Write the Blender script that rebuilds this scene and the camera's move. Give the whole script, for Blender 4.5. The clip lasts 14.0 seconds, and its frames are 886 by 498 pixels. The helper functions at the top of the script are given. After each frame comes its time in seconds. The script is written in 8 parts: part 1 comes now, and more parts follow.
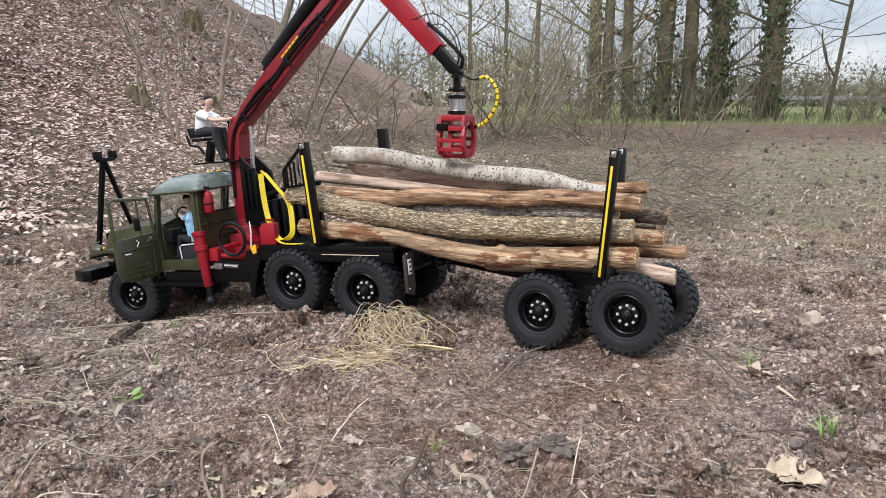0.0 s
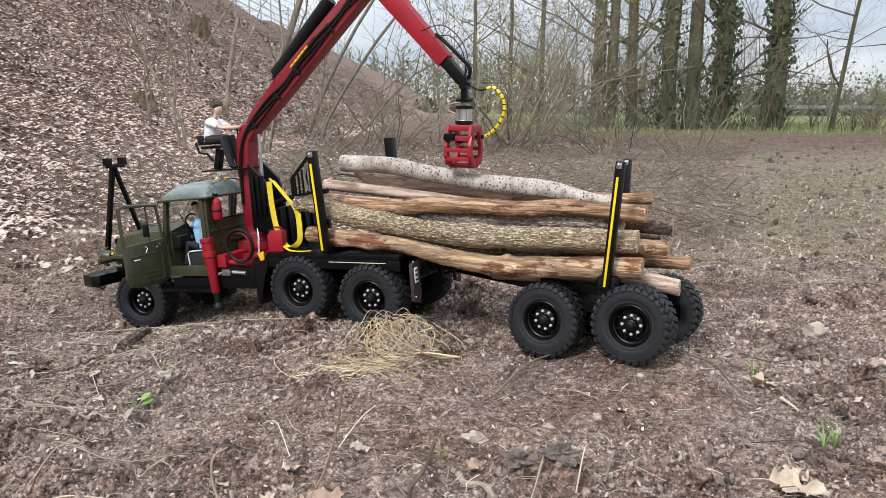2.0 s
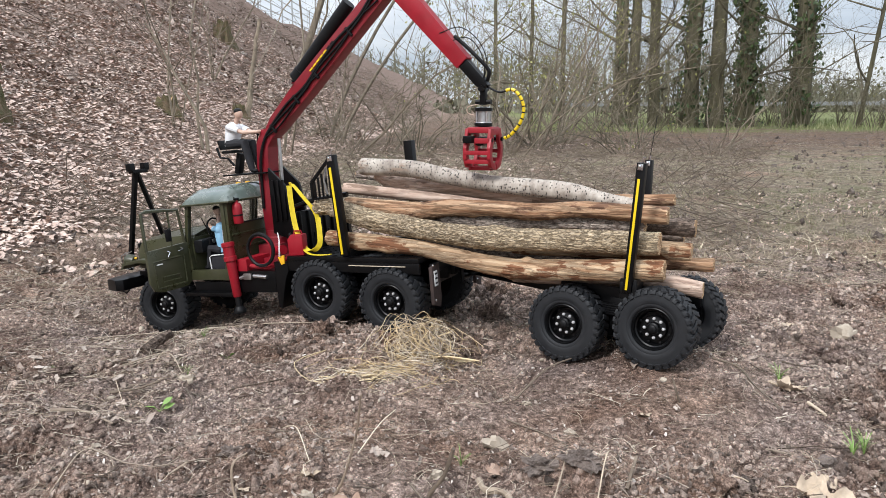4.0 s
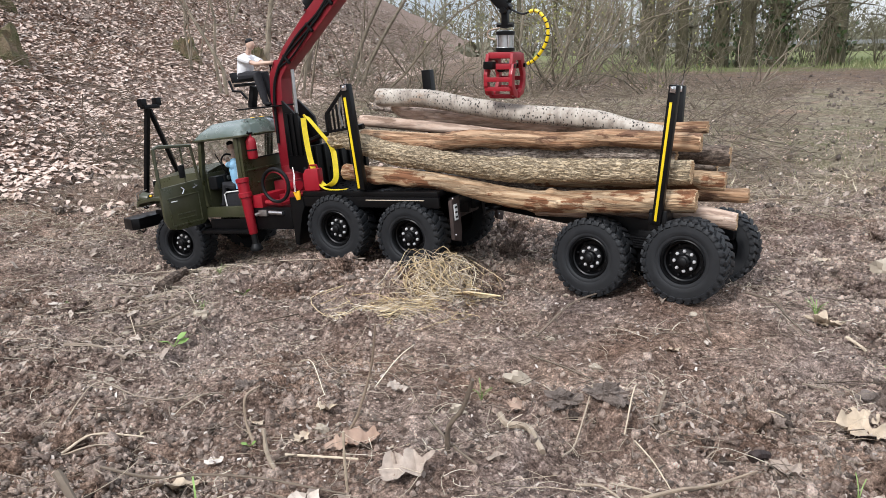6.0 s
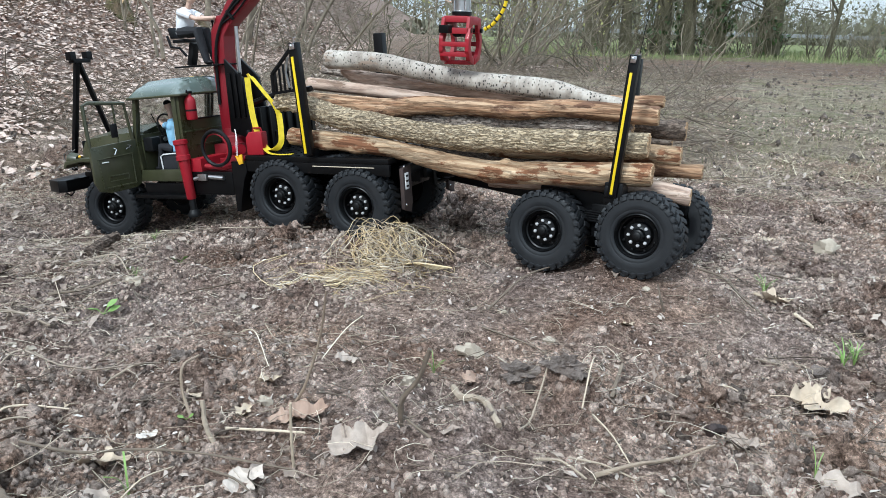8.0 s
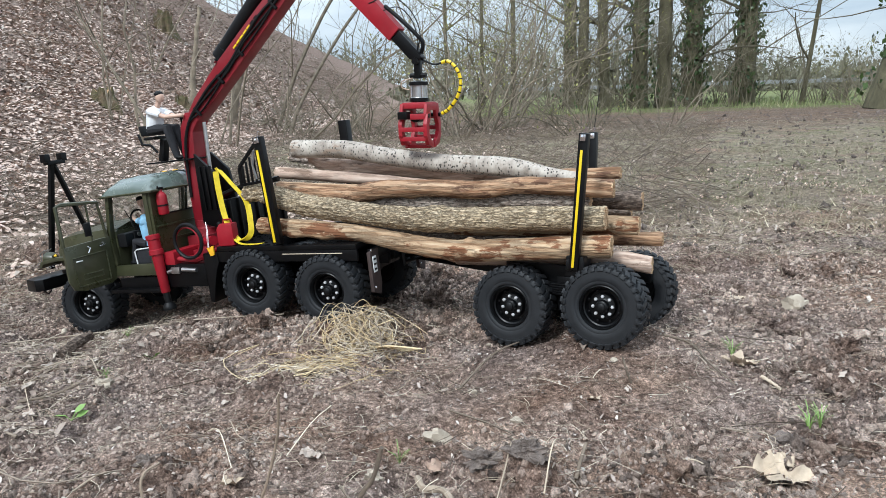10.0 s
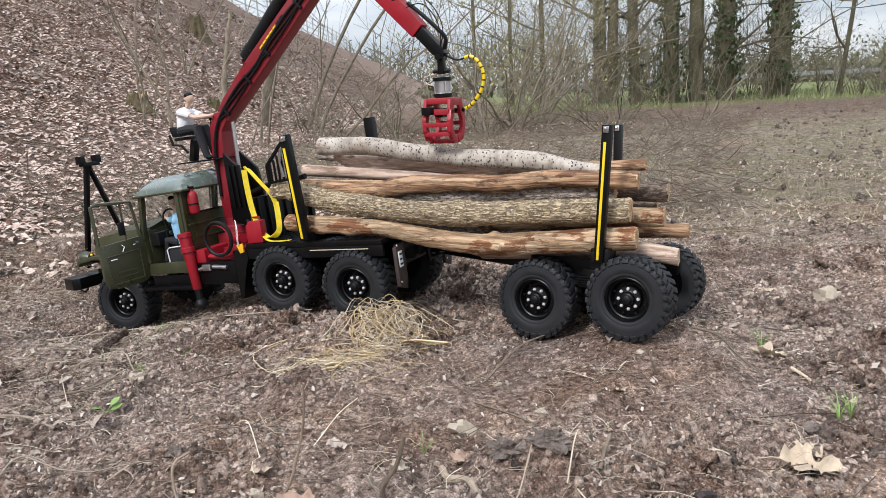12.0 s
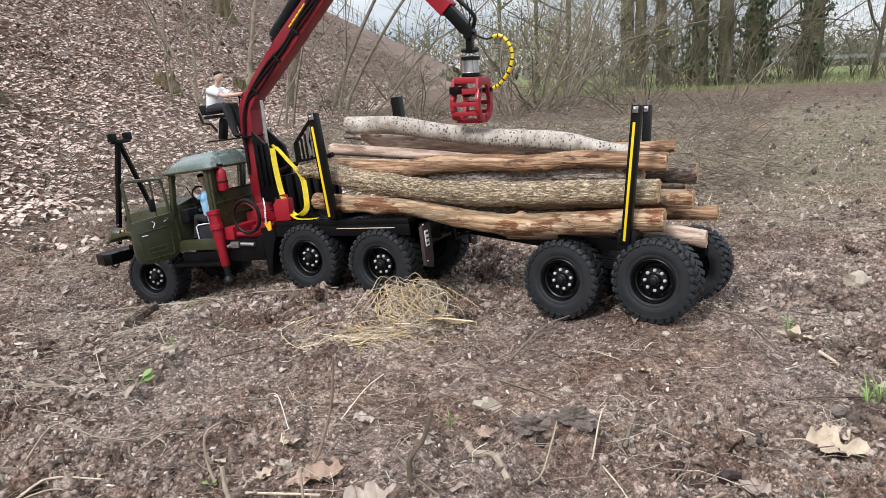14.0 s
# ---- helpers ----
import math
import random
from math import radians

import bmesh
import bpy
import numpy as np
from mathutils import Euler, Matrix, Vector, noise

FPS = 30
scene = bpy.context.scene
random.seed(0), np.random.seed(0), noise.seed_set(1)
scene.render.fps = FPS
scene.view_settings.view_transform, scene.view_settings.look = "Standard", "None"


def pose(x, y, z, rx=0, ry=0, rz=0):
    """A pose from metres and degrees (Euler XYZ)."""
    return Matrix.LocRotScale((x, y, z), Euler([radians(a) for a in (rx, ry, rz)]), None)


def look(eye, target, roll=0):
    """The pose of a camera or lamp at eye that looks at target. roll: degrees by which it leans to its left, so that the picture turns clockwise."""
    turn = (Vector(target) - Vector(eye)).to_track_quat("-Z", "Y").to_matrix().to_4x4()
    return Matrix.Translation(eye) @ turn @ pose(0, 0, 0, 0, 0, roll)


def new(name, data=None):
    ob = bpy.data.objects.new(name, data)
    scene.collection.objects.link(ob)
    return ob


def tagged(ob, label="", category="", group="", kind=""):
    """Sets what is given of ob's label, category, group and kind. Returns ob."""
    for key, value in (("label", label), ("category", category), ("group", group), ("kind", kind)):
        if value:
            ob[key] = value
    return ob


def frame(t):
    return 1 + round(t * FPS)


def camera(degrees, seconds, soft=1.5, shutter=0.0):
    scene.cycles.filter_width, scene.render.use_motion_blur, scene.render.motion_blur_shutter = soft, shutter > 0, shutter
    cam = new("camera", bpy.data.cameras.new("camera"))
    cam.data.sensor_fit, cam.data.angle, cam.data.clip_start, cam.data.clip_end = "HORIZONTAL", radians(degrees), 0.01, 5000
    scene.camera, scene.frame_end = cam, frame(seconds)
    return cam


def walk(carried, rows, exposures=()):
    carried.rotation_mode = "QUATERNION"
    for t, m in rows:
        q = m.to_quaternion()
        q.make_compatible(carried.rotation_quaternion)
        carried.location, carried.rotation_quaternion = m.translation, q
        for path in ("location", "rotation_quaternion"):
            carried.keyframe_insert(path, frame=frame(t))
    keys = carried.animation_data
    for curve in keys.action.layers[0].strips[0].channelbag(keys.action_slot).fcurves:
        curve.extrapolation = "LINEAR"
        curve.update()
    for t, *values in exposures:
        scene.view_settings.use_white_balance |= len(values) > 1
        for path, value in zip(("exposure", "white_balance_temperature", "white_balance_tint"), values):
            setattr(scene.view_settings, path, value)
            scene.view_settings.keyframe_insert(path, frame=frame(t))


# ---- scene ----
cam = camera(62.6, 14.0, soft=0.7)
PATH = [
    (0, (-0.002, 0.006, 0.393), (-0.001, 1.966, -0.008), 0.0),
    (0.5, (-0.004, 0.003, 0.395), (-0.005, 1.963, -0.004), 0.1),
    (1, (-0.007, 0.002, 0.395), (-0.01, 1.963, 0.001), 0.3),
    (1.5, (-0.007, 0.001, 0.394), (-0.014, 1.962, 0.004), 0.4),
    (2, (-0.007, -0.004, 0.399), (-0.015, 1.959, 0.015), 0.4),
    (4.3, (-0.002, 0.005, 0.402), (-0.089, 1.967, 0.02), -0.5),
    (4.5, (0.0, 0.011, 0.397), (-0.101, 1.969, 0.003), -0.7),
    (5, (0.004, 0.02, 0.387), (-0.124, 1.968, -0.045), -1.2),
    (5.5, (0.005, 0.029, 0.381), (-0.133, 1.966, -0.096), -1.4),
    (6, (-0.001, 0.04, 0.371), (-0.131, 1.966, -0.152), -1.0),
    (6.5, (-0.006, 0.054, 0.359), (-0.115, 1.969, -0.206), -0.2),
    (7, (-0.002, 0.065, 0.348), (-0.078, 1.972, -0.248), 0.7),
    (7.5, (-0.01, 0.067, 0.342), (-0.037, 1.975, -0.258), 1.4),
    (8, (-0.017, 0.071, 0.348), (0.016, 1.985, -0.229), 1.6),
    (8.5, (-0.014, 0.083, 0.36), (0.071, 2.007, -0.177), 1.3),
    (9, (-0.002, 0.085, 0.377), (0.105, 2.022, -0.111), 0.5),
    (9.2, (0.005, 0.08, 0.38), (0.109, 2.022, -0.085), 0.0),
    (11.3, (0.037, 0.057, 0.377), (0.016, 2.016, -0.021), -3.2),
    (11.5, (0.035, 0.056, 0.376), (0.011, 2.015, -0.025), -3.0),
    (12, (0.035, 0.056, 0.374), (-0.005, 2.012, -0.041), -2.9),
    (12.5, (0.034, 0.053, 0.37), (-0.025, 2.006, -0.058), -2.9),
    (13, (0.03, 0.052, 0.369), (-0.049, 2.002, -0.07), -2.8),
    (13.5, (0.031, 0.05, 0.37), (-0.064, 1.997, -0.077), -2.7),
    (14, (0.029, 0.05, 0.37), (-0.074, 1.994, -0.088), -2.6),
]
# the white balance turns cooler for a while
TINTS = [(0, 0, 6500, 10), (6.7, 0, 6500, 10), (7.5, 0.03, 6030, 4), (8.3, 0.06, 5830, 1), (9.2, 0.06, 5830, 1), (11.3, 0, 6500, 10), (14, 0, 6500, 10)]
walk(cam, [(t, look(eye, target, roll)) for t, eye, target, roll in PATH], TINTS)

# ---- light ----
SUN_EL, SUN_AZ = 46.0, 214.0
world = bpy.data.worlds.new("overcast")
scene.world = world
world.use_nodes = True
wn, wl = world.node_tree.nodes, world.node_tree.links
wn.clear()
sky = wn.new("ShaderNodeTexSky")
sky.sky_type = "NISHITA"
sky.sun_disc = False
sky.sun_elevation, sky.sun_rotation = radians(SUN_EL), radians(SUN_AZ)
w_co = wn.new("ShaderNodeTexCoord")
w_map = wn.new("ShaderNodeMapping")
w_map.inputs["Scale"].default_value = (1.2, 1.2, 5.0)
w_noise = wn.new("ShaderNodeTexNoise")
w_noise.inputs["Scale"].default_value, w_noise.inputs["Detail"].default_value = 2.3, 7
w_noise.inputs["Roughness"].default_value = 0.6
w_ramp = wn.new("ShaderNodeValToRGB")
w_ramp.color_ramp.elements[0].position, w_ramp.color_ramp.elements[0].color = 0.36, (5.5, 6.3, 7.4, 1)
w_ramp.color_ramp.elements[1].position, w_ramp.color_ramp.elements[1].color = 0.66, (9.5, 9.9, 10.5, 1)
w_mix = wn.new("ShaderNodeMix")
w_mix.data_type = "RGBA"
w_mix.inputs[0].default_value = 0.86
w_bg, w_out = wn.new("ShaderNodeBackground"), wn.new("ShaderNodeOutputWorld")
w_bg.inputs["Strength"].default_value = 0.112
wl.new(w_co.outputs["Generated"], w_map.inputs["Vector"])
wl.new(w_map.outputs["Vector"], w_noise.inputs["Vector"])
wl.new(w_noise.outputs["Fac"], w_ramp.inputs["Fac"])
wl.new(sky.outputs["Color"], w_mix.inputs[6])
wl.new(w_ramp.outputs["Color"], w_mix.inputs[7])
# an overcast dome is brighter overhead than at the horizon
w_sep, w_up, w_gain = wn.new("ShaderNodeSeparateXYZ"), wn.new("ShaderNodeMath"), wn.new("ShaderNodeMix")
w_up.operation, w_up.use_clamp = "MULTIPLY_ADD", False
w_up.inputs[1].default_value, w_up.inputs[2].default_value = 1.5, 0.8
w_gain.data_type, w_gain.blend_type = "RGBA", "MULTIPLY"
w_gain.inputs[0].default_value = 1.0
wl.new(w_co.outputs["Generated"], w_sep.inputs[0])
wl.new(w_sep.outputs["Z"], w_up.inputs[0])
wl.new(w_mix.outputs[2], w_gain.inputs[6])
wl.new(w_up.outputs[0], w_gain.inputs[7])
wl.new(w_gain.outputs[2], w_bg.inputs["Color"])
wl.new(w_bg.outputs["Background"], w_out.inputs["Surface"])
sun_data = bpy.data.lights.new("sun", "SUN")
sun_data.energy, sun_data.angle, sun_data.color = 2.95, radians(10), (1.0, 0.985, 0.985)
sun = new("sun", sun_data)
az, el = radians(SUN_AZ), radians(SUN_EL)
sun_from = Vector((math.sin(az) * math.cos(el), math.cos(az) * math.cos(el), math.sin(el)))
sun.rotation_euler = sun_from.to_track_quat("Z", "Y").to_euler()


# ---- materials ----
def nodes_of(name):
    m = bpy.data.materials.new(name)
    m.use_nodes = True
    nt = m.node_tree
    return m, nt.nodes, nt.links, nt.nodes["Principled BSDF"]


def noise_node(n, l, co, scale, detail=6, rough=0.6, stretch=None):
    t = n.new("ShaderNodeTexNoise")
    t.inputs["Scale"].default_value, t.inputs["Detail"].default_value, t.inputs["Roughness"].default_value = scale, detail, rough
    if stretch:
        mp = n.new("ShaderNodeMapping")
        mp.inputs["Scale"].default_value = stretch
        l.new(co, mp.inputs["Vector"])
        co = mp.outputs["Vector"]
    l.new(co, t.inputs["Vector"])
    return t.outputs["Fac"]


def ramp(n, l, fac, stops):
    r = n.new("ShaderNodeValToRGB")
    el_ = r.color_ramp.elements
    while len(el_) < len(stops):
        el_.new(0.5)
    for e, (p, c) in zip(el_, stops):
        e.position = p
        e.color = (*c, 1) if len(c) == 3 else c
    l.new(fac, r.inputs["Fac"])
    return r.outputs["Color"]


def mix(n, l, fac, a, b, mode="MIX"):
    m = n.new("ShaderNodeMix")
    m.data_type, m.blend_type = "RGBA", mode
    for sock, v in ((m.inputs[0], fac), (m.inputs[6], a), (m.inputs[7], b)):
        if isinstance(v, (int, float)):
            sock.default_value = v
        elif isinstance(v, tuple):
            sock.default_value = (*v, 1)
        else:
            l.new(v, sock)
    return m.outputs[2]


def bump(n, l, bsdf, height, strength, distance, normal=None):
    b = n.new("ShaderNodeBump")
    b.inputs["Strength"].default_value, b.inputs["Distance"].default_value = strength, distance
    l.new(height, b.inputs["Height"])
    if normal:
        l.new(normal, b.inputs["Normal"])
    l.new(b.outputs["Normal"], bsdf.inputs["Normal"])
    return b.outputs["Normal"]


def plain(name, c1, c2, rough=0.5, metal=0.0, scale=60, bump_s=0.15, bump_d=0.0006, dust=0.0, coat=0.0, stretch=None, island=0.0, spec=0.5, patch=False):
    """Painted, plastic or metal surface: two tones, fine grain, some dust."""
    m, n, l, b = nodes_of(name)
    co = n.new("ShaderNodeTexCoord").outputs["Object"]
    big = noise_node(n, l, co, scale, 5, 0.6, stretch)
    col = ramp(n, l, big, [(0.3, c1), (0.7, c2)])
    if island:
        g = n.new("ShaderNodeNewGeometry")
        v = ramp(n, l, g.outputs["Random Per Island"], [(0, (1 - island,) * 3), (1, (1 + island,) * 3)])
        col = mix(n, l, 1.0, col, v, "MULTIPLY")
    if patch:  # damp and dry areas, as in the soil below
        col = mix(n, l, 1.0, col, ramp(n, l, noise_node(n, l, co, 7, 8, 0.65), DAMP), "MULTIPLY")
    if dust:
        d = noise_node(n, l, co, 22, 8, 0.7)
        f = ramp(n, l, d, [(0.45, (0, 0, 0)), (0.75, (dust,) * 3)])
        col = mix(n, l, f, col, (0.23, 0.19, 0.155))
        rr = ramp(n, l, d, [(0.4, (rough,) * 3), (0.8, (min(1, rough + 0.3),) * 3)])
        l.new(rr, b.inputs["Roughness"])
    else:
        b.inputs["Roughness"].default_value = rough
    l.new(col, b.inputs["Base Color"])
    b.inputs["Metallic"].default_value = metal
    b.inputs["Specular IOR Level"].default_value = spec
    b.inputs["Coat Weight"].default_value = coat
    if bump_s:
        bump(n, l, b, noise_node(n, l, co, scale * 6, 4, 0.6, stretch), bump_s, bump_d)
    return m


DAMP = [(0.4, (0.72, 0.645, 0.6)), (0.58, (1.22, 1.19, 1.15))]


def litter(name, stops, rough=0.75, scale=90):
    """Leaves, straw, twigs: a colour for each piece, with veins of grain."""
    m, n, l, b = nodes_of(name)
    g = n.new("ShaderNodeNewGeometry")
    co = n.new("ShaderNodeTexCoord").outputs["Object"]
    col = ramp(n, l, g.outputs["Random Per Island"], stops)
    gr = ramp(n, l, noise_node(n, l, co, scale, 5), [(0.3, (0.72, 0.72, 0.72)), (0.75, (1.15, 1.15, 1.15))])
    l.new(mix(n, l, 1.0, col, gr, "MULTIPLY"), b.inputs["Base Color"])
    b.inputs["Roughness"].default_value = rough
    return m


def ground_material():
    m, n, l, b = nodes_of("soil")
    tc = n.new("ShaderNodeTexCoord")
    co = tc.outputs["Object"]
    fine = noise_node(n, l, co, 120, 8, 0.72)
    mid = noise_node(n, l, co, 7, 8, 0.65)
    wide = noise_node(n, l, co, 0.9, 6, 0.6)
    soil = ramp(n, l, fine, [(0.34, (0.08, 0.06, 0.051)), (0.45, (0.232, 0.178, 0.153)), (0.55, (0.4, 0.319, 0.279)), (0.66, (0.66, 0.55, 0.493))])
    grit = ramp(n, l, noise_node(n, l, co, 420, 4, 0.8), [(0.36, (0.5, 0.48, 0.47)), (0.5, (1, 1, 1)), (0.63, (1.55, 1.55, 1.55))])
    soil = mix(n, l, 1.0, soil, grit, "MULTIPLY")
    crust = ramp(n, l, noise_node(n, l, co, 26, 7, 0.7), [(0.4, (0.74, 0.71, 0.69)), (0.6, (1.3, 1.29, 1.28))])
    soil = mix(n, l, 1.0, soil, crust, "MULTIPLY")
    damp = ramp(n, l, mid, DAMP)
    soil = mix(n, l, 1.0, soil, damp, "MULTIPLY")
    tint = ramp(n, l, noise_node(n, l, co, 2.6, 5, 0.6), [(0.4, (1.08, 0.99, 0.9)), (0.6, (0.97, 0.99, 1.03))])
    soil = mix(n, l, 1.0, soil, tint, "MULTIPLY")
    sep = n.new("ShaderNodeSeparateXYZ")
    l.new(co, sep.inputs[0])

    def math_(op, a, v, clamp=False):
        q = n.new("ShaderNodeMath")
        q.operation, q.use_clamp = op, clamp
        for s, val in zip(q.inputs, (a, v)):
            if isinstance(val, (int, float)):
                s.default_value = val
            else:
                l.new(val, s)
        return q.outputs[0]
    # trodden turf and dead grass in the middle distance
    turf = ramp(n, l, noise_node(n, l, co, 28, 8, 0.75), [(0.36, (0.12, 0.1, 0.066)), (0.5, (0.31, 0.268, 0.185)), (0.64, (0.54, 0.475, 0.345))])
    green = ramp(n, l, noise_node(n, l, co, 9, 6, 0.7), [(0.35, (0.12, 0.125, 0.055)), (0.7, (0.23, 0.26, 0.105))])
    y_turf = math_("MULTIPLY", math_("SUBTRACT", sep.outputs["Y"], 1.7), 0.9, True)
    patch = ramp(n, l, noise_node(n, l, co, 3.0, 7, 0.7), [(0.36, (0, 0, 0)), (0.52, (1, 1, 1))])
    f1 = mix(n, l, 1.0, patch, math_("MULTIPLY", y_turf, 0.85), "MULTIPLY")
    col = mix(n, l, f1, soil, turf)
    wave = math_("ADD", sep.outputs["Y"], math_("MULTIPLY", math_("SUBTRACT", wide, 0.5), 6.0))
    far_y = math_("ADD", sep.outputs["Y"], math_("MULTIPLY", math_("SUBTRACT", wide, 0.5), 3.0))
    weeds = ramp(n, l, noise_node(n, l, co, 2.1, 7, 0.7), [(0.52, (0, 0, 0)), (0.62, (1, 1, 1))])
    col = mix(n, l, mix(n, l, 1.0, weeds, math_("MULTIPLY", y_turf, 0.6), "MULTIPLY"), col, green)
    dark = math_("MULTIPLY", math_("MULTIPLY", math_("SUBTRACT", far_y, 5.6), 0.45, True), 0.92)
    col = mix(n, l, dark, col, mix(n, l, 1.0, soil, (0.55, 0.535, 0.5), "MULTIPLY"))
    f2 = math_("MULTIPLY", math_("MULTIPLY", math_("SUBTRACT", wave, 11.6), 0.8, True), math_("MULTIPLY", math_("SUBTRACT", sep.outputs["X"], 0.9), 0.7, True))
    col = mix(n, l, f2, col, green)
    # brown leaf mould on the bank
    mould = ramp(n, l, noise_node(n, l, co, 38, 9, 0.75), [(0.34, (0.21, 0.15, 0.118)), (0.5, (0.41, 0.303, 0.247)), (0.66, (0.6, 0.465, 0.39))])
    f3 = math_("MULTIPLY", math_("SUBTRACT", math_("MULTIPLY", sep.outputs["X"], -1.0), math_("ADD", 1.15, math_("MULTIPLY", math_("SUBTRACT", mid, 0.5), 1.2))), 3.0, True)
    col = mix(n, l, f3, col, mould)
    # bare darker soil above the leaf cover
    bare = math_("MULTIPLY", math_("SUBTRACT", math_("MULTIPLY", sep.outputs["X"], -1.0), math_("ADD", 3.7, math_("MULTIPLY", math_("SUBTRACT", mid, 0.5), 3.0))), 0.9, True)
    col = mix(n, l, math_("MULTIPLY", bare, 0.8), col, mix(n, l, 1.0, mould, (0.55, 0.53, 0.53), "MULTIPLY"))
    # the bank's mould turns darker farther along y
    far_dark = math_("MULTIPLY", math_("MULTIPLY", math_("MULTIPLY", math_("SUBTRACT", sep.outputs["Y"], 6.5), 0.25, True), f3), 0.85)
    col = mix(n, l, far_dark, col, mix(n, l, 1.0, mould, (0.5, 0.47, 0.46), "MULTIPLY"))
    l.new(col, b.inputs["Base Color"])
    b.inputs["Roughness"].default_value = 0.95
    b.inputs["Specular IOR Level"].default_value = 0.2
    nn = bump(n, l, b, noise_node(n, l, co, 380, 5, 0.75), 1.0, 0.008)
    bump(n, l, b, noise_node(n, l, co, 110, 6, 0.75), 1.0, 0.022, nn)
    return m


def bark(name, stops, patch_col, patch_at, streak=(6, 60, 60), bump_s=0.5, bump_d=0.004, rough=0.85, spots=None, crack=None, crack_to=0.35):
    """Bark or bare wood that runs along the log's own x axis."""
    m, n, l, b = nodes_of(name)
    co = n.new("ShaderNodeTexCoord").outputs["Object"]
    s = noise_node(n, l, co, 1.0, 9, 0.7, streak)
    col = ramp(n, l, s, [(0.5 + (p_ - 0.5) * 0.62, c_) for p_, c_ in stops])
    p = noise_node(n, l, co, 1.0, 8, 0.68, (13, 34, 34))
    f = ramp(n, l, p, [(patch_at - 0.05, (0, 0, 0)), (patch_at - 0.01, (1, 1, 1))])
    col = mix(n, l, f, col, patch_col)
    big = ramp(n, l, noise_node(n, l, co, 4.5, 4), [(0.3, (0.7, 0.68, 0.66)), (0.7, (1.12, 1.1, 1.06))])
    col = mix(n, l, 1.0, col, big, "MULTIPLY")
    h = noise_node(n, l, co, 1.0, 8, 0.7, tuple(v * 1.5 for v in streak))
    if crack:
        cn = noise_node(n, l, co, 1.0, 6, 0.6, crack)
        line = ramp(n, l, cn, [(0.44, (1, 1, 1)), (0.485, (crack_to,) * 3), (0.51, (crack_to,) * 3), (0.55, (1, 1, 1))])
        col = mix(n, l, 1.0, col, line, "MULTIPLY")
        h = mix(n, l, 0.6, h, line)
    if spots:
        mp = n.new("ShaderNodeMapping")
        mp.inputs["Scale"].default_value = spots
        l.new(co, mp.inputs["Vector"])
        v = n.new("ShaderNodeTexVoronoi")
        v.inputs["Scale"].default_value = 1.0
        l.new(mp.outputs["Vector"], v.inputs["Vector"])
        size = noise_node(n, l, co, 30, 3)
        q = n.new("ShaderNodeMath")
        q.operation = "MULTIPLY"
        l.new(size, q.inputs[0])
        q.inputs[1].default_value = 0.52
        lt = n.new("ShaderNodeMath")
        lt.operation = "LESS_THAN"
        l.new(v.outputs["Distance"], lt.inputs[0])
        l.new(q.outputs[0], lt.inputs[1])
        col = mix(n, l, lt.outputs[0], col, (0.035, 0.03, 0.027))
    l.new(col, b.inputs["Base Color"])
    b.inputs["Roughness"].default_value = rough
    b.inputs["Specular IOR Level"].default_value = 0.25
    bump(n, l, b, h, bump_s, bump_d)
    return m


def cut_wood():
    m, n, l, b = nodes_of("cut_wood")
    co = n.new("ShaderNodeTexCoord").outputs["Object"]
    w = n.new("ShaderNodeTexWave")
    w.wave_type, w.rings_direction = "RINGS", "X"
    w.inputs["Scale"].default_value, w.inputs["Distortion"].default_value, w.inputs["Detail"].default_value = 110, 2.5, 3
    l.new(co, w.inputs["Vector"])
    col = ramp(n, l, w.outputs["Fac"], [(0.2, (0.42, 0.27, 0.15)), (0.8, (0.62, 0.46, 0.29))])
    st = ramp(n, l, noise_node(n, l, co, 70, 6), [(0.35, (0.6, 0.52, 0.45)), (0.65, (1.05, 1.03, 1))])
    l.new(mix(n, l, 1.0, col, st, "MULTIPLY"), b.inputs["Base Color"])
    b.inputs["Roughness"].default_value = 0.85
    bump(n, l, b, noise_node(n, l, co, 300, 4), 0.4, 0.001)
    return m


def glass_material():
    m, n, l, b = nodes_of("clear_glass")
    b.inputs["Base Color"].default_value = (0.95, 0.97, 0.97, 1)
    b.inputs["Roughness"].default_value = 0.06
    b.inputs["IOR"].default_value = 1.2
    b.inputs["Transmission Weight"].default_value = 1.0
    return m


SOIL = ground_material()
# crumbs paler than SOIL: lit tops over dark gaps, put into the colour
CLOD = plain("soil_clod", (0.3, 0.233, 0.2), (0.78, 0.648, 0.568), 0.95, 0, 420, 1.0, 0.004, island=0.75, spec=0.2, patch=True)
DRYLEAF = litter("dry_leaf", [(0, (0.42, 0.298, 0.237)), (0.3, (0.57, 0.425, 0.347)), (0.7, (0.66, 0.503, 0.42)), (0.97, (0.72, 0.572, 0.488)), (1, (0.8, 0.69, 0.61))])
DEADGRASS = litter("dead_grass", [(0, (0.22, 0.175, 0.115)), (0.5, (0.44, 0.37, 0.255)), (1, (0.7, 0.61, 0.45))], 0.75)
FIELDCLOD = plain("dark_soil_clod", (0.1, 0.08, 0.069), (0.27, 0.22, 0.19), 0.95, 0, 90, 1.0, 0.006, island=0.4, spec=0.2)
CHIP = litter("bark_chip", [(0, (0.13, 0.095, 0.078)), (0.6, (0.29, 0.225, 0.185)), (0.93, (0.45, 0.37, 0.31)), (1, (0.6, 0.54, 0.48))])
PALECHIP = litter("pale_chip", [(0, (0.2, 0.152, 0.125)), (0.5, (0.4, 0.325, 0.275)), (0.85, (0.56, 0.48, 0.415)), (1, (0.72, 0.65, 0.58))])
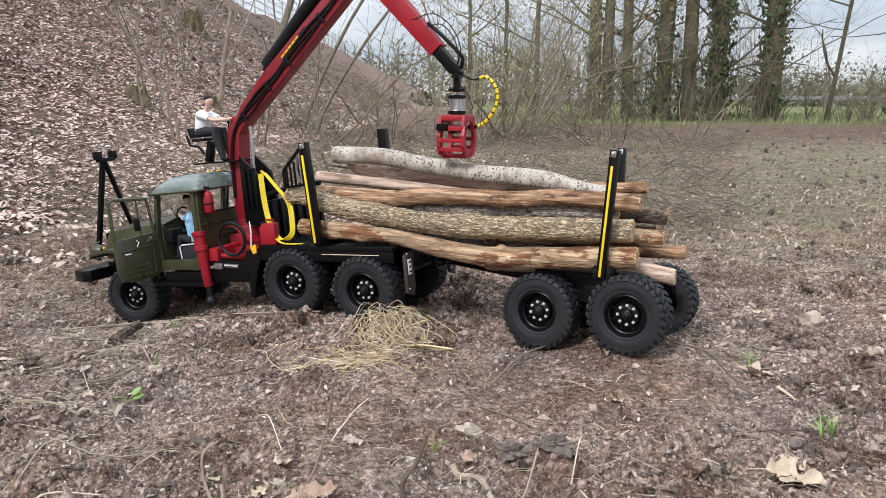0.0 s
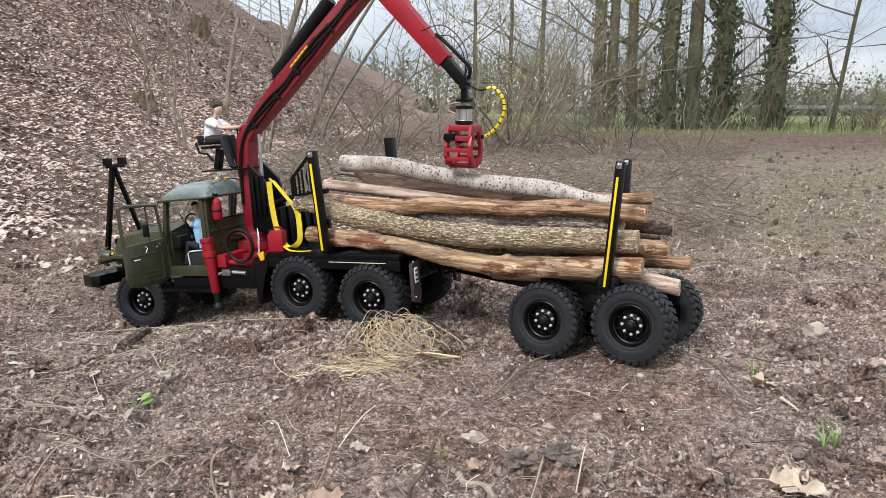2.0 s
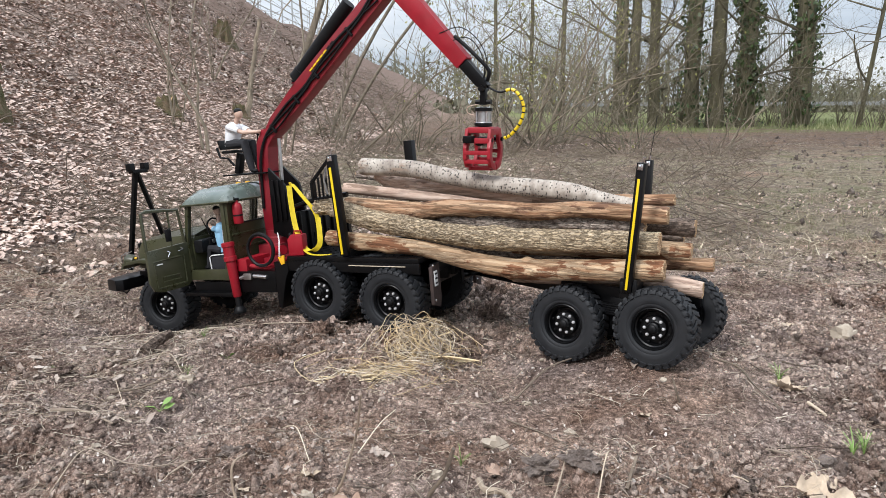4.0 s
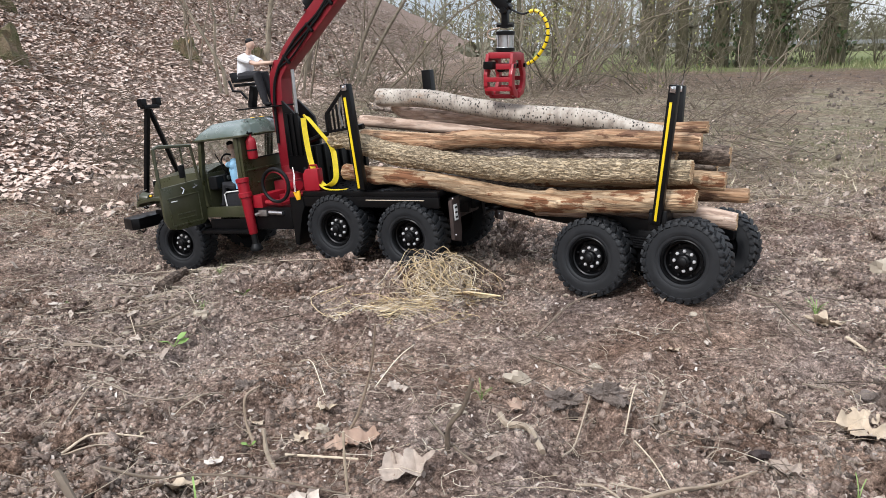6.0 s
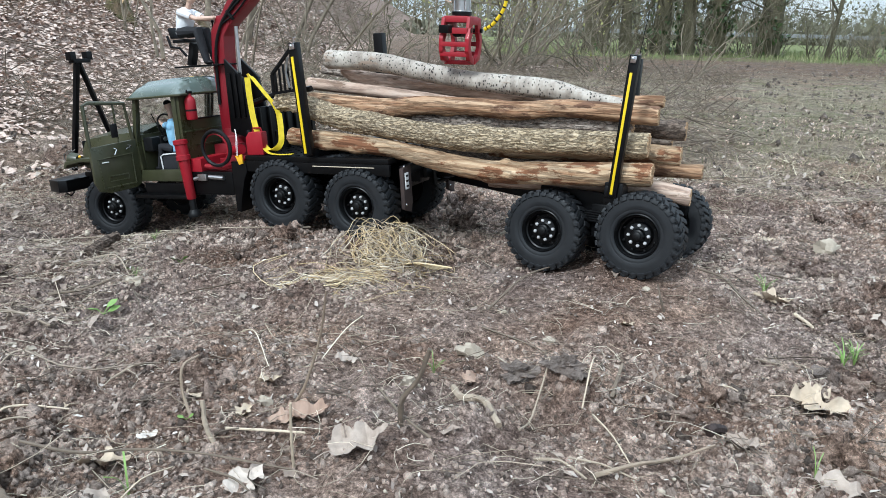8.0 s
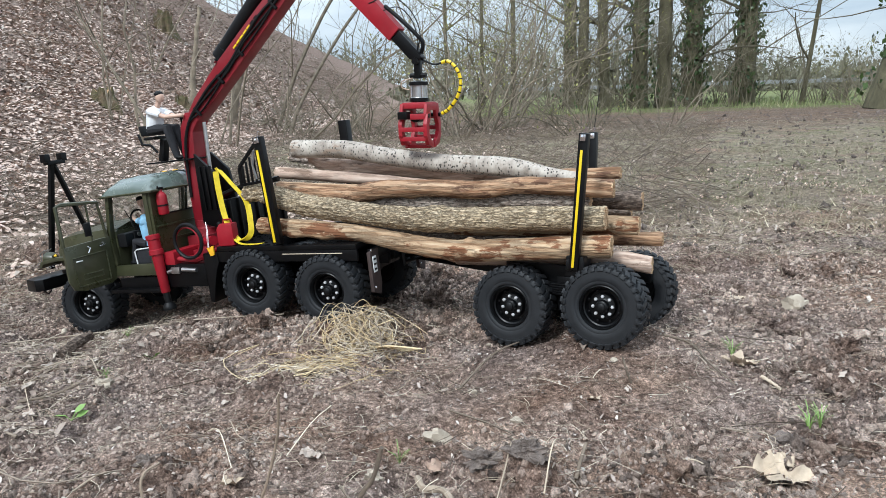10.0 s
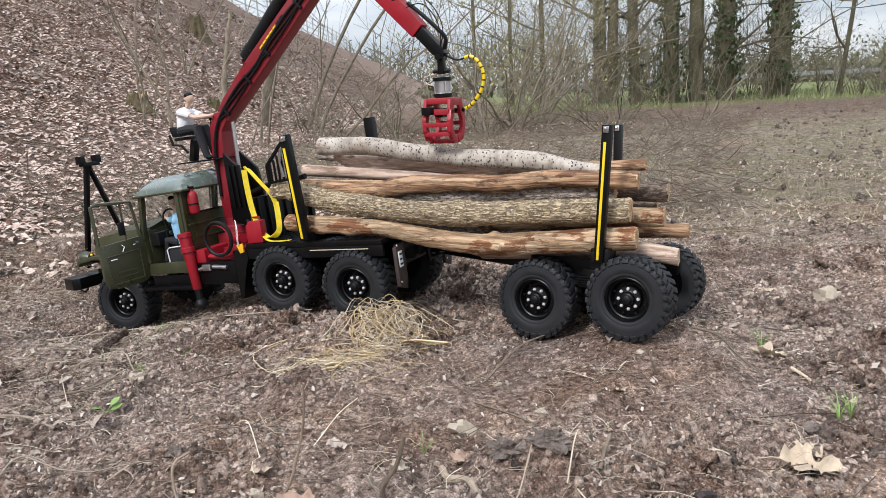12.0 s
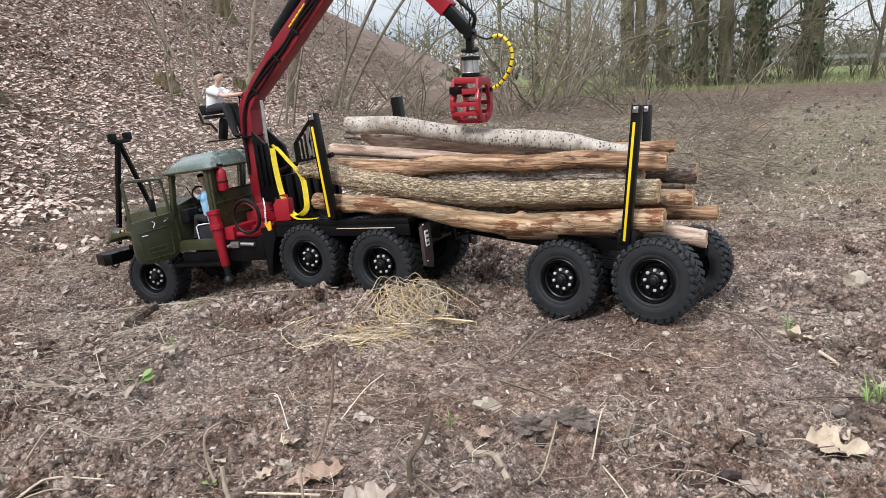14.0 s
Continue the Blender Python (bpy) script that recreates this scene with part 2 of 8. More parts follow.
TORNLEAF = litter("torn_leaf", [(0, (0.25, 0.19, 0.15)), (0.5, (0.38, 0.305, 0.25)), (0.9, (0.47, 0.39, 0.325)), (1, (0.58, 0.5, 0.43))], 0.75, 160)
PALELEAF = litter("pale_oak_leaf", [(0, (0.4, 0.31, 0.22)), (1, (0.55, 0.44, 0.325))], 0.7, 90)
RUSTLEAF = litter("rust_leaf", [(0, (0.33, 0.215, 0.155)), (1, (0.43, 0.305, 0.23))], 0.7, 60)
STRAW = litter("straw", [(0, (0.4, 0.31, 0.22)), (0.5, (0.62, 0.51, 0.38)), (1, (0.86, 0.76, 0.61))], 0.65)
GOLD = litter("golden_straw", [(0, (0.38, 0.255, 0.12)), (0.5, (0.64, 0.48, 0.27)), (1, (0.86, 0.7, 0.45))], 0.6)
ROOT = litter("bleached_root", [(0, (0.28, 0.21, 0.15)), (1, (0.52, 0.44, 0.34))], 0.8)
TWIG = litter("twig", [(0, (0.10, 0.075, 0.055)), (0.6, (0.2, 0.155, 0.115)), (1, (0.33, 0.26, 0.2))], 0.85)
GREEN = litter("fresh_green", [(0, (0.16, 0.27, 0.06)), (1, (0.28, 0.42, 0.12))], 0.5, 40)
GRASS = litter("meadow_grass", [(0, (0.14, 0.18, 0.06)), (0.6, (0.24, 0.28, 0.11)), (1, (0.42, 0.39, 0.22))], 0.7, 20)
VERGE = litter("rough_grass", [(0, (0.13, 0.14, 0.055)), (0.5, (0.2, 0.21, 0.09)), (1, (0.36, 0.32, 0.19))], 0.75, 20)
IVY = litter("ivy", [(0, (0.025, 0.05, 0.015)), (1, (0.07, 0.115, 0.03))], 0.45, 30)
BUD = litter("spring_buds", [(0, (0.2, 0.2, 0.06)), (1, (0.34, 0.33, 0.12))], 0.7, 30)
STONE = plain("pale_stone", (0.33, 0.275, 0.21), (0.48, 0.41, 0.325), 0.85, 0, 60, 0.4, 0.002, island=0.25)
TRUNK = plain("tree_bark", (0.05, 0.045, 0.026), (0.145, 0.131, 0.076), 0.95, 0, 9, 0.9, 0.03, stretch=(1, 1, 0.25), island=0.12)
BRANCH = plain("fine_branches", (0.07, 0.06, 0.038), (0.18, 0.155, 0.105), 0.9, 0, 5, 0.0, island=0.35)
SHRUB = plain("shrub_bark", (0.115, 0.095, 0.07), (0.27, 0.225, 0.165), 0.9, 0, 14, 0.4, 0.004, island=0.3)
MOSS = plain("mossy_stump", (0.075, 0.08, 0.028), (0.16, 0.11, 0.07), 0.95, 0, 16, 0.8, 0.02)
OLIVE = plain("olive_paint", (0.032, 0.034, 0.016), (0.045, 0.047, 0.022), 0.27, 0, 30, 0.08, 0.0004, dust=0.1)
SAGE = plain("sage_roof_paint", (0.095, 0.122, 0.106), (0.135, 0.166, 0.148), 0.16, 0, 18, 0.05, 0.0004, dust=0.1, coat=0.5)
BLACK = plain("black_steel", (0.002, 0.002, 0.0024), (0.0045, 0.0045, 0.005), 0.36, 0, 45, 0.12, 0.0004, spec=0.22)
MATTE = plain("black_plastic", (0.005, 0.005, 0.0055), (0.009, 0.009, 0.0095), 0.5, 0, 60, 0.15, 0.0004, spec=0.2)
RUBBER = plain("tyre_rubber", (0.0055, 0.0063, 0.008), (0.011, 0.0125, 0.015), 0.6, 0, 50, 0.3, 0.0007, dust=0.03, spec=0.4)
RED = plain("red_paint", (0.25, 0.006, 0.014), (0.32, 0.009, 0.02), 0.4, 0, 30, 0.05, 0.0003, dust=0.05, coat=0.05, spec=0.35)
# darker than RED; for the boom, the column and the crane base
BOOMRED = plain("darker_red_boom", (0.17, 0.006, 0.013), (0.23, 0.009, 0.018), 0.35, 0, 30, 0.05, 0.0003, dust=0.05, coat=0.1)
CHROME = plain("chrome", (0.55, 0.55, 0.56), (0.75, 0.75, 0.76), 0.22, 1, 40, 0.05, 0.0003)
# wheel nuts: chrome's bright reflection put into a pale, barely metallic colour
NUTGLINT = plain("painted_nut_glint", (0.6, 0.6, 0.6), (0.78, 0.78, 0.78), 0.35, 0.4, 60, 0.05, 0.0002)
STEEL = plain("brushed_steel", (0.42, 0.42, 0.42), (0.6, 0.6, 0.6), 0.38, 1, 80, 0.1, 0.0003)
YELLOW = plain("yellow_webbing", (0.62, 0.47, 0.012), (0.8, 0.62, 0.03), 0.7, 0, 120, 0.4, 0.0008)
TAPE = plain("yellow_tape", (0.72, 0.5, 0.008), (0.82, 0.6, 0.015), 0.4, 0, 40, 0.05, 0.0003)
WHITE = plain("white_plastic", (0.7, 0.7, 0.69), (0.82, 0.82, 0.8), 0.5, 0, 60, 0.1, 0.0004)
CLOTH_W = plain("white_cloth", (0.66, 0.66, 0.67), (0.8, 0.8, 0.81), 0.85, 0, 60, 0.3, 0.001)
CLOTH_B = plain("blue_cloth", (0.2, 0.42, 0.6), (0.3, 0.52, 0.7), 0.85, 0, 60, 0.3, 0.001)
CLOTH_D = plain("dark_cloth", (0.008, 0.008, 0.01), (0.018, 0.018, 0.022), 0.85, 0, 60, 0.3, 0.001)
SKIN = plain("painted_skin", (0.5, 0.33, 0.25), (0.58, 0.39, 0.3), 0.6, 0, 60, 0.1, 0.0004)
BROWN = plain("rusty_brown_plate", (0.02, 0.013, 0.012), (0.05, 0.03, 0.025), 0.7, 0, 40, 0.3, 0.0008)
AMBER = plain("amber_plastic", (0.8, 0.42, 0.02), (0.88, 0.5, 0.03), 0.3, 0, 40, 0.0)
GLASS = glass_material()
CUT = cut_wood()
PEELED = bark("peeled_pale_wood", [(0.3, (0.33, 0.19, 0.105)), (0.5, (0.5, 0.345, 0.215)), (0.7, (0.64, 0.49, 0.335))], (0.23, 0.105, 0.055), 0.585, (9, 150, 150), 0.9, 0.004, crack=(7, 120, 120), crack_to=0.62)
OLIVEBARK = bark("ridged_olive_bark", [(0.3, (0.46, 0.35, 0.225)), (0.5, (0.6, 0.475, 0.32)), (0.7, (0.73, 0.6, 0.435))], (0.34, 0.24, 0.15), 0.78, (60, 260, 260), 1.0, 0.008, crack=(80, 380, 380), crack_to=0.5)
ORANGE = bark("peeled_orange_wood", [(0.3, (0.26, 0.135, 0.075)), (0.5, (0.45, 0.28, 0.17)), (0.72, (0.62, 0.44, 0.295))], (0.2, 0.11, 0.07), 0.61, (8, 110, 110), 0.9, 0.004, crack=(10, 130, 130), crack_to=0.6)
GREYBARK = bark("grey_bark", [(0.3, (0.28, 0.222, 0.192)), (0.5, (0.46, 0.385, 0.333)), (0.7, (0.62, 0.54, 0.472))], (0.22, 0.165, 0.135), 0.65, (100, 220, 220), 0.9, 0.005, crack=(80, 220, 220), crack_to=0.5)
DARKBARK = bark("dark_bark", [(0.3, (0.1, 0.072, 0.058)), (0.5, (0.19, 0.145, 0.118)), (0.7, (0.3, 0.24, 0.2))], (0.08, 0.058, 0.047), 0.62, (100, 220, 220), 0.9, 0.005, crack=(80, 220, 220), crack_to=0.5)
PINKBARK = bark("smooth_pinkish_bark", [(0.3, (0.4, 0.285, 0.225)), (0.5, (0.58, 0.435, 0.355)), (0.7, (0.7, 0.565, 0.475))], (0.3, 0.21, 0.16), 0.64, (16, 120, 120), 0.5, 0.002, crack=(8, 90, 90), crack_to=0.7)
BIRCH = bark("white_birch_bark", [(0.3, (0.25, 0.215, 0.185)), (0.5, (0.42, 0.375, 0.33)), (0.7, (0.56, 0.515, 0.46))], (0.3, 0.23, 0.18), 0.66, (40, 22, 22), 0.3, 0.002, 0.7, (250, 160, 160))


# ---- mesh helpers ----
class Shape:
    """Collects vertices and faces, with a material index for each face."""

    def __init__(self):
        self.v, self.f, self.m = [], [], []

    def add(self, verts, faces, mi=0):
        k = len(self.v)
        self.v += [tuple(p) for p in verts]
        self.f += [tuple(i + k for i in f) for f in faces]
        self.m += [mi] * len(faces)
        return self

    def tube(self, pts, radii, sides=6, mi=0, cap=True, wob=0.0, rng=None):
        pts = [Vector(p) for p in pts]
        if isinstance(radii, (int, float)):
            radii = [radii] * len(pts)
        verts, faces, ref = [], [], None
        for i, p in enumerate(pts):
            d = (pts[min(i + 1, len(pts) - 1)] - pts[max(i - 1, 0)]).normalized()
            if ref is None:
                ref = d.orthogonal().normalized()
            ref = (ref - d * ref.dot(d)).normalized()
            side = d.cross(ref)
            for k in range(sides):
                a = 2 * math.pi * k / sides
                r = radii[i] * (1 + (rng.uniform(-wob, wob) if wob else 0))
                verts.append(p + ref * math.cos(a) * r + side * math.sin(a) * r)
        for i in range(len(pts) - 1):
            for k in range(sides):
                k2 = (k + 1) % sides
                faces.append((i * sides + k, i * sides + k2, (i + 1) * sides + k2, (i + 1) * sides + k))
        if cap:
            faces.append(tuple(reversed(range(sides))))
            faces.append(tuple(range((len(pts) - 1) * sides, len(pts) * sides)))
        return self.add(verts, faces, mi)

    def box(self, c, s, bevel=0.0, rot=None, mi=0, taper=None):
        """Box of centre c and size s; bevel cuts its edges; taper (x, y) shrinks the top."""
        bm = bmesh.new()
        bmesh.ops.create_cube(bm, size=1.0)
        for v in bm.verts:
            v.co = Vector((v.co.x * s[0], v.co.y * s[1], v.co.z * s[2]))
            if taper and v.co.z > 0:
                v.co.x *= taper[0]
                v.co.y *= taper[1]
        if bevel:
            bmesh.ops.bevel(bm, geom=bm.edges[:], offset=min(bevel, 0.45 * min(s)), segments=2, affect="EDGES", profile=0.6)
        if rot is not None:
            bmesh.ops.transform(bm, matrix=rot, verts=bm.verts)
        bm.verts.index_update()
        self.add([v.co + Vector(c) for v in bm.verts], [[v.index for v in f.verts] for f in bm.faces], mi)
        bm.free()
        return self

    def prism(self, outline, axis, a, b, mi=0, bevel=0.0):
        """Extrudes a 2D outline along an axis ('x', 'y' or 'z') from a to b."""
        def put(p, h):
            return {"x": (h, p[0], p[1]), "y": (p[0], h, p[1]), "z": (p[0], p[1], h)}[axis]
        n = len(outline)
        verts = [put(p, a) for p in outline] + [put(p, b) for p in outline]
        faces = [tuple(range(n)), tuple(reversed(range(n, 2 * n)))] + [(i, i + n, (i + 1) % n + n, (i + 1) % n) for i in range(n)]
        bm = bmesh.new()
        vs = [bm.verts.new(p) for p in verts]
        for f in faces:
            bm.faces.new([vs[i] for i in f])
        bmesh.ops.recalc_face_normals(bm, faces=bm.faces)
        if bevel:
            bmesh.ops.bevel(bm, geom=bm.edges[:], offset=bevel, segments=2, affect="EDGES", profile=0.6)
        bm.verts.index_update()
        self.add([v.co for v in bm.verts], [[v.index for v in f.verts] for f in bm.faces], mi)
        bm.free()
        return self

    def lathe(self, profile, origin=(0, 0, 0), axis="y", sides=24, mi=0, cap=True):
        """Turns a profile of (along, radius) round an axis."""
        verts, faces = [], []
        for h, r in profile:
            for k in range(sides):
                a = 2 * math.pi * k / sides
                c, s = r * math.cos(a), r * math.sin(a)
                p = {"y": (c, h, s), "x": (h, c, s), "z": (c, s, h)}[axis]
                verts.append(Vector(p) + Vector(origin))
        n = len(profile)
        for i in range(n - 1):
            for k in range(sides):
                k2 = (k + 1) % sides
                faces.append((i * sides + k, (i + 1) * sides + k, (i + 1) * sides + k2, i * sides + k2))
        if cap:
            faces.append(tuple(range(sides)))
            faces.append(tuple(reversed(range((n - 1) * sides, n * sides))))
        return self.add(verts, faces, mi)

    def ball(self, c, r, mi=0, seg=12, rings=8, rot=None):
        r = (r, r, r) if isinstance(r, (int, float)) else r
        verts, faces = [], []
        for i in range(1, rings):
            t = math.pi * i / rings
            for k in range(seg):
                a = 2 * math.pi * k / seg
                p = Vector((r[0] * math.sin(t) * math.cos(a), r[1] * math.sin(t) * math.sin(a), r[2] * math.cos(t)))
                verts.append((rot @ p if rot else p) + Vector(c))
        for q in (Vector((0, 0, r[2])), Vector((0, 0, -r[2]))):
            verts.append((rot @ q if rot else q) + Vector(c))
        for i in range(rings - 2):
            for k in range(seg):
                k2 = (k + 1) % seg
                faces.append((i * seg + k, (i + 1) * seg + k, (i + 1) * seg + k2, i * seg + k2))
        top, bot = len(verts) - 2, len(verts) - 1
        for k in range(seg):
            faces.append((top, k, (k + 1) % seg))
            faces.append((bot, (rings - 2) * seg + (k + 1) % seg, (rings - 2) * seg + k))
        return self.add(verts, faces, mi)

    def mesh(self, name, mats, smooth=True, angle=35):
        me = bpy.data.meshes.new(name)
        me.from_pydata(self.v, [], self.f)
        for mt in (mats if isinstance(mats, (list, tuple)) else [mats]):
            me.materials.append(mt)
        me.polygons.foreach_set("material_index", self.m)
        bm = bmesh.new()
        bm.from_mesh(me)
        bmesh.ops.recalc_face_normals(bm, faces=bm.faces)
        bm.to_mesh(me)
        bm.free()
        if smooth:
            me.polygons.foreach_set("use_smooth", [True] * len(me.polygons))
            me.set_sharp_from_angle(angle=radians(angle))
        me.update()
        return me


def part(name, shape, mats, parent, label="", smooth=True, at=None):
    ob = new(name, shape if isinstance(shape, bpy.types.Mesh) else shape.mesh(name, mats, smooth))
    ob.parent = parent
    if at is not None:
        ob.matrix_basis = at
    return tagged(ob, label) if label else ob


def thing(name, label, category, m=None, shape=None, mats=None, group="", kind="", smooth=True):
    ob = new(name, shape.mesh(name, mats, smooth) if shape else None)
    if m is not None:
        ob.matrix_basis = m
    return tagged(ob, label, category, group, kind)


def bent(a, b, n, wob, rng, sag=0.0):
    """Points of a slightly crooked line from a to b."""
    a, b = Vector(a), Vector(b)
    out = []
    for i in range(n + 1):
        t = i / n
        p = a.lerp(b, t)
        w = wob * math.sin(math.pi * t)
        out.append(p + Vector((rng.uniform(-w, w), rng.uniform(-w, w), rng.uniform(-w, w) - sag * 4 * t * (1 - t))))
    return out


def smooth_line(ctrl, n):
    """A smooth curve through control points of any dimension (Catmull-Rom)."""
    c = [np.array(p, float) for p in ctrl]
    c = [2 * c[0] - c[1]] + c + [2 * c[-1] - c[-2]]
    out, seg = [], len(c) - 3
    for i in range(n + 1):
        u = i / n * seg
        k = min(int(u), seg - 1)
        t = u - k
        p0, p1, p2, p3 = c[k:k + 4]
        out.append(0.5 * (2 * p1 + (p2 - p0) * t + (2 * p0 - 5 * p1 + 4 * p2 - p3) * t ** 2 + (3 * p1 - p0 - 3 * p2 + p3) * t ** 3))
    return out


# ---- ground ----
def vnoise(x, y, seed):
    xi, yi = np.floor(x).astype(np.int64), np.floor(y).astype(np.int64)
    fx, fy = x - xi, y - yi
    fx, fy = fx * fx * (3 - 2 * fx), fy * fy * (3 - 2 * fy)

    def h(i, j):
        q = (i * 374761393 + j * 668265263 + seed * 974711) & 0x7FFFFFFF
        q = ((q ^ (q >> 13)) * 1274126177) & 0x7FFFFFFF
        return ((q ^ (q >> 16)) & 0xFFFF) / 65535.0
    return (h(xi, yi) * (1 - fx) + h(xi + 1, yi) * fx) * (1 - fy) + (h(xi, yi + 1) * (1 - fx) + h(xi + 1, yi + 1) * fx) * fy - 0.5


def fbm(x, y, scale, octaves, seed, gain=0.5):
    s, a = 0.0, 1.0
    for o in range(octaves):
        s = s + a * vnoise(x * scale + 13.7 * o, y * scale - 7.1 * o, seed + o)
        scale, a = scale * 2.03, a * gain
    return s


BANK_FOOT, BANK_SLOPE, BANK_TOP = -1.5, 0.68, 3.5
WHEEL_RUT = -0.07


def cells(x, y, scale, seed):
    """Rounded lumps packed side by side: height 0 to 1 with sharp creases between them."""
    x, y = x * scale, y * scale
    xi, yi = np.floor(x), np.floor(y)
    best, tone = np.full(np.shape(x), 9.0), np.zeros(np.shape(x))
    for i in (-1, 0, 1):
        for j in (-1, 0, 1):
            cx, cy = xi + i, yi + j
            jx, jy, jr = vnoise(cx, cy, seed), vnoise(cx, cy, seed + 101), vnoise(cx, cy, seed + 202)
            d = np.hypot(cx + 0.5 + 0.9 * jx - x, cy + 0.5 + 0.9 * jy - y)
            tone = np.where(d < best, 0.5 + jr, tone)
            best = np.minimum(d, best)
    return np.sqrt(np.clip(1 - (best / 0.85) ** 2, 0, 1)) * (0.25 + 0.75 * tone)


def worked(x, y):
    """How far the soil is broken up there; below nought it is trodden smooth."""
    hump = np.exp(-((x - 0.11) ** 2 / 0.02 + (y - 0.69) ** 2 / 0.006)) + np.exp(-((x + 0.27) ** 2 / 0.012 + (y - 0.80) ** 2 / 0.004)) + np.exp(-((x - 0.42) ** 2 / 0.012 + (y - 0.81) ** 2 / 0.004))
    trod = np.exp(-((x - 0.2) ** 2 / 0.03 + (y - 0.93) ** 2 / 0.006)) + np.exp(-((x + 0.5) ** 2 / 0.05 + (y - 1.18) ** 2 / 0.006))
    return fbm(x, y, 3.2, 3, 33) + 0.35 * fbm(x, y, 14, 2, 36) + 0.28 * hump - 0.2 * trod


def height(x, y):
    x, y = np.asarray(x, float), np.asarray(y, float)
    up = -(x - BANK_FOOT) + 0.5 * fbm(x, y, 0.5, 2, 40)
    soft = 0.5 * (up + np.sqrt(up * up + 0.1))
    z = np.minimum(BANK_SLOPE * soft - 0.012, BANK_TOP + 0.1 * fbm(x, y, 0.3, 2, 3))
    bank = np.clip(up / 1.5, 0, 1)
    z = np.where((y > -3) & (up > -3), z, 0)
    # lumps and clods, calmer far off and where wheels pressed the soil
    near = 1 / (1 + np.maximum(0, np.hypot(x, y) - 2.2) * 0.25)
    calm = 1 - 0.8 * np.clip(np.exp(-((x - 0.275) ** 2 + (y - 1.03) ** 2) / 0.011) + np.exp(-((x - 0.15) ** 2 + (y - 1.11) ** 2) / 0.009), 0, 1)
    near = near * calm
    z = z + (0.013 + 0.02 * np.clip((np.hypot(x, y) - 1.6) / 1.5, 0, 1)) * fbm(x, y, 2.2, 3, 11) + 0.012 * calm * fbm(x, y, 9, 4, 21, 0.55)
    rough = np.clip(0.55 + 1.7 * worked(x, y), 0.16, 1.25)
    wx, wy = x + 0.006 * fbm(x, y, 60, 2, 71), y + 0.006 * fbm(x, y, 60, 2, 74)
    z = z + near * rough * (0.017 * cells(wx, wy, 34, 5) ** 1.3 * np.clip(0.3 + 2.4 * fbm(x, y, 11, 2, 77), 0, 1) + 0.010 * cells(wx, wy, 72, 6) + 0.0055 * cells(wx, wy, 150, 7) - 0.011)
    z = z + bank * 0.12 * fbm(x, y, 1.1, 4, 51)
    z = z + (0.012 * np.clip(fbm(x, y, 16, 2, 61) * 4 - 0.5, 0, 1) - 0.016 * np.clip(fbm(x, y, 13, 2, 64) * 4 - 0.6, 0, 1)) * near

    def dent(cx, cy, r, dz):
        return dz * np.exp(-((x - cx) ** 2 + (y - cy) ** 2) / (2 * r * r))
    z = z + dent(-0.64, 1.46, 0.14, WHEEL_RUT) + dent(-0.9, 1.62, 0.10, -0.03) + dent(0.29, 1.07, 0.08, 0.024) + dent(0.15, 1.12, 0.045, 0.003) + dent(-0.265, 1.30, 0.05, 0.006) + dent(0.38, 1.21, 0.04, -0.012) + dent(-0.56, 1.6, 0.05, -0.014)
    z = z + dent(-0.13, 1.13, 0.05, 0.016) + dent(0.05, 1.2, 0.1, -0.012) + dent(0.10, 1.22, 0.04, 0.03)
    # torn ridge with a hollow before it, pits and a heap by the bank
    z = z + dent(0.115, 0.725, 0.024, 0.026) + dent(0.06, 0.73, 0.02, 0.018) + dent(0.1, 0.685, 0.018, -0.03) + dent(0.03, 0.66, 0.02, 0.016) + dent(0.16, 0.655, 0.018, 0.014)
    z = z + dent(-0.43, 1.18, 0.03, 0.015) + dent(-1.03, 1.86, 0.05, -0.06) + dent(-0.97, 1.93, 0.05, 0.04) + dent(-0.29, 0.785, 0.016, -0.022) + dent(-0.29, 0.825, 0.03, 0.012)
    return z


def spread(lo, hi, step, reach_lo, reach_hi, grow):
    core = list(np.arange(lo, hi + step / 2, step))
    a, s = [], step
    p = lo
    while p > reach_lo:
        s *= grow
        p -= s
        a.append(p)
    b, s = [], step
    p = core[-1]
    while p < reach_hi:
        s *= grow
        p += s
        b.append(p)
    return np.array(a[::-1] + core + b)


gx, gy = spread(-0.82, 0.76, 0.0031, -400, 400, 1.1), spread(0.48, 1.42, 0.003, -60, 900, 1.055)
GX, GY = np.meshgrid(gx, gy)
GZ = height(GX, GY)
nx, ny = len(gx), len(gy)
gm = bpy.data.meshes.new("ground")
gm.vertices.add(nx * ny)
gm.vertices.foreach_set("co", np.stack([GX, GY, GZ], -1).ravel())
idx = np.arange(nx * ny).reshape(ny, nx)
quads = np.stack([idx[:-1, :-1], idx[:-1, 1:], idx[1:, 1:], idx[1:, :-1]], -1).reshape(-1, 4)
gm.loops.add(quads.size)
gm.loops.foreach_set("vertex_index", quads.ravel())
gm.polygons.add(len(quads))
gm.polygons.foreach_set("loop_start", np.arange(0, quads.size, 4))
gm.polygons.foreach_set("use_smooth", [True] * len(quads))
gm.materials.append(SOIL)
gm.update(calc_edges=True)
tagged(new("ground", gm), "grey-brown churned soil rising to a leaf-covered bank", "ground", kind="structure")


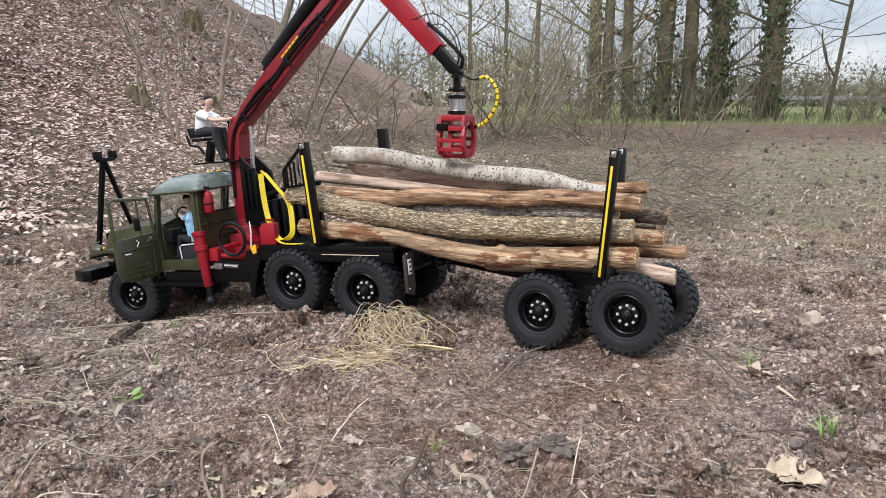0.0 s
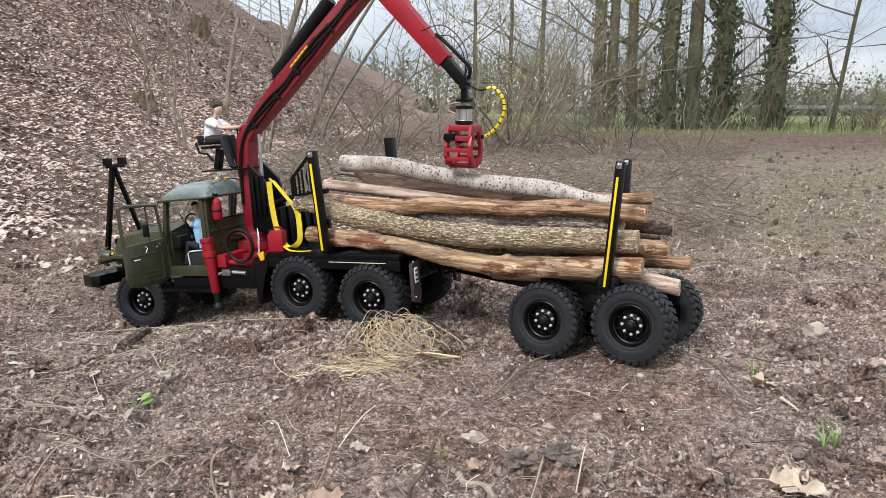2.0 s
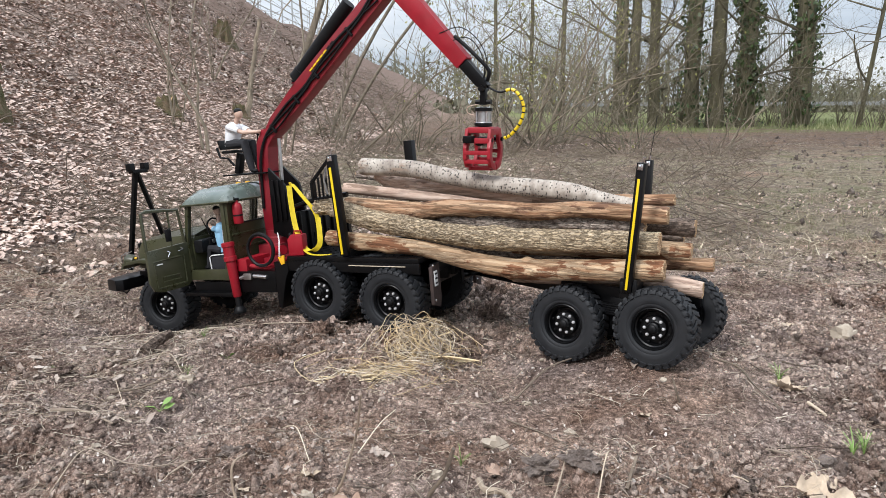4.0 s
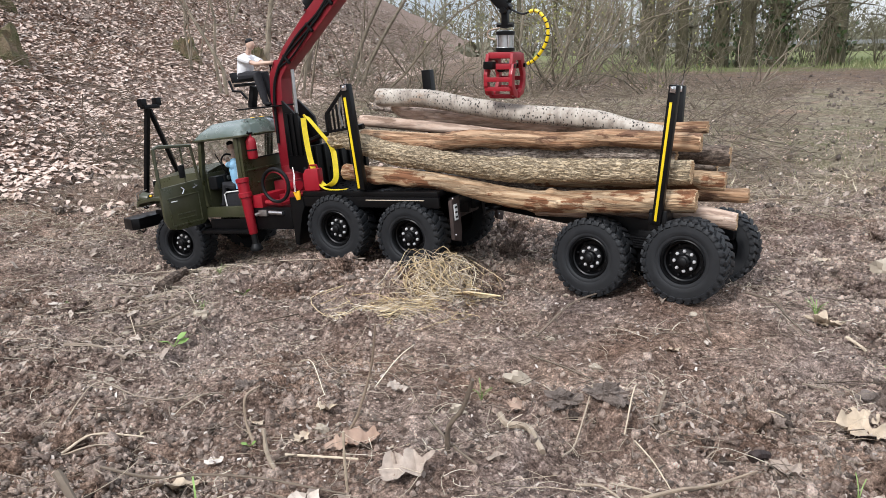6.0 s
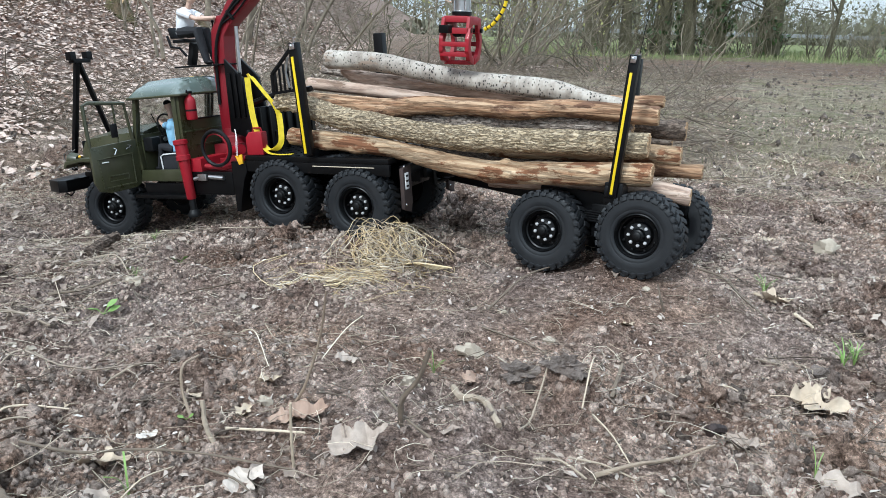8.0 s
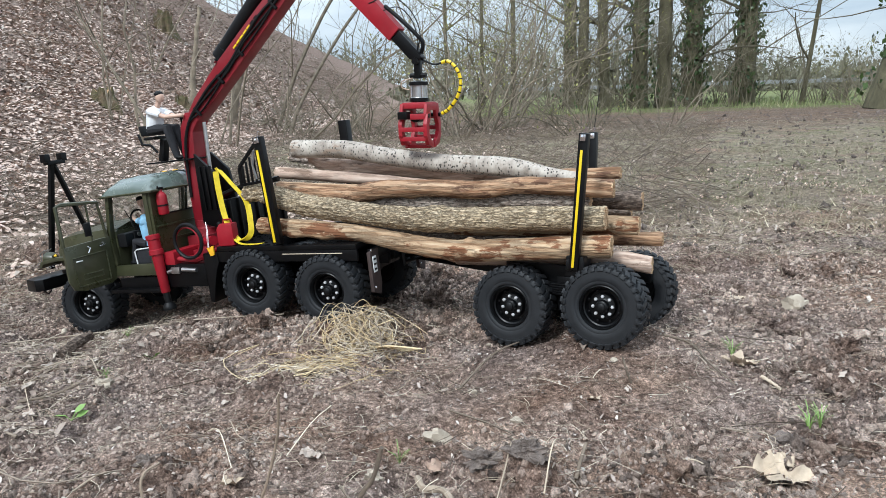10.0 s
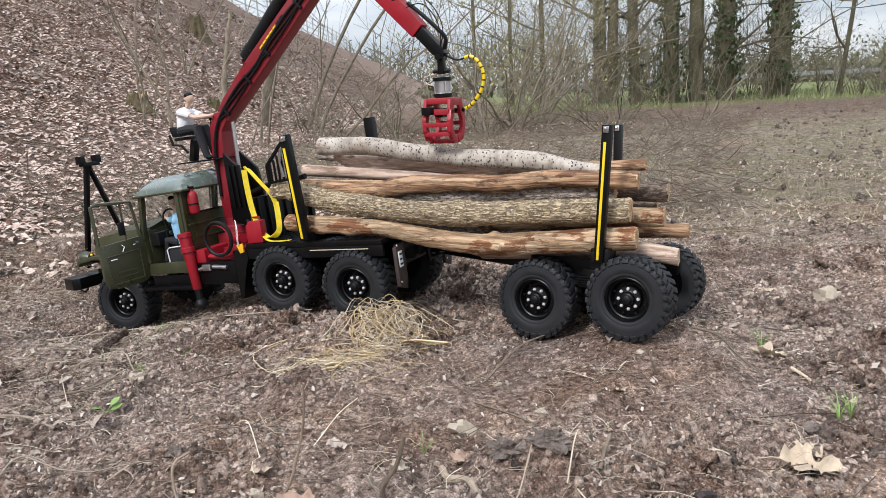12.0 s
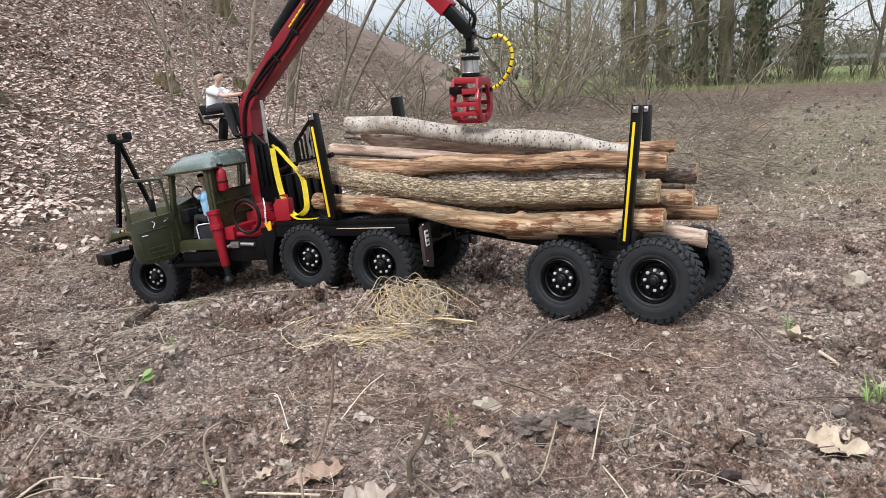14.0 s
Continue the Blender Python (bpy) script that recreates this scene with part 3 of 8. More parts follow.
def turns(n, rng, tilt=1.0):
    """n random rotations; tilt 0 keeps them flat on the ground."""
    a, b, c = rng.uniform(0, 2 * np.pi, n), rng.normal(0, tilt, n), rng.normal(0, tilt, n)
    ca, sa, cb, sb, cc, sc = np.cos(a), np.sin(a), np.cos(b), np.sin(b), np.cos(c), np.sin(c)
    z = np.zeros(n)
    o = np.ones(n)
    rz = np.stack([ca, -sa, z, sa, ca, z, z, z, o], -1).reshape(n, 3, 3)
    ry = np.stack([cb, z, sb, z, o, z, -sb, z, cb], -1).reshape(n, 3, 3)
    rx = np.stack([o, z, z, z, cc, -sc, z, sc, cc], -1).reshape(n, 3, 3)
    return rz @ ry @ rx


def scatter(name, verts, faces, places, rot, size, mat, label, category, smooth=False):
    """Many small copies of one little form, joined into one object of kind stuff."""
    verts = np.array(verts, float)
    n, k = len(places), len(verts)
    co = np.einsum("nij,nkj->nki", rot, verts[None] * size[:, None, :]) + places[:, None, :]
    me = bpy.data.meshes.new(name)
    me.vertices.add(n * k)
    me.vertices.foreach_set("co", co.ravel())
    starts, loops, at = [], [], 0
    for f in faces:
        starts.append(at)
        loops += list(f)
        at += len(f)
    L_ = (np.array(loops)[None] + (np.arange(n) * k)[:, None]).ravel()
    S_ = (np.array(starts)[None] + (np.arange(n) * at)[:, None]).ravel()
    me.loops.add(len(L_))
    me.loops.foreach_set("vertex_index", L_)
    me.polygons.add(len(S_))
    me.polygons.foreach_set("loop_start", S_)
    if smooth:
        me.polygons.foreach_set("use_smooth", [True] * len(S_))
    me.materials.append(mat)
    me.update(calc_edges=True)
    return tagged(new(name, me), label, category, kind="stuff")


# ---- wheels ----
def wheel_meshes(R=0.0605, W=0.046, RIM=0.0305):
    """Wheel about the origin, axle along y, outer face at y = W / 2: rim, tyre and nut."""
    h = W / 2
    rim = Shape().lathe([(-h * 0.8, RIM * 0.9), (-h * 0.8, RIM), (h * 0.72, RIM), (h * 0.86, RIM * 1.05), (h * 0.9, RIM * 1.0), (h * 0.8, RIM * 0.95),
                         (h * 0.55, RIM * 0.92), (h * 0.5, RIM * 0.86), (h * 0.2, RIM * 0.83), (h * 0.08, RIM * 0.76), (h * 0.08, RIM * 0.62), (h * 0.44, RIM * 0.58),
                         (h * 0.47, RIM * 0.36), (h * 0.5, RIM * 0.33), (h * 0.75, RIM * 0.28), (h * 0.8, RIM * 0.2), (h * 0.82, 0.0005)], sides=40)
    for k in range(8):
        a = 2 * math.pi * (k + 0.5) / 8
        rim.ball((RIM * 0.76 * math.cos(a), h * 0.3, RIM * 0.76 * math.sin(a)), (0.0022, 0.001, 0.0022), seg=8, rings=5)
    tyre = Shape().lathe([(-h * 0.7, RIM * 0.98), (-h * 0.95, RIM * 1.12), (-h, R * 0.72), (-h * 0.93, R * 0.9), (-h * 0.8, R * 0.945), (0, R * 0.955),
                          (h * 0.8, R * 0.945), (h * 0.93, R * 0.9), (h, R * 0.74), (h * 0.995, R * 0.64), (h * 0.96, R * 0.62), (h * 0.97, RIM * 1.14), (h * 0.93, RIM * 1.08), (h * 0.7, RIM * 0.98)], sides=60, cap=False)
    n = 30
    for k in range(n):
        for sgn in (-1, 1):
            a = 2 * math.pi * (k + (0.5 if sgn > 0 else 0)) / n
            turn = Matrix.Rotation(-a, 4, "Y")
            rot = turn @ Matrix.Rotation(sgn * 0.32, 4, "X")
            c = turn @ Vector((R * 0.965, sgn * h * 0.5, 0))
            tyre.box(c, (R * 0.07, h * 0.92, R * 0.13), 0.0011, rot)
            c = turn @ Vector((R * 0.905, sgn * h * 0.93, 0))
            tyre.box(c, (R * 0.12, h * 0.13, R * (0.15 if k % 2 else 0.12)), 0.0011, turn @ Matrix.Rotation(-sgn * 0.35, 4, "Z"))
            if k % 2:
                c = turn @ Vector((R * 0.965, sgn * h * 0.08, R * 0.1))
                tyre.box(c, (R * 0.06, h * 0.3, R * 0.1), 0.001, turn)
    nut = Shape().lathe([(0, 0.0026), (0.0024, 0.0026), (0.0034, 0.0016), (0.0036, 0.0003)], sides=6)
    cap = Shape().lathe([(0, RIM * 0.2), (0.004, RIM * 0.19), (0.0052, RIM * 0.13), (0.0054, 0.0004)], sides=14)
    return (rim.mesh("wheel", BLACK), tyre.mesh("tyre", RUBBER), nut.mesh("wheel_nut", NUTGLINT), cap.mesh("hub_cap", MATTE))


WHEEL = wheel_meshes()


def add_wheel(parent, centre, steer=0.0, flip=False, turn=0.0):
    m = Matrix.Translation(centre) @ Matrix.Rotation(radians(steer + (180 if flip else 0)), 4, "Z") @ Matrix.Rotation(radians(turn), 4, "Y")
    w = part("wheel", WHEEL[0], None, parent, at=m)
    part("tyre", WHEEL[1], None, w, "black rubber tyre with block tread")
    for k in range(8):
        a = 2 * math.pi * k / 8
        part("wheel_nut", WHEEL[2], None, w, at=Matrix.Translation((0.0142 * math.cos(a), 0.0102, 0.0142 * math.sin(a))))
    part("hub_cap", WHEEL[3], None, w, at=Matrix.Translation((0, 0.0165, 0)))
    return w


# ---- model truck ----
TRUCK = Matrix.Translation((-0.22297, 1.37772, 0.01228)) @ Matrix.Rotation(radians(156), 4, "Z") @ Matrix.Rotation(radians(5.5), 4, "Y")
truck = thing("model_log_truck", "olive green scale model log truck with red crane, door open", "model truck", TRUCK)

sh = Shape()
for y in (-0.036, 0.036):
    sh.box((0.143, y, 0.086), (0.746, 0.012, 0.026), 0.0015)
for x in (-0.23, -0.07, 0.02, 0.13, 0.3, 0.46):
    sh.box((x, 0, 0.088), (0.016, 0.062, 0.02), 0.001)
part("chassis_frame", sh, BLACK, truck)
for x in (0.0, -0.147):
    sh = Shape()
    sh.tube([(x, -0.1, 0.06 if x == 0 else 0.045), (x, 0.1, 0.06 if x == 0 else 0.045)], 0.008, 10).ball((x, 0, 0.055), (0.02, 0.018, 0.02))
    part("axle", sh, BLACK, truck)
sh = Shape().tube([(0.396, -0.09, 0.03), (0.396, 0.09, 0.03)], 0.007, 10).ball((0.396, -0.02, 0.032), 0.018)
part("axle", sh, BLACK, truck)
for y, flip in ((0.093, False), (-0.093, True)):
    add_wheel(truck, (0.0, y, 0.06), flip=flip, turn=10)
    add_wheel(truck, (-0.147, y, 0.045), flip=flip, turn=25)
    add_wheel(truck, (0.396, y, 0.03), steer=8, flip=flip, turn=4)
# springs and drive shafts between the wheels
for y in (-0.055, 0.055):
    sh = Shape()
    for k in range(5):
        sh.box((-0.073, y, 0.074 - 0.004 * k), (0.16 - 0.026 * k, 0.012, 0.003), 0.0005)
    part("leaf_spring", sh, BLACK, truck)
sh = Shape().tube([(0.33, 0, 0.062), (0.0, 0, 0.058), (-0.147, 0, 0.05)], 0.005, 8)
part("drive_shaft", sh, STEEL, truck)

# deck
DECK = Matrix.Rotation(radians(-1.6), 4, "Y")
sh = Shape().box((-0.066, 0, 0.1205), (0.277, 0.21, 0.009), 0.0015)
for i in range(14):
    for j in range(11):
        sh.box((-0.195 + i * 0.0185, -0.095 + j * 0.019, 0.1257), (0.008, 0.0025, 0.0012), 0, Matrix.Rotation(radians(45 if (i + j) % 2 else -45), 4, "Z"))
part("deck", sh, BLACK, truck, "black tread-plate deck", at=DECK)
for y in (-0.103, 0.103):
    part("side_rail", Shape().box((-0.066, y, 0.107), (0.28, 0.006, 0.018), 0.001), BLACK, truck, at=DECK)
part("trim_strip", Shape().box((-0.122, 0.1068, 0.111), (0.115, 0.0012, 0.0011)), STRAW, truck, "thin yellowish edge strip", at=DECK)
sh = Shape().prism([(0.068, 0.117), (0.098, 0.117), (0.098, 0.03), (0.09, 0.028), (0.082, 0.06), (0.074, 0.085), (0.066, 0.1)], "y", 0.075, 0.108, bevel=0.001)
part("mud_guard", sh, BLACK, truck)
sh = Shape().prism([(0.068, 0.117), (0.098, 0.117), (0.098, 0.03), (0.09, 0.028), (0.082, 0.06), (0.074, 0.085), (0.066, 0.1)], "y", -0.108, -0.075, bevel=0.001)
part("mud_guard", sh, BLACK, truck)
for y in (0.088, -0.088):
    f = part("mud_flap", Shape().prism([(y - 0.012, 0.108), (y + 0.016, 0.104), (y + 0.017, 0.04), (y - 0.006, 0.032), (y - 0.012, 0.05)], "x", -0.225, -0.2315, bevel=0.0008), BROWN, truck, "dark brown plate mud flap")
    if y > 0:
        part("label_plate", Shape().box((-0.2325, y + 0.006, 0.084), (0.001, 0.012, 0.026), 0.0003), WHITE, f, "small white plate")
        for k in range(3):
            part("mark_bar", Shape().box((-0.2333, y + 0.006, 0.076 + 0.008 * k), (0.0006, 0.008, 0.003)), MATTE, f)
    for k in range(2):
        part("bolt", Shape().ball((-0.232, y + 0.012, 0.107 - 0.06 * k), 0.002, seg=8, rings=5), CHROME, f)
# added black block that stands in for the shade under the tail
part("rear_dark_filler", Shape().box((-0.185, 0, 0.08), (0.045, 0.09, 0.036), 0.003), BLACK, truck)
part("tail_bar", Shape().box((-0.226, 0, 0.1), (0.01, 0.19, 0.016), 0.002), BLACK, truck)
sh = Shape().box((-0.262, 0, 0.082), (0.03, 0.02, 0.012), 0.002).tube([(-0.25, 0.03, 0.1), (-0.252, 0.03, 0.07), (-0.255, -0.03, 0.07), (-0.25, -0.03, 0.1)], 0.004, 6)
part("tow_hitch", sh, BLACK, truck)

# side boxes under the crane
part("side_box", Shape().box((0.147, 0.088, 0.078), (0.092, 0.034, 0.042), 0.003), BLACK, truck)
part("side_box", Shape().box((0.147, -0.088, 0.078), (0.092, 0.034, 0.042), 0.003), BLACK, truck)
sh = Shape().tube([(0.118, 0.108, 0.088), (0.15, 0.108, 0.09)], 0.004, 10).box((0.165, 0.108, 0.089), (0.02, 0.006, 0.012), 0.002).tube([(0.172, 0.108, 0.089), (0.183, 0.109, 0.086)], 0.0035, 8)
part("valve_block", sh, STEEL, truck, "bright metal valve and pipe")
part("running_board", Shape().box((0.262, 0.098, 0.053), (0.13, 0.03, 0.007), 0.0015), BLACK, truck)
part("running_board", Shape().box((0.262, -0.098, 0.053), (0.13, 0.03, 0.007), 0.0015), BLACK, truck)
sh = Shape().box((0.262, 0.098, 0.066), (0.1, 0.004, 0.02), 0.001)
part("step_bracket", sh, BLACK, truck)

# cab
cab = part("cab_floor", Shape().box((0.26, 0, 0.087), (0.108, 0.186, 0.006), 0.001), OLIVE, truck)
for y in (0.0975, -0.0975):
    s_ = 1 if y > 0 else -1
    part("sill", Shape().prism([(0.206, 0.08), (0.318, 0.08), (0.314, 0.1), (0.206, 0.102)], "y", y - 0.005 * s_, y + 0.004 * s_, bevel=0.001), OLIVE, truck)
    part("rear_pillar", Shape().prism([(0.209, 0.103), (0.225, 0.103), (0.22, 0.15), (0.218, 0.236), (0.209, 0.24)], "y", y - 0.006 * s_, y + 0.0045 * s_, bevel=0.001), OLIVE, truck)
    part("front_pillar", Shape().prism([(0.31, 0.101), (0.322, 0.101), (0.3235, 0.155), (0.31, 0.233), (0.301, 0.235), (0.315, 0.155)], "y", y - 0.007 * s_, y + 0.003 * s_, bevel=0.001), OLIVE, truck)
# rear wall with its window opening
wall = Shape()
for ring_ in ([(-0.1, 0.095), (0.1, 0.095), (0.1, 0.189), (-0.1, 0.189)], [(0.071, 0.189), (0.1, 0.189), (0.098, 0.242), (0.071, 0.242)], [(-0.1, 0.189), (-0.071, 0.189), (-0.071, 0.242), (-0.098, 0.242)], [(-0.071, 0.232), (0.071, 0.232), (0.071, 0.242), (-0.071, 0.242)]):
    wall.prism(ring_, "x", 0.203, 0.209)
rear = part("rear_wall", wall, OLIVE, truck)
part("pressed_rib", Shape().box((0.2018, 0, 0.168), (0.003, 0.19, 0.004), 0.001), OLIVE, rear)
part("pressed_rib", Shape().box((0.2018, 0, 0.142), (0.003, 0.14, 0.003), 0.001), OLIVE, rear)
part("firewall", Shape().box((0.314, 0, 0.125), (0.006, 0.18, 0.08), 0.001), OLIVE, truck)
part("windscreen_rail", Shape().box((0.298, 0, 0.234), (0.008, 0.18, 0.008), 0.001), OLIVE, truck)
part("windscreen_post", Shape().box((0.309, 0, 0.196), (0.006, 0.006, 0.08), 0.001, Matrix.Rotation(radians(-11), 4, "Y")), OLIVE, truck)
gl = part("rear_window", Shape().box((0.206, 0, 0.212), (0.0015, 0.142, 0.042)), GLASS, cab)
gl.visible_shadow = False
gl = part("windscreen", Shape().box((0.3085, 0, 0.195), (0.0015, 0.176, 0.076), 0, Matrix.Rotation(radians(-11), 4, "Y")), GLASS, cab)
gl.visible_shadow = False
part("window_seal", Shape().tube([(0.2022, 0.071, 0.189), (0.2022, 0.071, 0.233), (0.2022, -0.071, 0.233), (0.2022, -0.071, 0.189), (0.2022, 0.071, 0.189)], 0.0015, 6), MATTE, cab)
for y in (0.03, -0.03):
    part("wiper", Shape().tube([(0.3195, y, 0.158), (0.311, y + 0.03, 0.2)], 0.001, 5), MATTE, cab)
# domed roof: rows across, with two pressed ribs
rs, rf, nxr, nyr = [], [], 20, 61
for i in range(nxr):
    for j in range(nyr):
        u, v = i / (nxr - 1), j / (nyr - 1) * 2 - 1
        edge = (1 - abs(2 * u - 1) ** 5) * (1 - abs(v) ** 6)
        z = 0.234 + 0.027 * max(0, edge) ** 0.55 - 0.004 * u
        z += 0.0034 * sum(math.exp(-((abs(v) - c_) / 0.045) ** 2) for c_ in (0.7, 0.42, 0.14)) * edge
        rs.append((0.192 + 0.124 * u + 0.004 * (1 - v * v) * (1 if u > 0.5 else 0), 0.106 * v, z))
for i in range(nxr - 1):
    for j in range(nyr - 1):
        rf.append((i * nyr + j, i * nyr + j + 1, (i + 1) * nyr + j + 1, (i + 1) * nyr + j))
sh = Shape().add(rs, rf)
low = [(x, y, 0.2325) for x, y, z in rs]
sh.add(low, [tuple(reversed(f)) for f in rf])
roof = part("roof", sh, SAGE, truck, "glossy sage green cab roof", )
rim_pts = [(0.192, -0.106, 0.2335), (0.316, -0.106, 0.2300), (0.3185, 0, 0.2300), (0.316, 0.106, 0.2300), (0.192, 0.106, 0.2335), (0.192, -0.106, 0.2335)]
part("drip_rail", Shape().tube(rim_pts, 0.0022, 6), OLIVE, roof)
for y in (-0.05, -0.08):
    part("marker_lamp", Shape().box((0.3, y, 0.26), (0.007, 0.01, 0.006), 0.002), AMBER, roof, "small amber roof lamp")

# cab inside
part("dashboard", Shape().box((0.3, 0, 0.146), (0.022, 0.18, 0.026), 0.004).box((0.289, 0.045, 0.152), (0.006, 0.05, 0.016), 0.002), MATTE, truck)
for k in range(3):
    part("dial", Shape().lathe([(0.2855, 0.0045), (0.284, 0.0045), (0.2838, 0.0003)], (0, 0.03 + 0.015 * k, 0.153), "x", 12), STEEL, truck)
ring = [(0.289 + 0.008 * math.sin(a) * 0.5, 0.048 + 0.021 * math.cos(a), 0.178 + 0.020 * math.sin(a)) for a in [2 * math.pi * k / 20 for k in range(21)]]
sw = part("steering_wheel", Shape().tube(ring, 0.0018, 6, cap=False).tube([(0.289, 0.028, 0.178), (0.289, 0.068, 0.178)], 0.0014, 5), MATTE, truck)
part("steering_column", Shape().tube([(0.289, 0.048, 0.178), (0.308, 0.048, 0.15)], 0.003, 6), MATTE, sw)
for y in (0.052, -0.052):
    seat = part("seat", Shape().box((0.245, y, 0.112), (0.056, 0.072, 0.03), 0.006).box((0.224, y, 0.15), (0.016, 0.072, 0.062), 0.006, Matrix.Rotation(radians(-8), 4, "Y")), CLOTH_D, truck, "dark cab seat with white piping")
    ys = y + 0.037
    part("piping", Shape().tube([(0.272, ys, 0.096), (0.274, ys, 0.124), (0.268, ys, 0.1275), (0.234, ys, 0.13), (0.23, ys, 0.178), (0.222, ys, 0.18)], 0.0013, 5), WHITE, seat)
for x, z in ((0.292, 0.1), (0.284, 0.099)):
    part("pedal", Shape().box((x + 0.01, 0.05, z), (0.004, 0.012, 0.016), 0.001), MATTE, truck)
part("gear_lever", Shape().tube([(0.28, 0.005, 0.09), (0.272, 0.01, 0.14)], 0.0015, 5).ball((0.272, 0.01, 0.142), 0.004, seg=8, rings=6), MATTE, truck)

# bonnet, wings, front
sh = Shape()
prof = [(-1, 0.0), (-1, 0.55), (-0.86, 0.86), (-0.5, 0.97), (0, 1.0), (0.5, 0.97), (0.86, 0.86), (1, 0.55), (1, 0.0)]
rows = [(0.316, 0.094, 0.1, 0.18), (0.36, 0.088, 0.1, 0.178), (0.43, 0.08, 0.1, 0.172), (0.485, 0.074, 0.1, 0.163), (0.497, 0.069, 0.102, 0.156)]
v_ = [(x, w * a, lo + (hi - lo) * b) for x, w, lo, hi in rows for a, b in prof]
f_ = [(i * 9 + j, i * 9 + j + 1, (i + 1) * 9 + j + 1, (i + 1) * 9 + j) for i in range(4) for j in range(8)]
f_ += [tuple(range(36, 45)), tuple(reversed(range(9)))]
sh.add(v_, f_)
bonnet = part("bonnet", sh, OLIVE, truck)
part("centre_rib", Shape().tube([(0.318, 0, 0.18), (0.43, 0, 0.172), (0.49, 0, 0.162)], 0.002, 6), OLIVE, bonnet)
for y in (0.05, -0.05):
    part("side_vent", Shape().box((0.39, y * 1.68, 0.135), (0.07, 0.003, 0.003), 0.001).box((0.39, y * 1.68, 0.125), (0.07, 0.003, 0.003), 0.001), OLIVE, bonnet)
    part("bonnet_catch", Shape().box((0.45, y * 1.58, 0.13), (0.014, 0.003, 0.006), 0.001), STEEL, bonnet)
gr = part("grille", Shape().box((0.4985, 0, 0.127), (0.003, 0.128, 0.05), 0.001), MATTE, truck)
for k in range(9):
    part("grille_bar", Shape().box((0.502, -0.04 + 0.01 * k, 0.125), (0.004, 0.003, 0.042), 0.001), OLIVE, gr)
for s_ in (1, -1):
    outer = [(0.322, 0.088), (0.335, 0.1), (0.36, 0.115), (0.40, 0.123), (0.46, 0.124), (0.5, 0.117), (0.506, 0.104)]
    inner = [(0.5, 0.104), (0.495, 0.111), (0.458, 0.117), (0.402, 0.116), (0.363, 0.108), (0.34, 0.094), (0.327, 0.086)]
    w = part("wing", Shape().prism(outer + inner, "y", 0.055 * s_, 0.112 * s_, bevel=0.0008), OLIVE, truck)
    part("wing_skirt", Shape().box((0.41, 0.058 * s_, 0.11), (0.17, 0.004, 0.03), 0.001), OLIVE, w)
    hl = part("headlight", Shape().lathe([(0.49, 0.009), (0.5, 0.0135), (0.509, 0.0145), (0.511, 0.013)], (0, 0.085 * s_, 0.118), "x", 18), OLIVE, truck)
    part("lens", Shape().lathe([(0.5105, 0.0125), (0.5135, 0.009), (0.515, 0.0005)], (0, 0.085 * s_, 0.118), "x", 18), GLASS, hl)
    for k in (-1, 0, 1):
        part("guard_bar", Shape().tube([(0.508, 0.085 * s_ + 0.007 * k, 0.1), (0.522, 0.085 * s_ + 0.007 * k, 0.106), (0.522, 0.085 * s_ + 0.007 * k, 0.13), (0.506, 0.085 * s_ + 0.007 * k, 0.137)], 0.001, 5), STEEL, hl)
    part("indicator", Shape().ball((0.47, 0.1 * s_, 0.126), (0.0032, 0.0028, 0.0028), seg=10, rings=6), AMBER, truck)
bp = part("front_bumper", Shape().prism([(0.535, -0.108), (0.575, -0.095), (0.582, -0.06), (0.582, 0.06), (0.575, 0.095), (0.535, 0.108), (0.52, 0.1), (0.52, -0.1)], "z", 0.055, 0.079, bevel=0.002), BLACK, truck)
for y in (0.06, -0.06):
    part("tow_hook", Shape().tube([(0.57, y, 0.056), (0.575, y, 0.046), (0.563, y, 0.04), (0.553, y, 0.047), (0.555, y, 0.057)], 0.0018, 6), BLACK, bp)
for y in (0.04, -0.04):
    part("bumper_stay", Shape().box((0.5, y, 0.08), (0.06, 0.01, 0.014), 0.001), BLACK, truck)
# boom rest: two struts with a forked head
sh = Shape().box((0.52, 0.05, 0.2), (0.009, 0.009, 0.225), 0.0012, Matrix.Rotation(radians(-16), 4, "Y"))
rest = part("boom_rest", sh, BLACK, truck, "black boom rest with forked head")
d_ = Vector((0.55, -0.075, 0.09)) - Vector((0.49, 0.045, 0.3))
part("strut", Shape().box(Vector((0.52, -0.015, 0.195)), (0.0085, 0.0085, d_.length), 0.0012, d_.to_track_quat("Z", "X").to_matrix().to_4x4()), BLACK, rest)
part("forked_head", Shape().box((0.487, 0.045, 0.306), (0.014, 0.04, 0.008), 0.001).box((0.487, 0.064, 0.315), (0.014, 0.013, 0.016), 0.001).box((0.487, 0.026, 0.315), (0.014, 0.013, 0.016), 0.001), BLACK, rest)

# open driver's door, hinged on the front post
DOOR = Matrix.Translation((0.32, 0.1, 0)) @ Matrix.Rotation(radians(76), 4, "Z") @ Matrix.Diagonal((0.88, 1, 1, 1))
sh = Shape().prism([(0.0, 0.078), (0.0, 0.158), (0.1, 0.152), (0.1, 0.09), (0.092, 0.073), (0.07, 0.068), (0.012, 0.071)], "y", -0.004, 0.004, bevel=0.0012)
door = part("door", sh, OLIVE, truck, "open olive door with window frame", at=DOOR)
fr_pts = [(0.004, 0, 0.156), (0.012, 0, 0.224), (0.086, 0, 0.229), (0.098, 0, 0.2255), (0.098, 0, 0.152)]
part("window_frame", Shape().tube(fr_pts, 0.0036, 6), OLIVE, door)
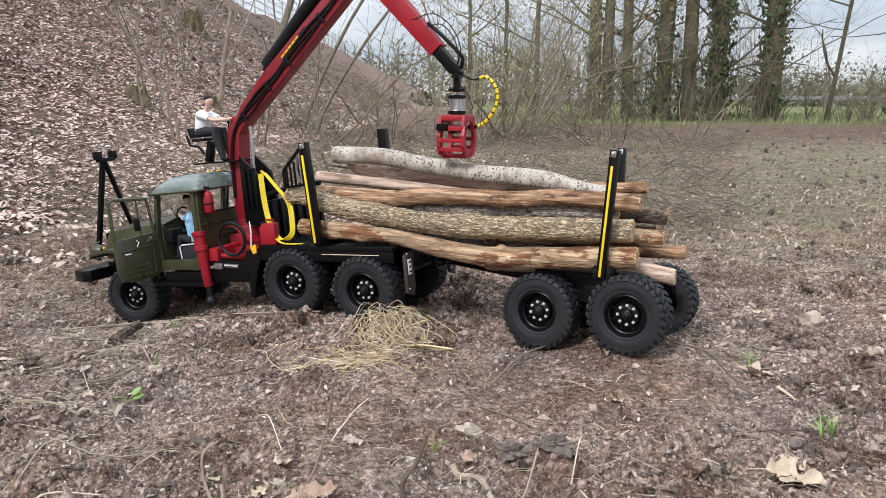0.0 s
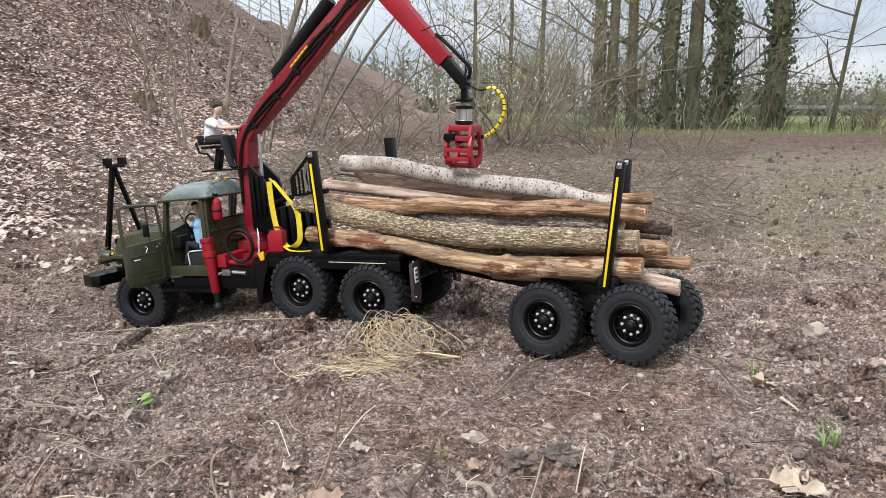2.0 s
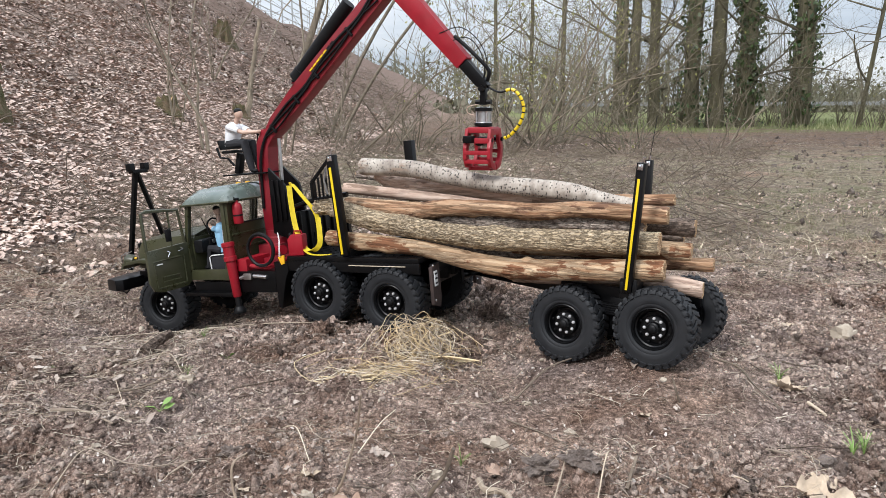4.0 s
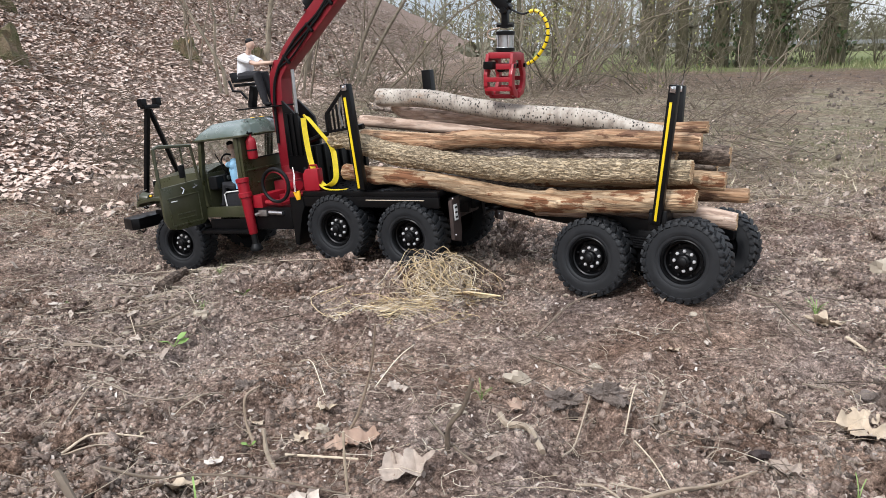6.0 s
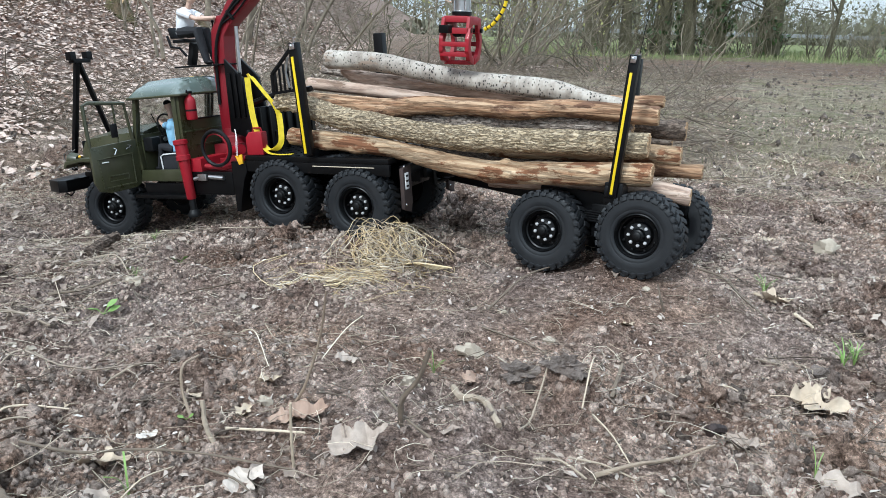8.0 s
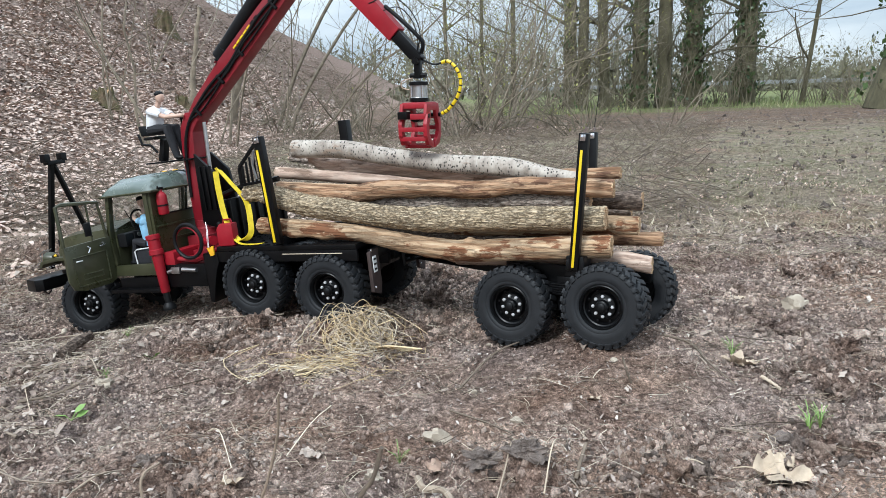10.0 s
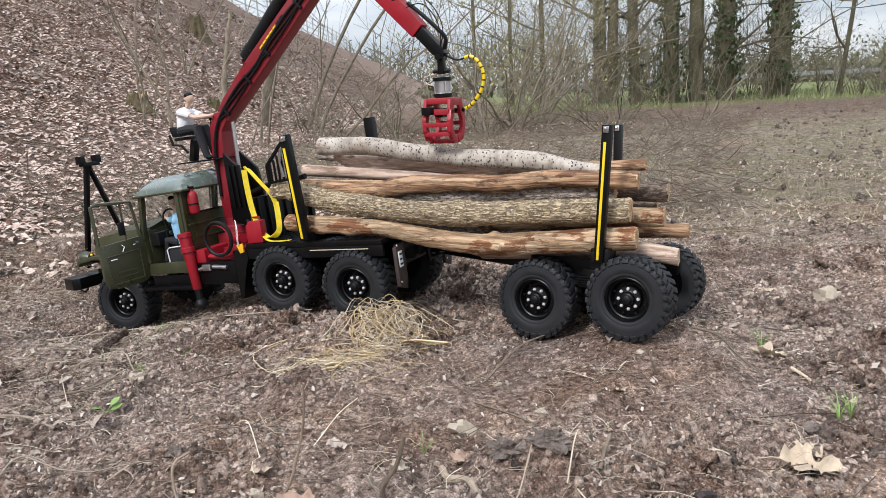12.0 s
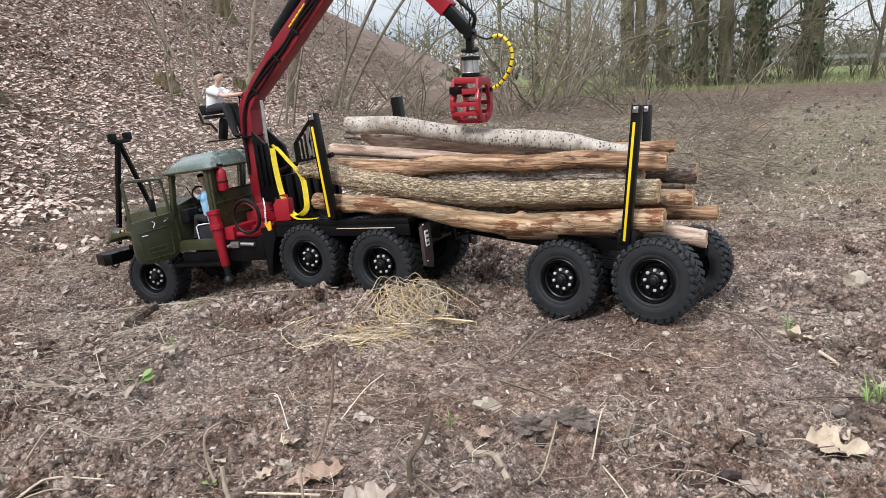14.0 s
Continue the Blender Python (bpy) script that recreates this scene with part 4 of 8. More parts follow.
part("window_post", Shape().tube([(0.036, 0, 0.155), (0.036, 0, 0.226)], 0.0022, 6), OLIVE, door)
for sy in (-1, 1):
    part("panel_rib", Shape().tube([(0.014, 0.0048 * sy, 0.08), (0.084, 0.0048 * sy, 0.078), (0.088, 0.0048 * sy, 0.13), (0.014, 0.0048 * sy, 0.134), (0.014, 0.0048 * sy, 0.08)], 0.0014, 5), OLIVE, door)
    part("panel_rib", Shape().tube([(0.028, 0.0048 * sy, 0.09), (0.07, 0.0048 * sy, 0.089), (0.07, 0.0048 * sy, 0.098), (0.028, 0.0048 * sy, 0.099), (0.028, 0.0048 * sy, 0.09)], 0.001, 5), OLIVE, door)
    part("pull_bar", Shape().box((0.074, 0.0055 * sy, 0.124), (0.014, 0.003, 0.002), 0.0008), WHITE, door)
    part("handle", Shape().tube([(0.052, 0.005 * sy, 0.147), (0.05, 0.011 * sy, 0.144), (0.056, 0.012 * sy, 0.136)], 0.0016, 6), CHROME, door, "chrome handle")
    part("handle", Shape().tube([(0.02, 0.005 * sy, 0.15), (0.018, 0.011 * sy, 0.147), (0.03, 0.012 * sy, 0.144)], 0.0016, 6), CHROME, door, "chrome window winder")
part("mirror", Shape().box((0.05, 0.014, 0.178), (0.014, 0.004, 0.024), 0.0018).tube([(0.036, 0.002, 0.19), (0.05, 0.014, 0.19)], 0.001, 5), MATTE, door)
part("hinge", Shape().tube([(0, 0, 0.08), (0, 0, 0.096)], 0.0028, 8).tube([(0, 0, 0.134), (0, 0, 0.15)], 0.0028, 8), OLIVE, door)
# the other door, shut
sh = Shape().prism([(0.234, 0.1), (0.312, 0.1), (0.312, 0.156), (0.234, 0.156)], "y", -0.101, -0.094, bevel=0.001).tube([(0.31, -0.098, 0.156), (0.296, -0.098, 0.228), (0.23, -0.098, 0.232), (0.232, -0.098, 0.156)], 0.003, 6)
part("door", sh, OLIVE, truck)
# fire extinguisher on the cab's rear corner
ex = part("extinguisher", Shape().lathe([(0.188, 0.002), (0.189, 0.0085), (0.192, 0.0095), (0.222, 0.0095), (0.227, 0.0075), (0.23, 0.0035), (0.234, 0.003)], (0.192, 0.083, 0), "z", 18), RED, truck, "small red fire extinguisher")
part("strap", Shape().lathe([(0.204, 0.0099), (0.207, 0.0099)], (0.192, 0.083, 0), "z", 18), MATTE, ex)
part("valve", Shape().box((0.192, 0.083, 0.2365), (0.006, 0.012, 0.004), 0.001).tube([(0.192, 0.083, 0.232), (0.19, 0.09, 0.238), (0.188, 0.092, 0.241)], 0.0012, 5), MATTE, ex)

# crane pedestal, outriggers
CRANE = Matrix.Translation((-0.009, 0, 0))
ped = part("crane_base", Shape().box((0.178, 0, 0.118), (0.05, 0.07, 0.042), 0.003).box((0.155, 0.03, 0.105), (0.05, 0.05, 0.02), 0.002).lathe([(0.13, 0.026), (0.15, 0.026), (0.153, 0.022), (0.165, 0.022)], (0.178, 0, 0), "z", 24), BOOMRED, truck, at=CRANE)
part("outrigger_beam", Shape().box((0.188, 0, 0.11), (0.024, 0.21, 0.024), 0.002), RED, ped)
part("slew_cylinder", Shape().tube([(0.15, 0.045, 0.128), (0.12, 0.06, 0.132)], 0.009, 12), RED, ped)
part("pipe", Shape().tube([(0.172, 0.098, 0.108), (0.13, 0.1, 0.104), (0.098, 0.1, 0.112), (0.078, 0.098, 0.124)], 0.004, 8), RED, ped)
for s_ in (1, -1):
    leg = part("outrigger_leg", Shape().lathe([(0.05, 0.0072), (0.052, 0.0082), (0.12, 0.0098), (0.121, 0.0126), (0.129, 0.0126), (0.13, 0.0108), (0.148, 0.0108), (0.149, 0.0126), (0.156, 0.0126), (0.157, 0.0095)], (0.2, 0.112 * s_, 0), "z", 20), RED, ped)
    leg.matrix_basis = Matrix.Translation((0.006, 0, 0)) @ Matrix.Translation((0.2, 0, 0.1)) @ Matrix.Rotation(radians(4), 4, "Y") @ Matrix.Translation((-0.2, 0, -0.1))
    part("piston_rod", Shape().tube([(0.2, 0.112 * s_, 0.052), (0.2, 0.112 * s_, 0.03)], 0.006, 10), MATTE, leg)
    part("foot_pad", Shape().lathe([(0.018, 0.011), (0.021, 0.012), (0.025, 0.011), (0.031, 0.007)], (0.2, 0.112 * s_, 0), "z", 16), MATTE, leg)
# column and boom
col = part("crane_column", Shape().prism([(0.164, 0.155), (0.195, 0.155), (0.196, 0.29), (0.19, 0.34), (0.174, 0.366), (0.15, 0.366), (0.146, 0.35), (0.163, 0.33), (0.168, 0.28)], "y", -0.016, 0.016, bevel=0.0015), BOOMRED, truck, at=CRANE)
for s_ in (1, -1):
    part("side_frame", Shape().prism([(0.162, 0.29), (0.166, 0.16), (0.12, 0.145), (0.07, 0.128), (0.066, 0.16), (0.118, 0.2), (0.126, 0.255)], "y", 0.02 * s_, 0.026 * s_, bevel=0.0008), BLACK, col)
for k in range(3):
    part("frame_bar", Shape().box((0.128 + 0.012 * k, 0.028, 0.225), (0.005, 0.004, 0.08), 0.001), BLACK, col)
part("lift_cylinder", Shape().tube([(0.142, 0.01, 0.262), (0.138, 0.01, 0.345)], 0.0034, 12), STEEL, col)
LIFT = Matrix.Translation((0, 0, 0.0165))
A0, A1 = Vector((0.149, 0, 0.352)), Vector((-0.155, 0, 0.5945))
dirb = (A1 - A0).normalized()
nb = Vector((-dirb.z, 0, dirb.x))
if nb.z < 0:
    nb = -nb


def boom_pt(s, o):
    q = A0 + dirb * s + nb * o
    return (q.x, q.z)


LB = (A1 - A0).length
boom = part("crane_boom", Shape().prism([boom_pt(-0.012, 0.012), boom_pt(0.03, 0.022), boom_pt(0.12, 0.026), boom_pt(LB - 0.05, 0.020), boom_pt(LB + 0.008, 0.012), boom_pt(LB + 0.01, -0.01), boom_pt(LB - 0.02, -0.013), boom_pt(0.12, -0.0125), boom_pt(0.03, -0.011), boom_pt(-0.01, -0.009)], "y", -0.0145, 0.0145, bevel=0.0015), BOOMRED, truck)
def b3(s, o, y):
    q = A0 + dirb * s + nb * o
    return (q.x, y, q.z)
part("jib_cylinder", Shape().tube([b3(0.125, 0.036, 0), b3(0.30, 0.043, 0)], 0.0125, 16).tube([b3(0.12, 0.034, 0), b3(0.14, 0.035, 0)], 0.015, 12), MATTE, boom, "black hydraulic cylinder")
part("cylinder_bracket", Shape().box(b3(0.128, 0.03, 0), (0.022, 0.024, 0.022), 0.003), BLACK, boom)
part("pivot_pin", Shape().tube([b3(0.115, 0.03, -0.02), b3(0.115, 0.03, 0.02)], 0.004, 10), CHROME, boom)
rng_ = random.Random(5)
for o, r in ((0.006, 0.0028), (0.0, 0.0022), (-0.004, 0.0018)):
    pts = [(0.181, 0.0185, 0.21), (0.173, 0.02, 0.3), (0.157, 0.019, 0.345)] + [b3(s, o + 0.004 * math.sin(s * 40 + o * 900), 0.0175) for s in (0.03, 0.08, 0.13, 0.18, 0.24, 0.3, 0.35)]
    part("hydraulic_hose", Shape().tube([tuple(p) for p in smooth_line(pts, 40)], r, 6), MATTE, boom)
for s in (0.02, 0.1, 0.165, 0.27):
    part("hose_clamp", Shape().box(b3(s, 0.0, 0.0165), (0.005, 0.006, 0.02), 0.001, Matrix.Rotation(math.atan2(dirb.z, -dirb.x), 4, "Y")), MATTE, boom)
for k, s in enumerate((0.15, 0.161, 0.172, 0.183, 0.194, 0.205, 0.216)):
    a_, b_ = b3(s + 0.01, 0.0135, 0.0152), b3(s + 0.0185, 0.0135, 0.0152)
    part("lettering_bar", Shape().tube([a_, b_], 0.0021, 4), TAPE if k < 5 else MATTE, boom, "plain bar of lettering")
# jib and extension
J0, J1 = Vector((-0.158, 0, 0.572)), Vector((-0.277, 0, 0.422))
dj = (J1 - J0).normalized()
nj = Vector((-dj.z, 0, dj.x))
def j2(s, o):
    q = J0 + dj * s + nj * o
    return (q.x, q.z)
LJ = (J1 - J0).length
jib = part("crane_jib", Shape().prism([j2(-0.015, -0.015), j2(-0.015, 0.015), j2(0.03, 0.0175), j2(LJ, 0.013), j2(LJ, -0.013), j2(0.03, -0.0175)], "y", -0.012, 0.012, bevel=0.0012), RED, truck, at=LIFT)
part("knuckle_pin", Shape().tube([(-0.156, -0.022, 0.575), (-0.156, 0.022, 0.575)], 0.008, 12), BLACK, jib)
ext = part("jib_extension", Shape().prism([j2(LJ - 0.01, -0.0095), j2(LJ - 0.01, 0.0095), j2(LJ + 0.045, 0.0095), j2(LJ + 0.058, 0.003), j2(LJ + 0.058, -0.007), j2(LJ + 0.045, -0.0095)], "y", -0.009, 0.009, bevel=0.001), BLACK, jib)
part("hose_loop", Shape().tube([tuple(p) for p in smooth_line([(-0.266, 0.008, 0.468), (-0.29, 0.008, 0.444), (-0.316, 0.006, 0.414), (-0.322, 0.004, 0.402), (-0.316, 0.0, 0.388)], 24)], 0.0033, 8), MATTE, jib)
part("thin_cable", Shape().tube([tuple(p) for p in smooth_line([(-0.24, 0.012, 0.476), (-0.28, 0.014, 0.48), (-0.31, 0.012, 0.455), (-0.322, 0.01, 0.42), (-0.312, 0.006, 0.39)], 24)], 0.0009, 5), MATTE, jib)
part("thin_cable", Shape().tube([tuple(p) for p in smooth_line([(-0.255, 0.01, 0.46), (-0.29, 0.012, 0.462), (-0.31, 0.01, 0.44), (-0.316, 0.008, 0.41), (-0.31, 0.006, 0.386)], 24)], 0.0009, 5), MATTE, jib)
# link, rotator and grapple hang plumb
plumb = LIFT @ Matrix.Translation((-0.308, 0, 0.376)) @ Matrix.Rotation(radians(-5.5), 4, "Y")
link = part("swing_link", Shape().box((0, 0, -0.012), (0.011, 0.011, 0.03), 0.002).tube([(0, -0.014, 0.0), (0, 0.014, 0)], 0.005, 10).tube([(-0.014, 0, -0.022), (0.014, 0, -0.022)], 0.004, 10), BLACK, truck, at=plumb)
rot = part("rotator", Shape().lathe([(-0.03, 0.007), (-0.032, 0.0145), (-0.037, 0.0145), (-0.038, 0.012), (-0.056, 0.012), (-0.057, 0.0145), (-0.063, 0.0145), (-0.064, 0.008)], (0, 0, 0), "z", 24), STEEL, truck, "black and steel rotator", at=plumb)
for z in (-0.0345, -0.06):
    part("collar", Shape().lathe([(z - 0.003, 0.0148), (z - 0.0025, 0.0156), (z + 0.0025, 0.0156), (z + 0.003, 0.0148)], (0, 0, 0), "z", 24), BLACK, rot)
for k in range(4):
    a = radians(45 + 90 * k)
    part("tie_rod", Shape().tube([(0.0135 * math.cos(a), 0.0135 * math.sin(a), -0.058), (0.0135 * math.cos(a), 0.0135 * math.sin(a), -0.036)], 0.0014, 6), CHROME, rot)
part("cable_loop", Shape().tube([tuple(p) for p in smooth_line([(0.004, 0.013, -0.026), (0.024, 0.01, -0.03), (0.026, 0.008, -0.04), (0.012, 0.012, -0.044)], 14)], 0.0009, 5), PINKBARK, rot)
GR = plumb @ Matrix.Rotation(radians(-86), 4, "Z") @ Matrix.Diagonal((1.08, 1.2, 1.0, 1.0))
body = Shape().box((0, 0, -0.069), (0.05, 0.034, 0.01), 0.002)
for y in (-0.017, 0.017):
    body.prism([(-0.026, -0.066), (0.026, -0.066), (0.031, -0.085), (0.026, -0.093), (0.016, -0.088), (0.012, -0.077), (-0.012, -0.077), (-0.016, -0.088), (-0.026, -0.093), (-0.031, -0.085)], "y", y - 0.0022, y + 0.0022, bevel=0.0006)
grap = part("grapple", body, RED, truck, "red log grapple, jaws closed", at=GR)
for s_ in (1, -1):
    jaw = Shape()
    for y in (-0.0175, 0.0175):
        o_ = [(0.016, -0.08), (0.03, -0.082), (0.0365, -0.098), (0.036, -0.116), (0.027, -0.131), (0.006, -0.137)]
        i_ = [(0.006, -0.128), (0.018, -0.122), (0.0245, -0.112), (0.0245, -0.1), (0.018, -0.09)]
        jaw.prism([(x * s_, z) for x, z in o_ + i_], "y", y - 0.0026 + 0.001 * s_, y + 0.0026 + 0.001 * s_, bevel=0.0005)
    for x, z, h_ in ((0.031, -0.086, 0.009), (0.0345, -0.106, 0.007), (0.0315, -0.121, 0.007), (0.012, -0.134, 0.006)):
        jaw.box((x * s_, 0, z), (0.0045, 0.036, h_), 0.0008)
    part("jaw", jaw, RED, grap)
for x in (-0.026, 0.026):
    part("jaw_pin", Shape().tube([(x, -0.022, -0.085), (x, 0.022, -0.085)], 0.0036, 10), BLACK, grap)
part("grapple_cylinder", Shape().tube([(-0.02, 0, -0.088), (0.02, 0, -0.088)], 0.0075, 12), BLACK, grap)
part("hose_port", Shape().box((-0.036, 0, -0.084), (0.012, 0.014, 0.012), 0.001), BLACK, grap, at=Matrix.Rotation(radians(-17), 4, "Z"))
# spiral-wrapped supply hose, yellow with black turns
hp = smooth_line([(-0.314, 0, 0.379), (-0.338, 0.004, 0.367), (-0.36, 0.004, 0.369), (-0.374, 0.004, 0.355), (-0.378, 0.003, 0.335), (-0.37, 0.002, 0.314), (-0.352, 0, 0.296), (-0.338, -0.002, 0.29)], 60)
part("supply_hose", Shape().tube([tuple(p) for p in hp[:14]], 0.0017, 6), MATTE, truck, at=LIFT)
sleeve = part("hose_sleeve", Shape().tube([tuple(p) for p in hp[13:]], 0.0028, 8), TAPE, truck, "yellow spiral hose sleeve with black marks", at=LIFT)
for k in range(16, 60, 4):
    part("sleeve_mark", Shape().tube([tuple(hp[k]), tuple(hp[k] * 0.2 + hp[k + 1] * 0.8)], 0.0031, 8), MATTE, sleeve)
# crane seat and its floor plate
seat = part("crane_seat", Shape().box((0.268, 0.0, 0.328), (0.03, 0.034, 0.006), 0.0025).box((0.286, 0.0, 0.343), (0.006, 0.034, 0.02), 0.0025, Matrix.Rotation(radians(14), 4, "Y")), MATTE, truck, "black crane operator's seat", at=CRANE)
part("seat_frame", Shape().tube([(0.29, 0.02, 0.338), (0.282, 0.022, 0.318), (0.262, 0.022, 0.315), (0.25, 0.02, 0.3)], 0.0025, 6), BLACK, seat)
part("seat_post", Shape().box((0.256, -0.004, 0.303), (0.012, 0.016, 0.044), 0.003, Matrix.Rotation(radians(-18), 4, "Y")), MATTE, seat)
part("foot_plate", Shape().box((0.22, 0.0, 0.281), (0.11, 0.06, 0.003), 0.001), BLACK, seat)
part("control_lever", Shape().tube([(0.196, 0.012, 0.315), (0.187, 0.012, 0.355)], 0.0014, 5).ball((0.187, 0.012, 0.357), 0.003, seg=8, rings=6), MATTE, seat)
# control hose coil and hanging cable at the crane's foot
ring = [(0.122 + 0.03 * math.cos(a), 0.112, 0.141 + 0.03 * math.sin(a)) for a in [2 * math.pi * k / 36 for k in range(37)]]
part("hose_coil", Shape().tube(ring, 0.0032, 8, cap=False), MATTE, truck, "coiled black hose")
part("coil_inner", Shape().tube([(0.126 + 0.026 * math.cos(a), 0.109, 0.139 + 0.026 * math.sin(a)) for a in [2 * math.pi * k / 30 for k in range(31)]], 0.0014, 6, cap=False), RED, truck)
for k, mt in enumerate((WHITE, RED, WHITE)):
    part("cable", Shape().tube([tuple(p) for p in smooth_line([(0.08, 0.108, 0.172), (0.0745 + 0.0008 * k, 0.113, 0.158), (0.0745 + 0.001 * k, 0.115, 0.144), (0.077 + 0.0008 * k, 0.114, 0.128)], 16)], 0.0008, 5), mt, truck)
part("warning_tag", Shape().prism([(0.07, 0.13), (0.084, 0.127), (0.078, 0.112), (0.07, 0.114)], "y", 0.109, 0.112, bevel=0.0005), AMBER, truck, "small yellow-orange tag")
# black headboard behind the crane
hb = part("headboard", Shape().box((0.062, -0.01, 0.165), (0.006, 0.19, 0.08), 0.001), BLACK, truck)
for k in range(7):
    part("rib", Shape().box((0.057, -0.09 + 0.026 * k, 0.165), (0.005, 0.004, 0.078), 0.001), BLACK, hb)


def stake(parent, base, top, w, d, knob=True, stripe=True, name="stake"):
    b_, t_ = Vector(base), Vector(top)
    ax = t_ - b_
    az_ = ax.normalized()
    ax_ = (Vector((1, 0, 0)) - az_ * az_.x).normalized()
    m = Matrix.Translation(b_) @ Matrix((ax_, az_.cross(ax_), az_)).transposed().to_4x4()
    L_ = ax.length
    s = part(name, Shape().box((0, 0, L_ / 2), (w, d, L_), 0.0012), BLACK, parent, "black stake with yellow stripe" if stripe else "", at=m)
    if stripe:
        part("stripe", Shape().box((stripe * w, d / 2 + 0.0004, L_ * 0.45), (w * 0.27, 0.0011, L_ * 0.86), 0.0002), TAPE, s, "yellow reflective stripe")
    if knob:
        part("knob", Shape().box((0, d / 2 + 0.001, L_ - 0.006), (w * 0.6, 0.003, 0.009), 0.0008).tube([(0, 0, L_), (-0.002, 0, L_ + 0.008)], 0.0022, 8).ball((0.001, d / 2 + 0.002, L_ - 0.005), 0.0025, seg=8, rings=6), CHROME, s)
    return s


bunk = part("truck_bunk", Shape().box((-0.079, 0, 0.13), (0.022, 0.2, 0.012), 0.002, Matrix.Rotation(radians(-12), 4, "Z")), BLACK, truck)
stake(truck, (-0.0675, 0.112, 0.128), (-0.0605, 0.112, 0.305), 0.0165, 0.011, stripe=0.16)
stake(truck, (-0.1, -0.1, 0.126), (-0.1, -0.1, 0.318), 0.018, 0.016, knob=False, stripe=0)
# slatted gusset plate forward of the stake
gp = Shape()
out = [(-0.036, 0.298), (0.007, 0.258), (0.007, 0.228), (-0.05, 0.232)]
for (x0, z0), (x1, z1) in zip(out, out[1:] + out[:1]):
    gp.tube([(x0, 0.086, z0), (x1, 0.086, z1)], 0.0032, 4)
gus = part("gusset", gp, BLACK, truck, "black slatted gusset frame")
for k in range(6):
    x = -0.042 + 0.0085 * k
    part("slat", Shape().box((x, 0.086, 0.262 - 0.0035 * k), (0.0034, 0.003, 0.064 - 0.0065 * k), 0.0006), BLACK, gus)
part("chain", Shape().tube([(-0.03, 0.09, 0.284), (-0.024, 0.09, 0.26), (-0.028, 0.09, 0.236)], 0.002, 6), STEEL, gus)
part("cross_bar", Shape().tube([(-0.05, 0.06, 0.232), (0.035, 0.06, 0.223), (0.1, 0.04, 0.208)], 0.005, 6), BLACK, truck)

# ---- trailer ----
TRAILER = Matrix.Translation((0.265, 1.035, 0.0815)) @ Matrix.Rotation(radians(148), 4, "Z") @ Matrix.Rotation(radians(5.5), 4, "X")
trailer = thing("model_log_trailer", "black two-axle scale model log trailer loaded with logs", "model trailer", TRAILER)
YC = -0.106
for x, z in ((0.0, 0.0), (0.141, -0.015)):
    add_wheel(trailer, (x, -0.023, z), turn=14 if x else 3)
    add_wheel(trailer, (x, 2 * YC + 0.023, z), flip=True, turn=9)
    part("axle", Shape().tube([(x, -0.03, z), (x, 2 * YC + 0.03, z)], 0.008, 10).ball((x, YC, z), 0.017), BLACK, trailer)
for y in (YC - 0.05, YC + 0.05):
    sh = Shape().box((0.07, y, 0.032), (0.2, 0.012, 0.03), 0.002).box((0.07, y, 0.006), (0.03, 0.016, 0.05), 0.003)
    part("bogie_rail", sh, BLACK, trailer)
    sh = Shape()
    for k in range(5):
        sh.box((0.07, y + 0.014, 0.02 - 0.0035 * k), (0.15 - 0.024 * k, 0.011, 0.0028), 0.0004)
    part("leaf_spring", sh, BLACK, trailer)
d_ = Vector((0.44, YC, 0.038)) - Vector((-0.02, YC, 0.012))
part("draw_beam", Shape().box((0.225, YC, 0.028), (0.47, 0.026, 0.02), 0.002, Matrix.Rotation(-math.atan2(0.03, 0.46), 4, "Y")), BLACK, trailer)
part("draw_eye", Shape().lathe([(-0.004, 0.008), (-0.004, 0.014), (0.004, 0.014), (0.004, 0.008), (-0.004, 0.008)], (0.47, YC, 0.046), "z", 16), BLACK, trailer)
part("bunk", Shape().box((0.062, YC, 0.056), (0.026, 0.215, 0.016), 0.002, Matrix.Rotation(radians(12), 4, "Z")).box((0.038, YC, 0.043), (0.06, 0.06, 0.014), 0.002), BLACK, trailer)
part("stake_socket", Shape().box((0.041, -0.012, 0.054), (0.026, 0.02, 0.03), 0.002), BLACK, trailer)
part("stake_socket", Shape().box((0.085, 2 * YC + 0.012, 0.054), (0.026, 0.02, 0.03), 0.002), BLACK, trailer)
stake(trailer, (0.041, -0.002, 0.05), (0.028, 0.014, 0.241), 0.0135, 0.01, stripe=0.06)
stake(trailer, (0.085, 2 * YC + 0.012, 0.05), (0.087, 2 * YC + 0.016, 0.25), 0.0125, 0.011, stripe=0)
part("aerial", Shape().tube([(0.087, 2 * YC + 0.016, 0.25), (0.08, 2 * YC + 0.015, 0.325)], 0.0006, 4), MATTE, trailer)

# ---- logs ----
LOAD = Matrix.Translation((0.236, 1.079, 0.144)) @ Matrix.Rotation(radians(156.5), 4, "Z")


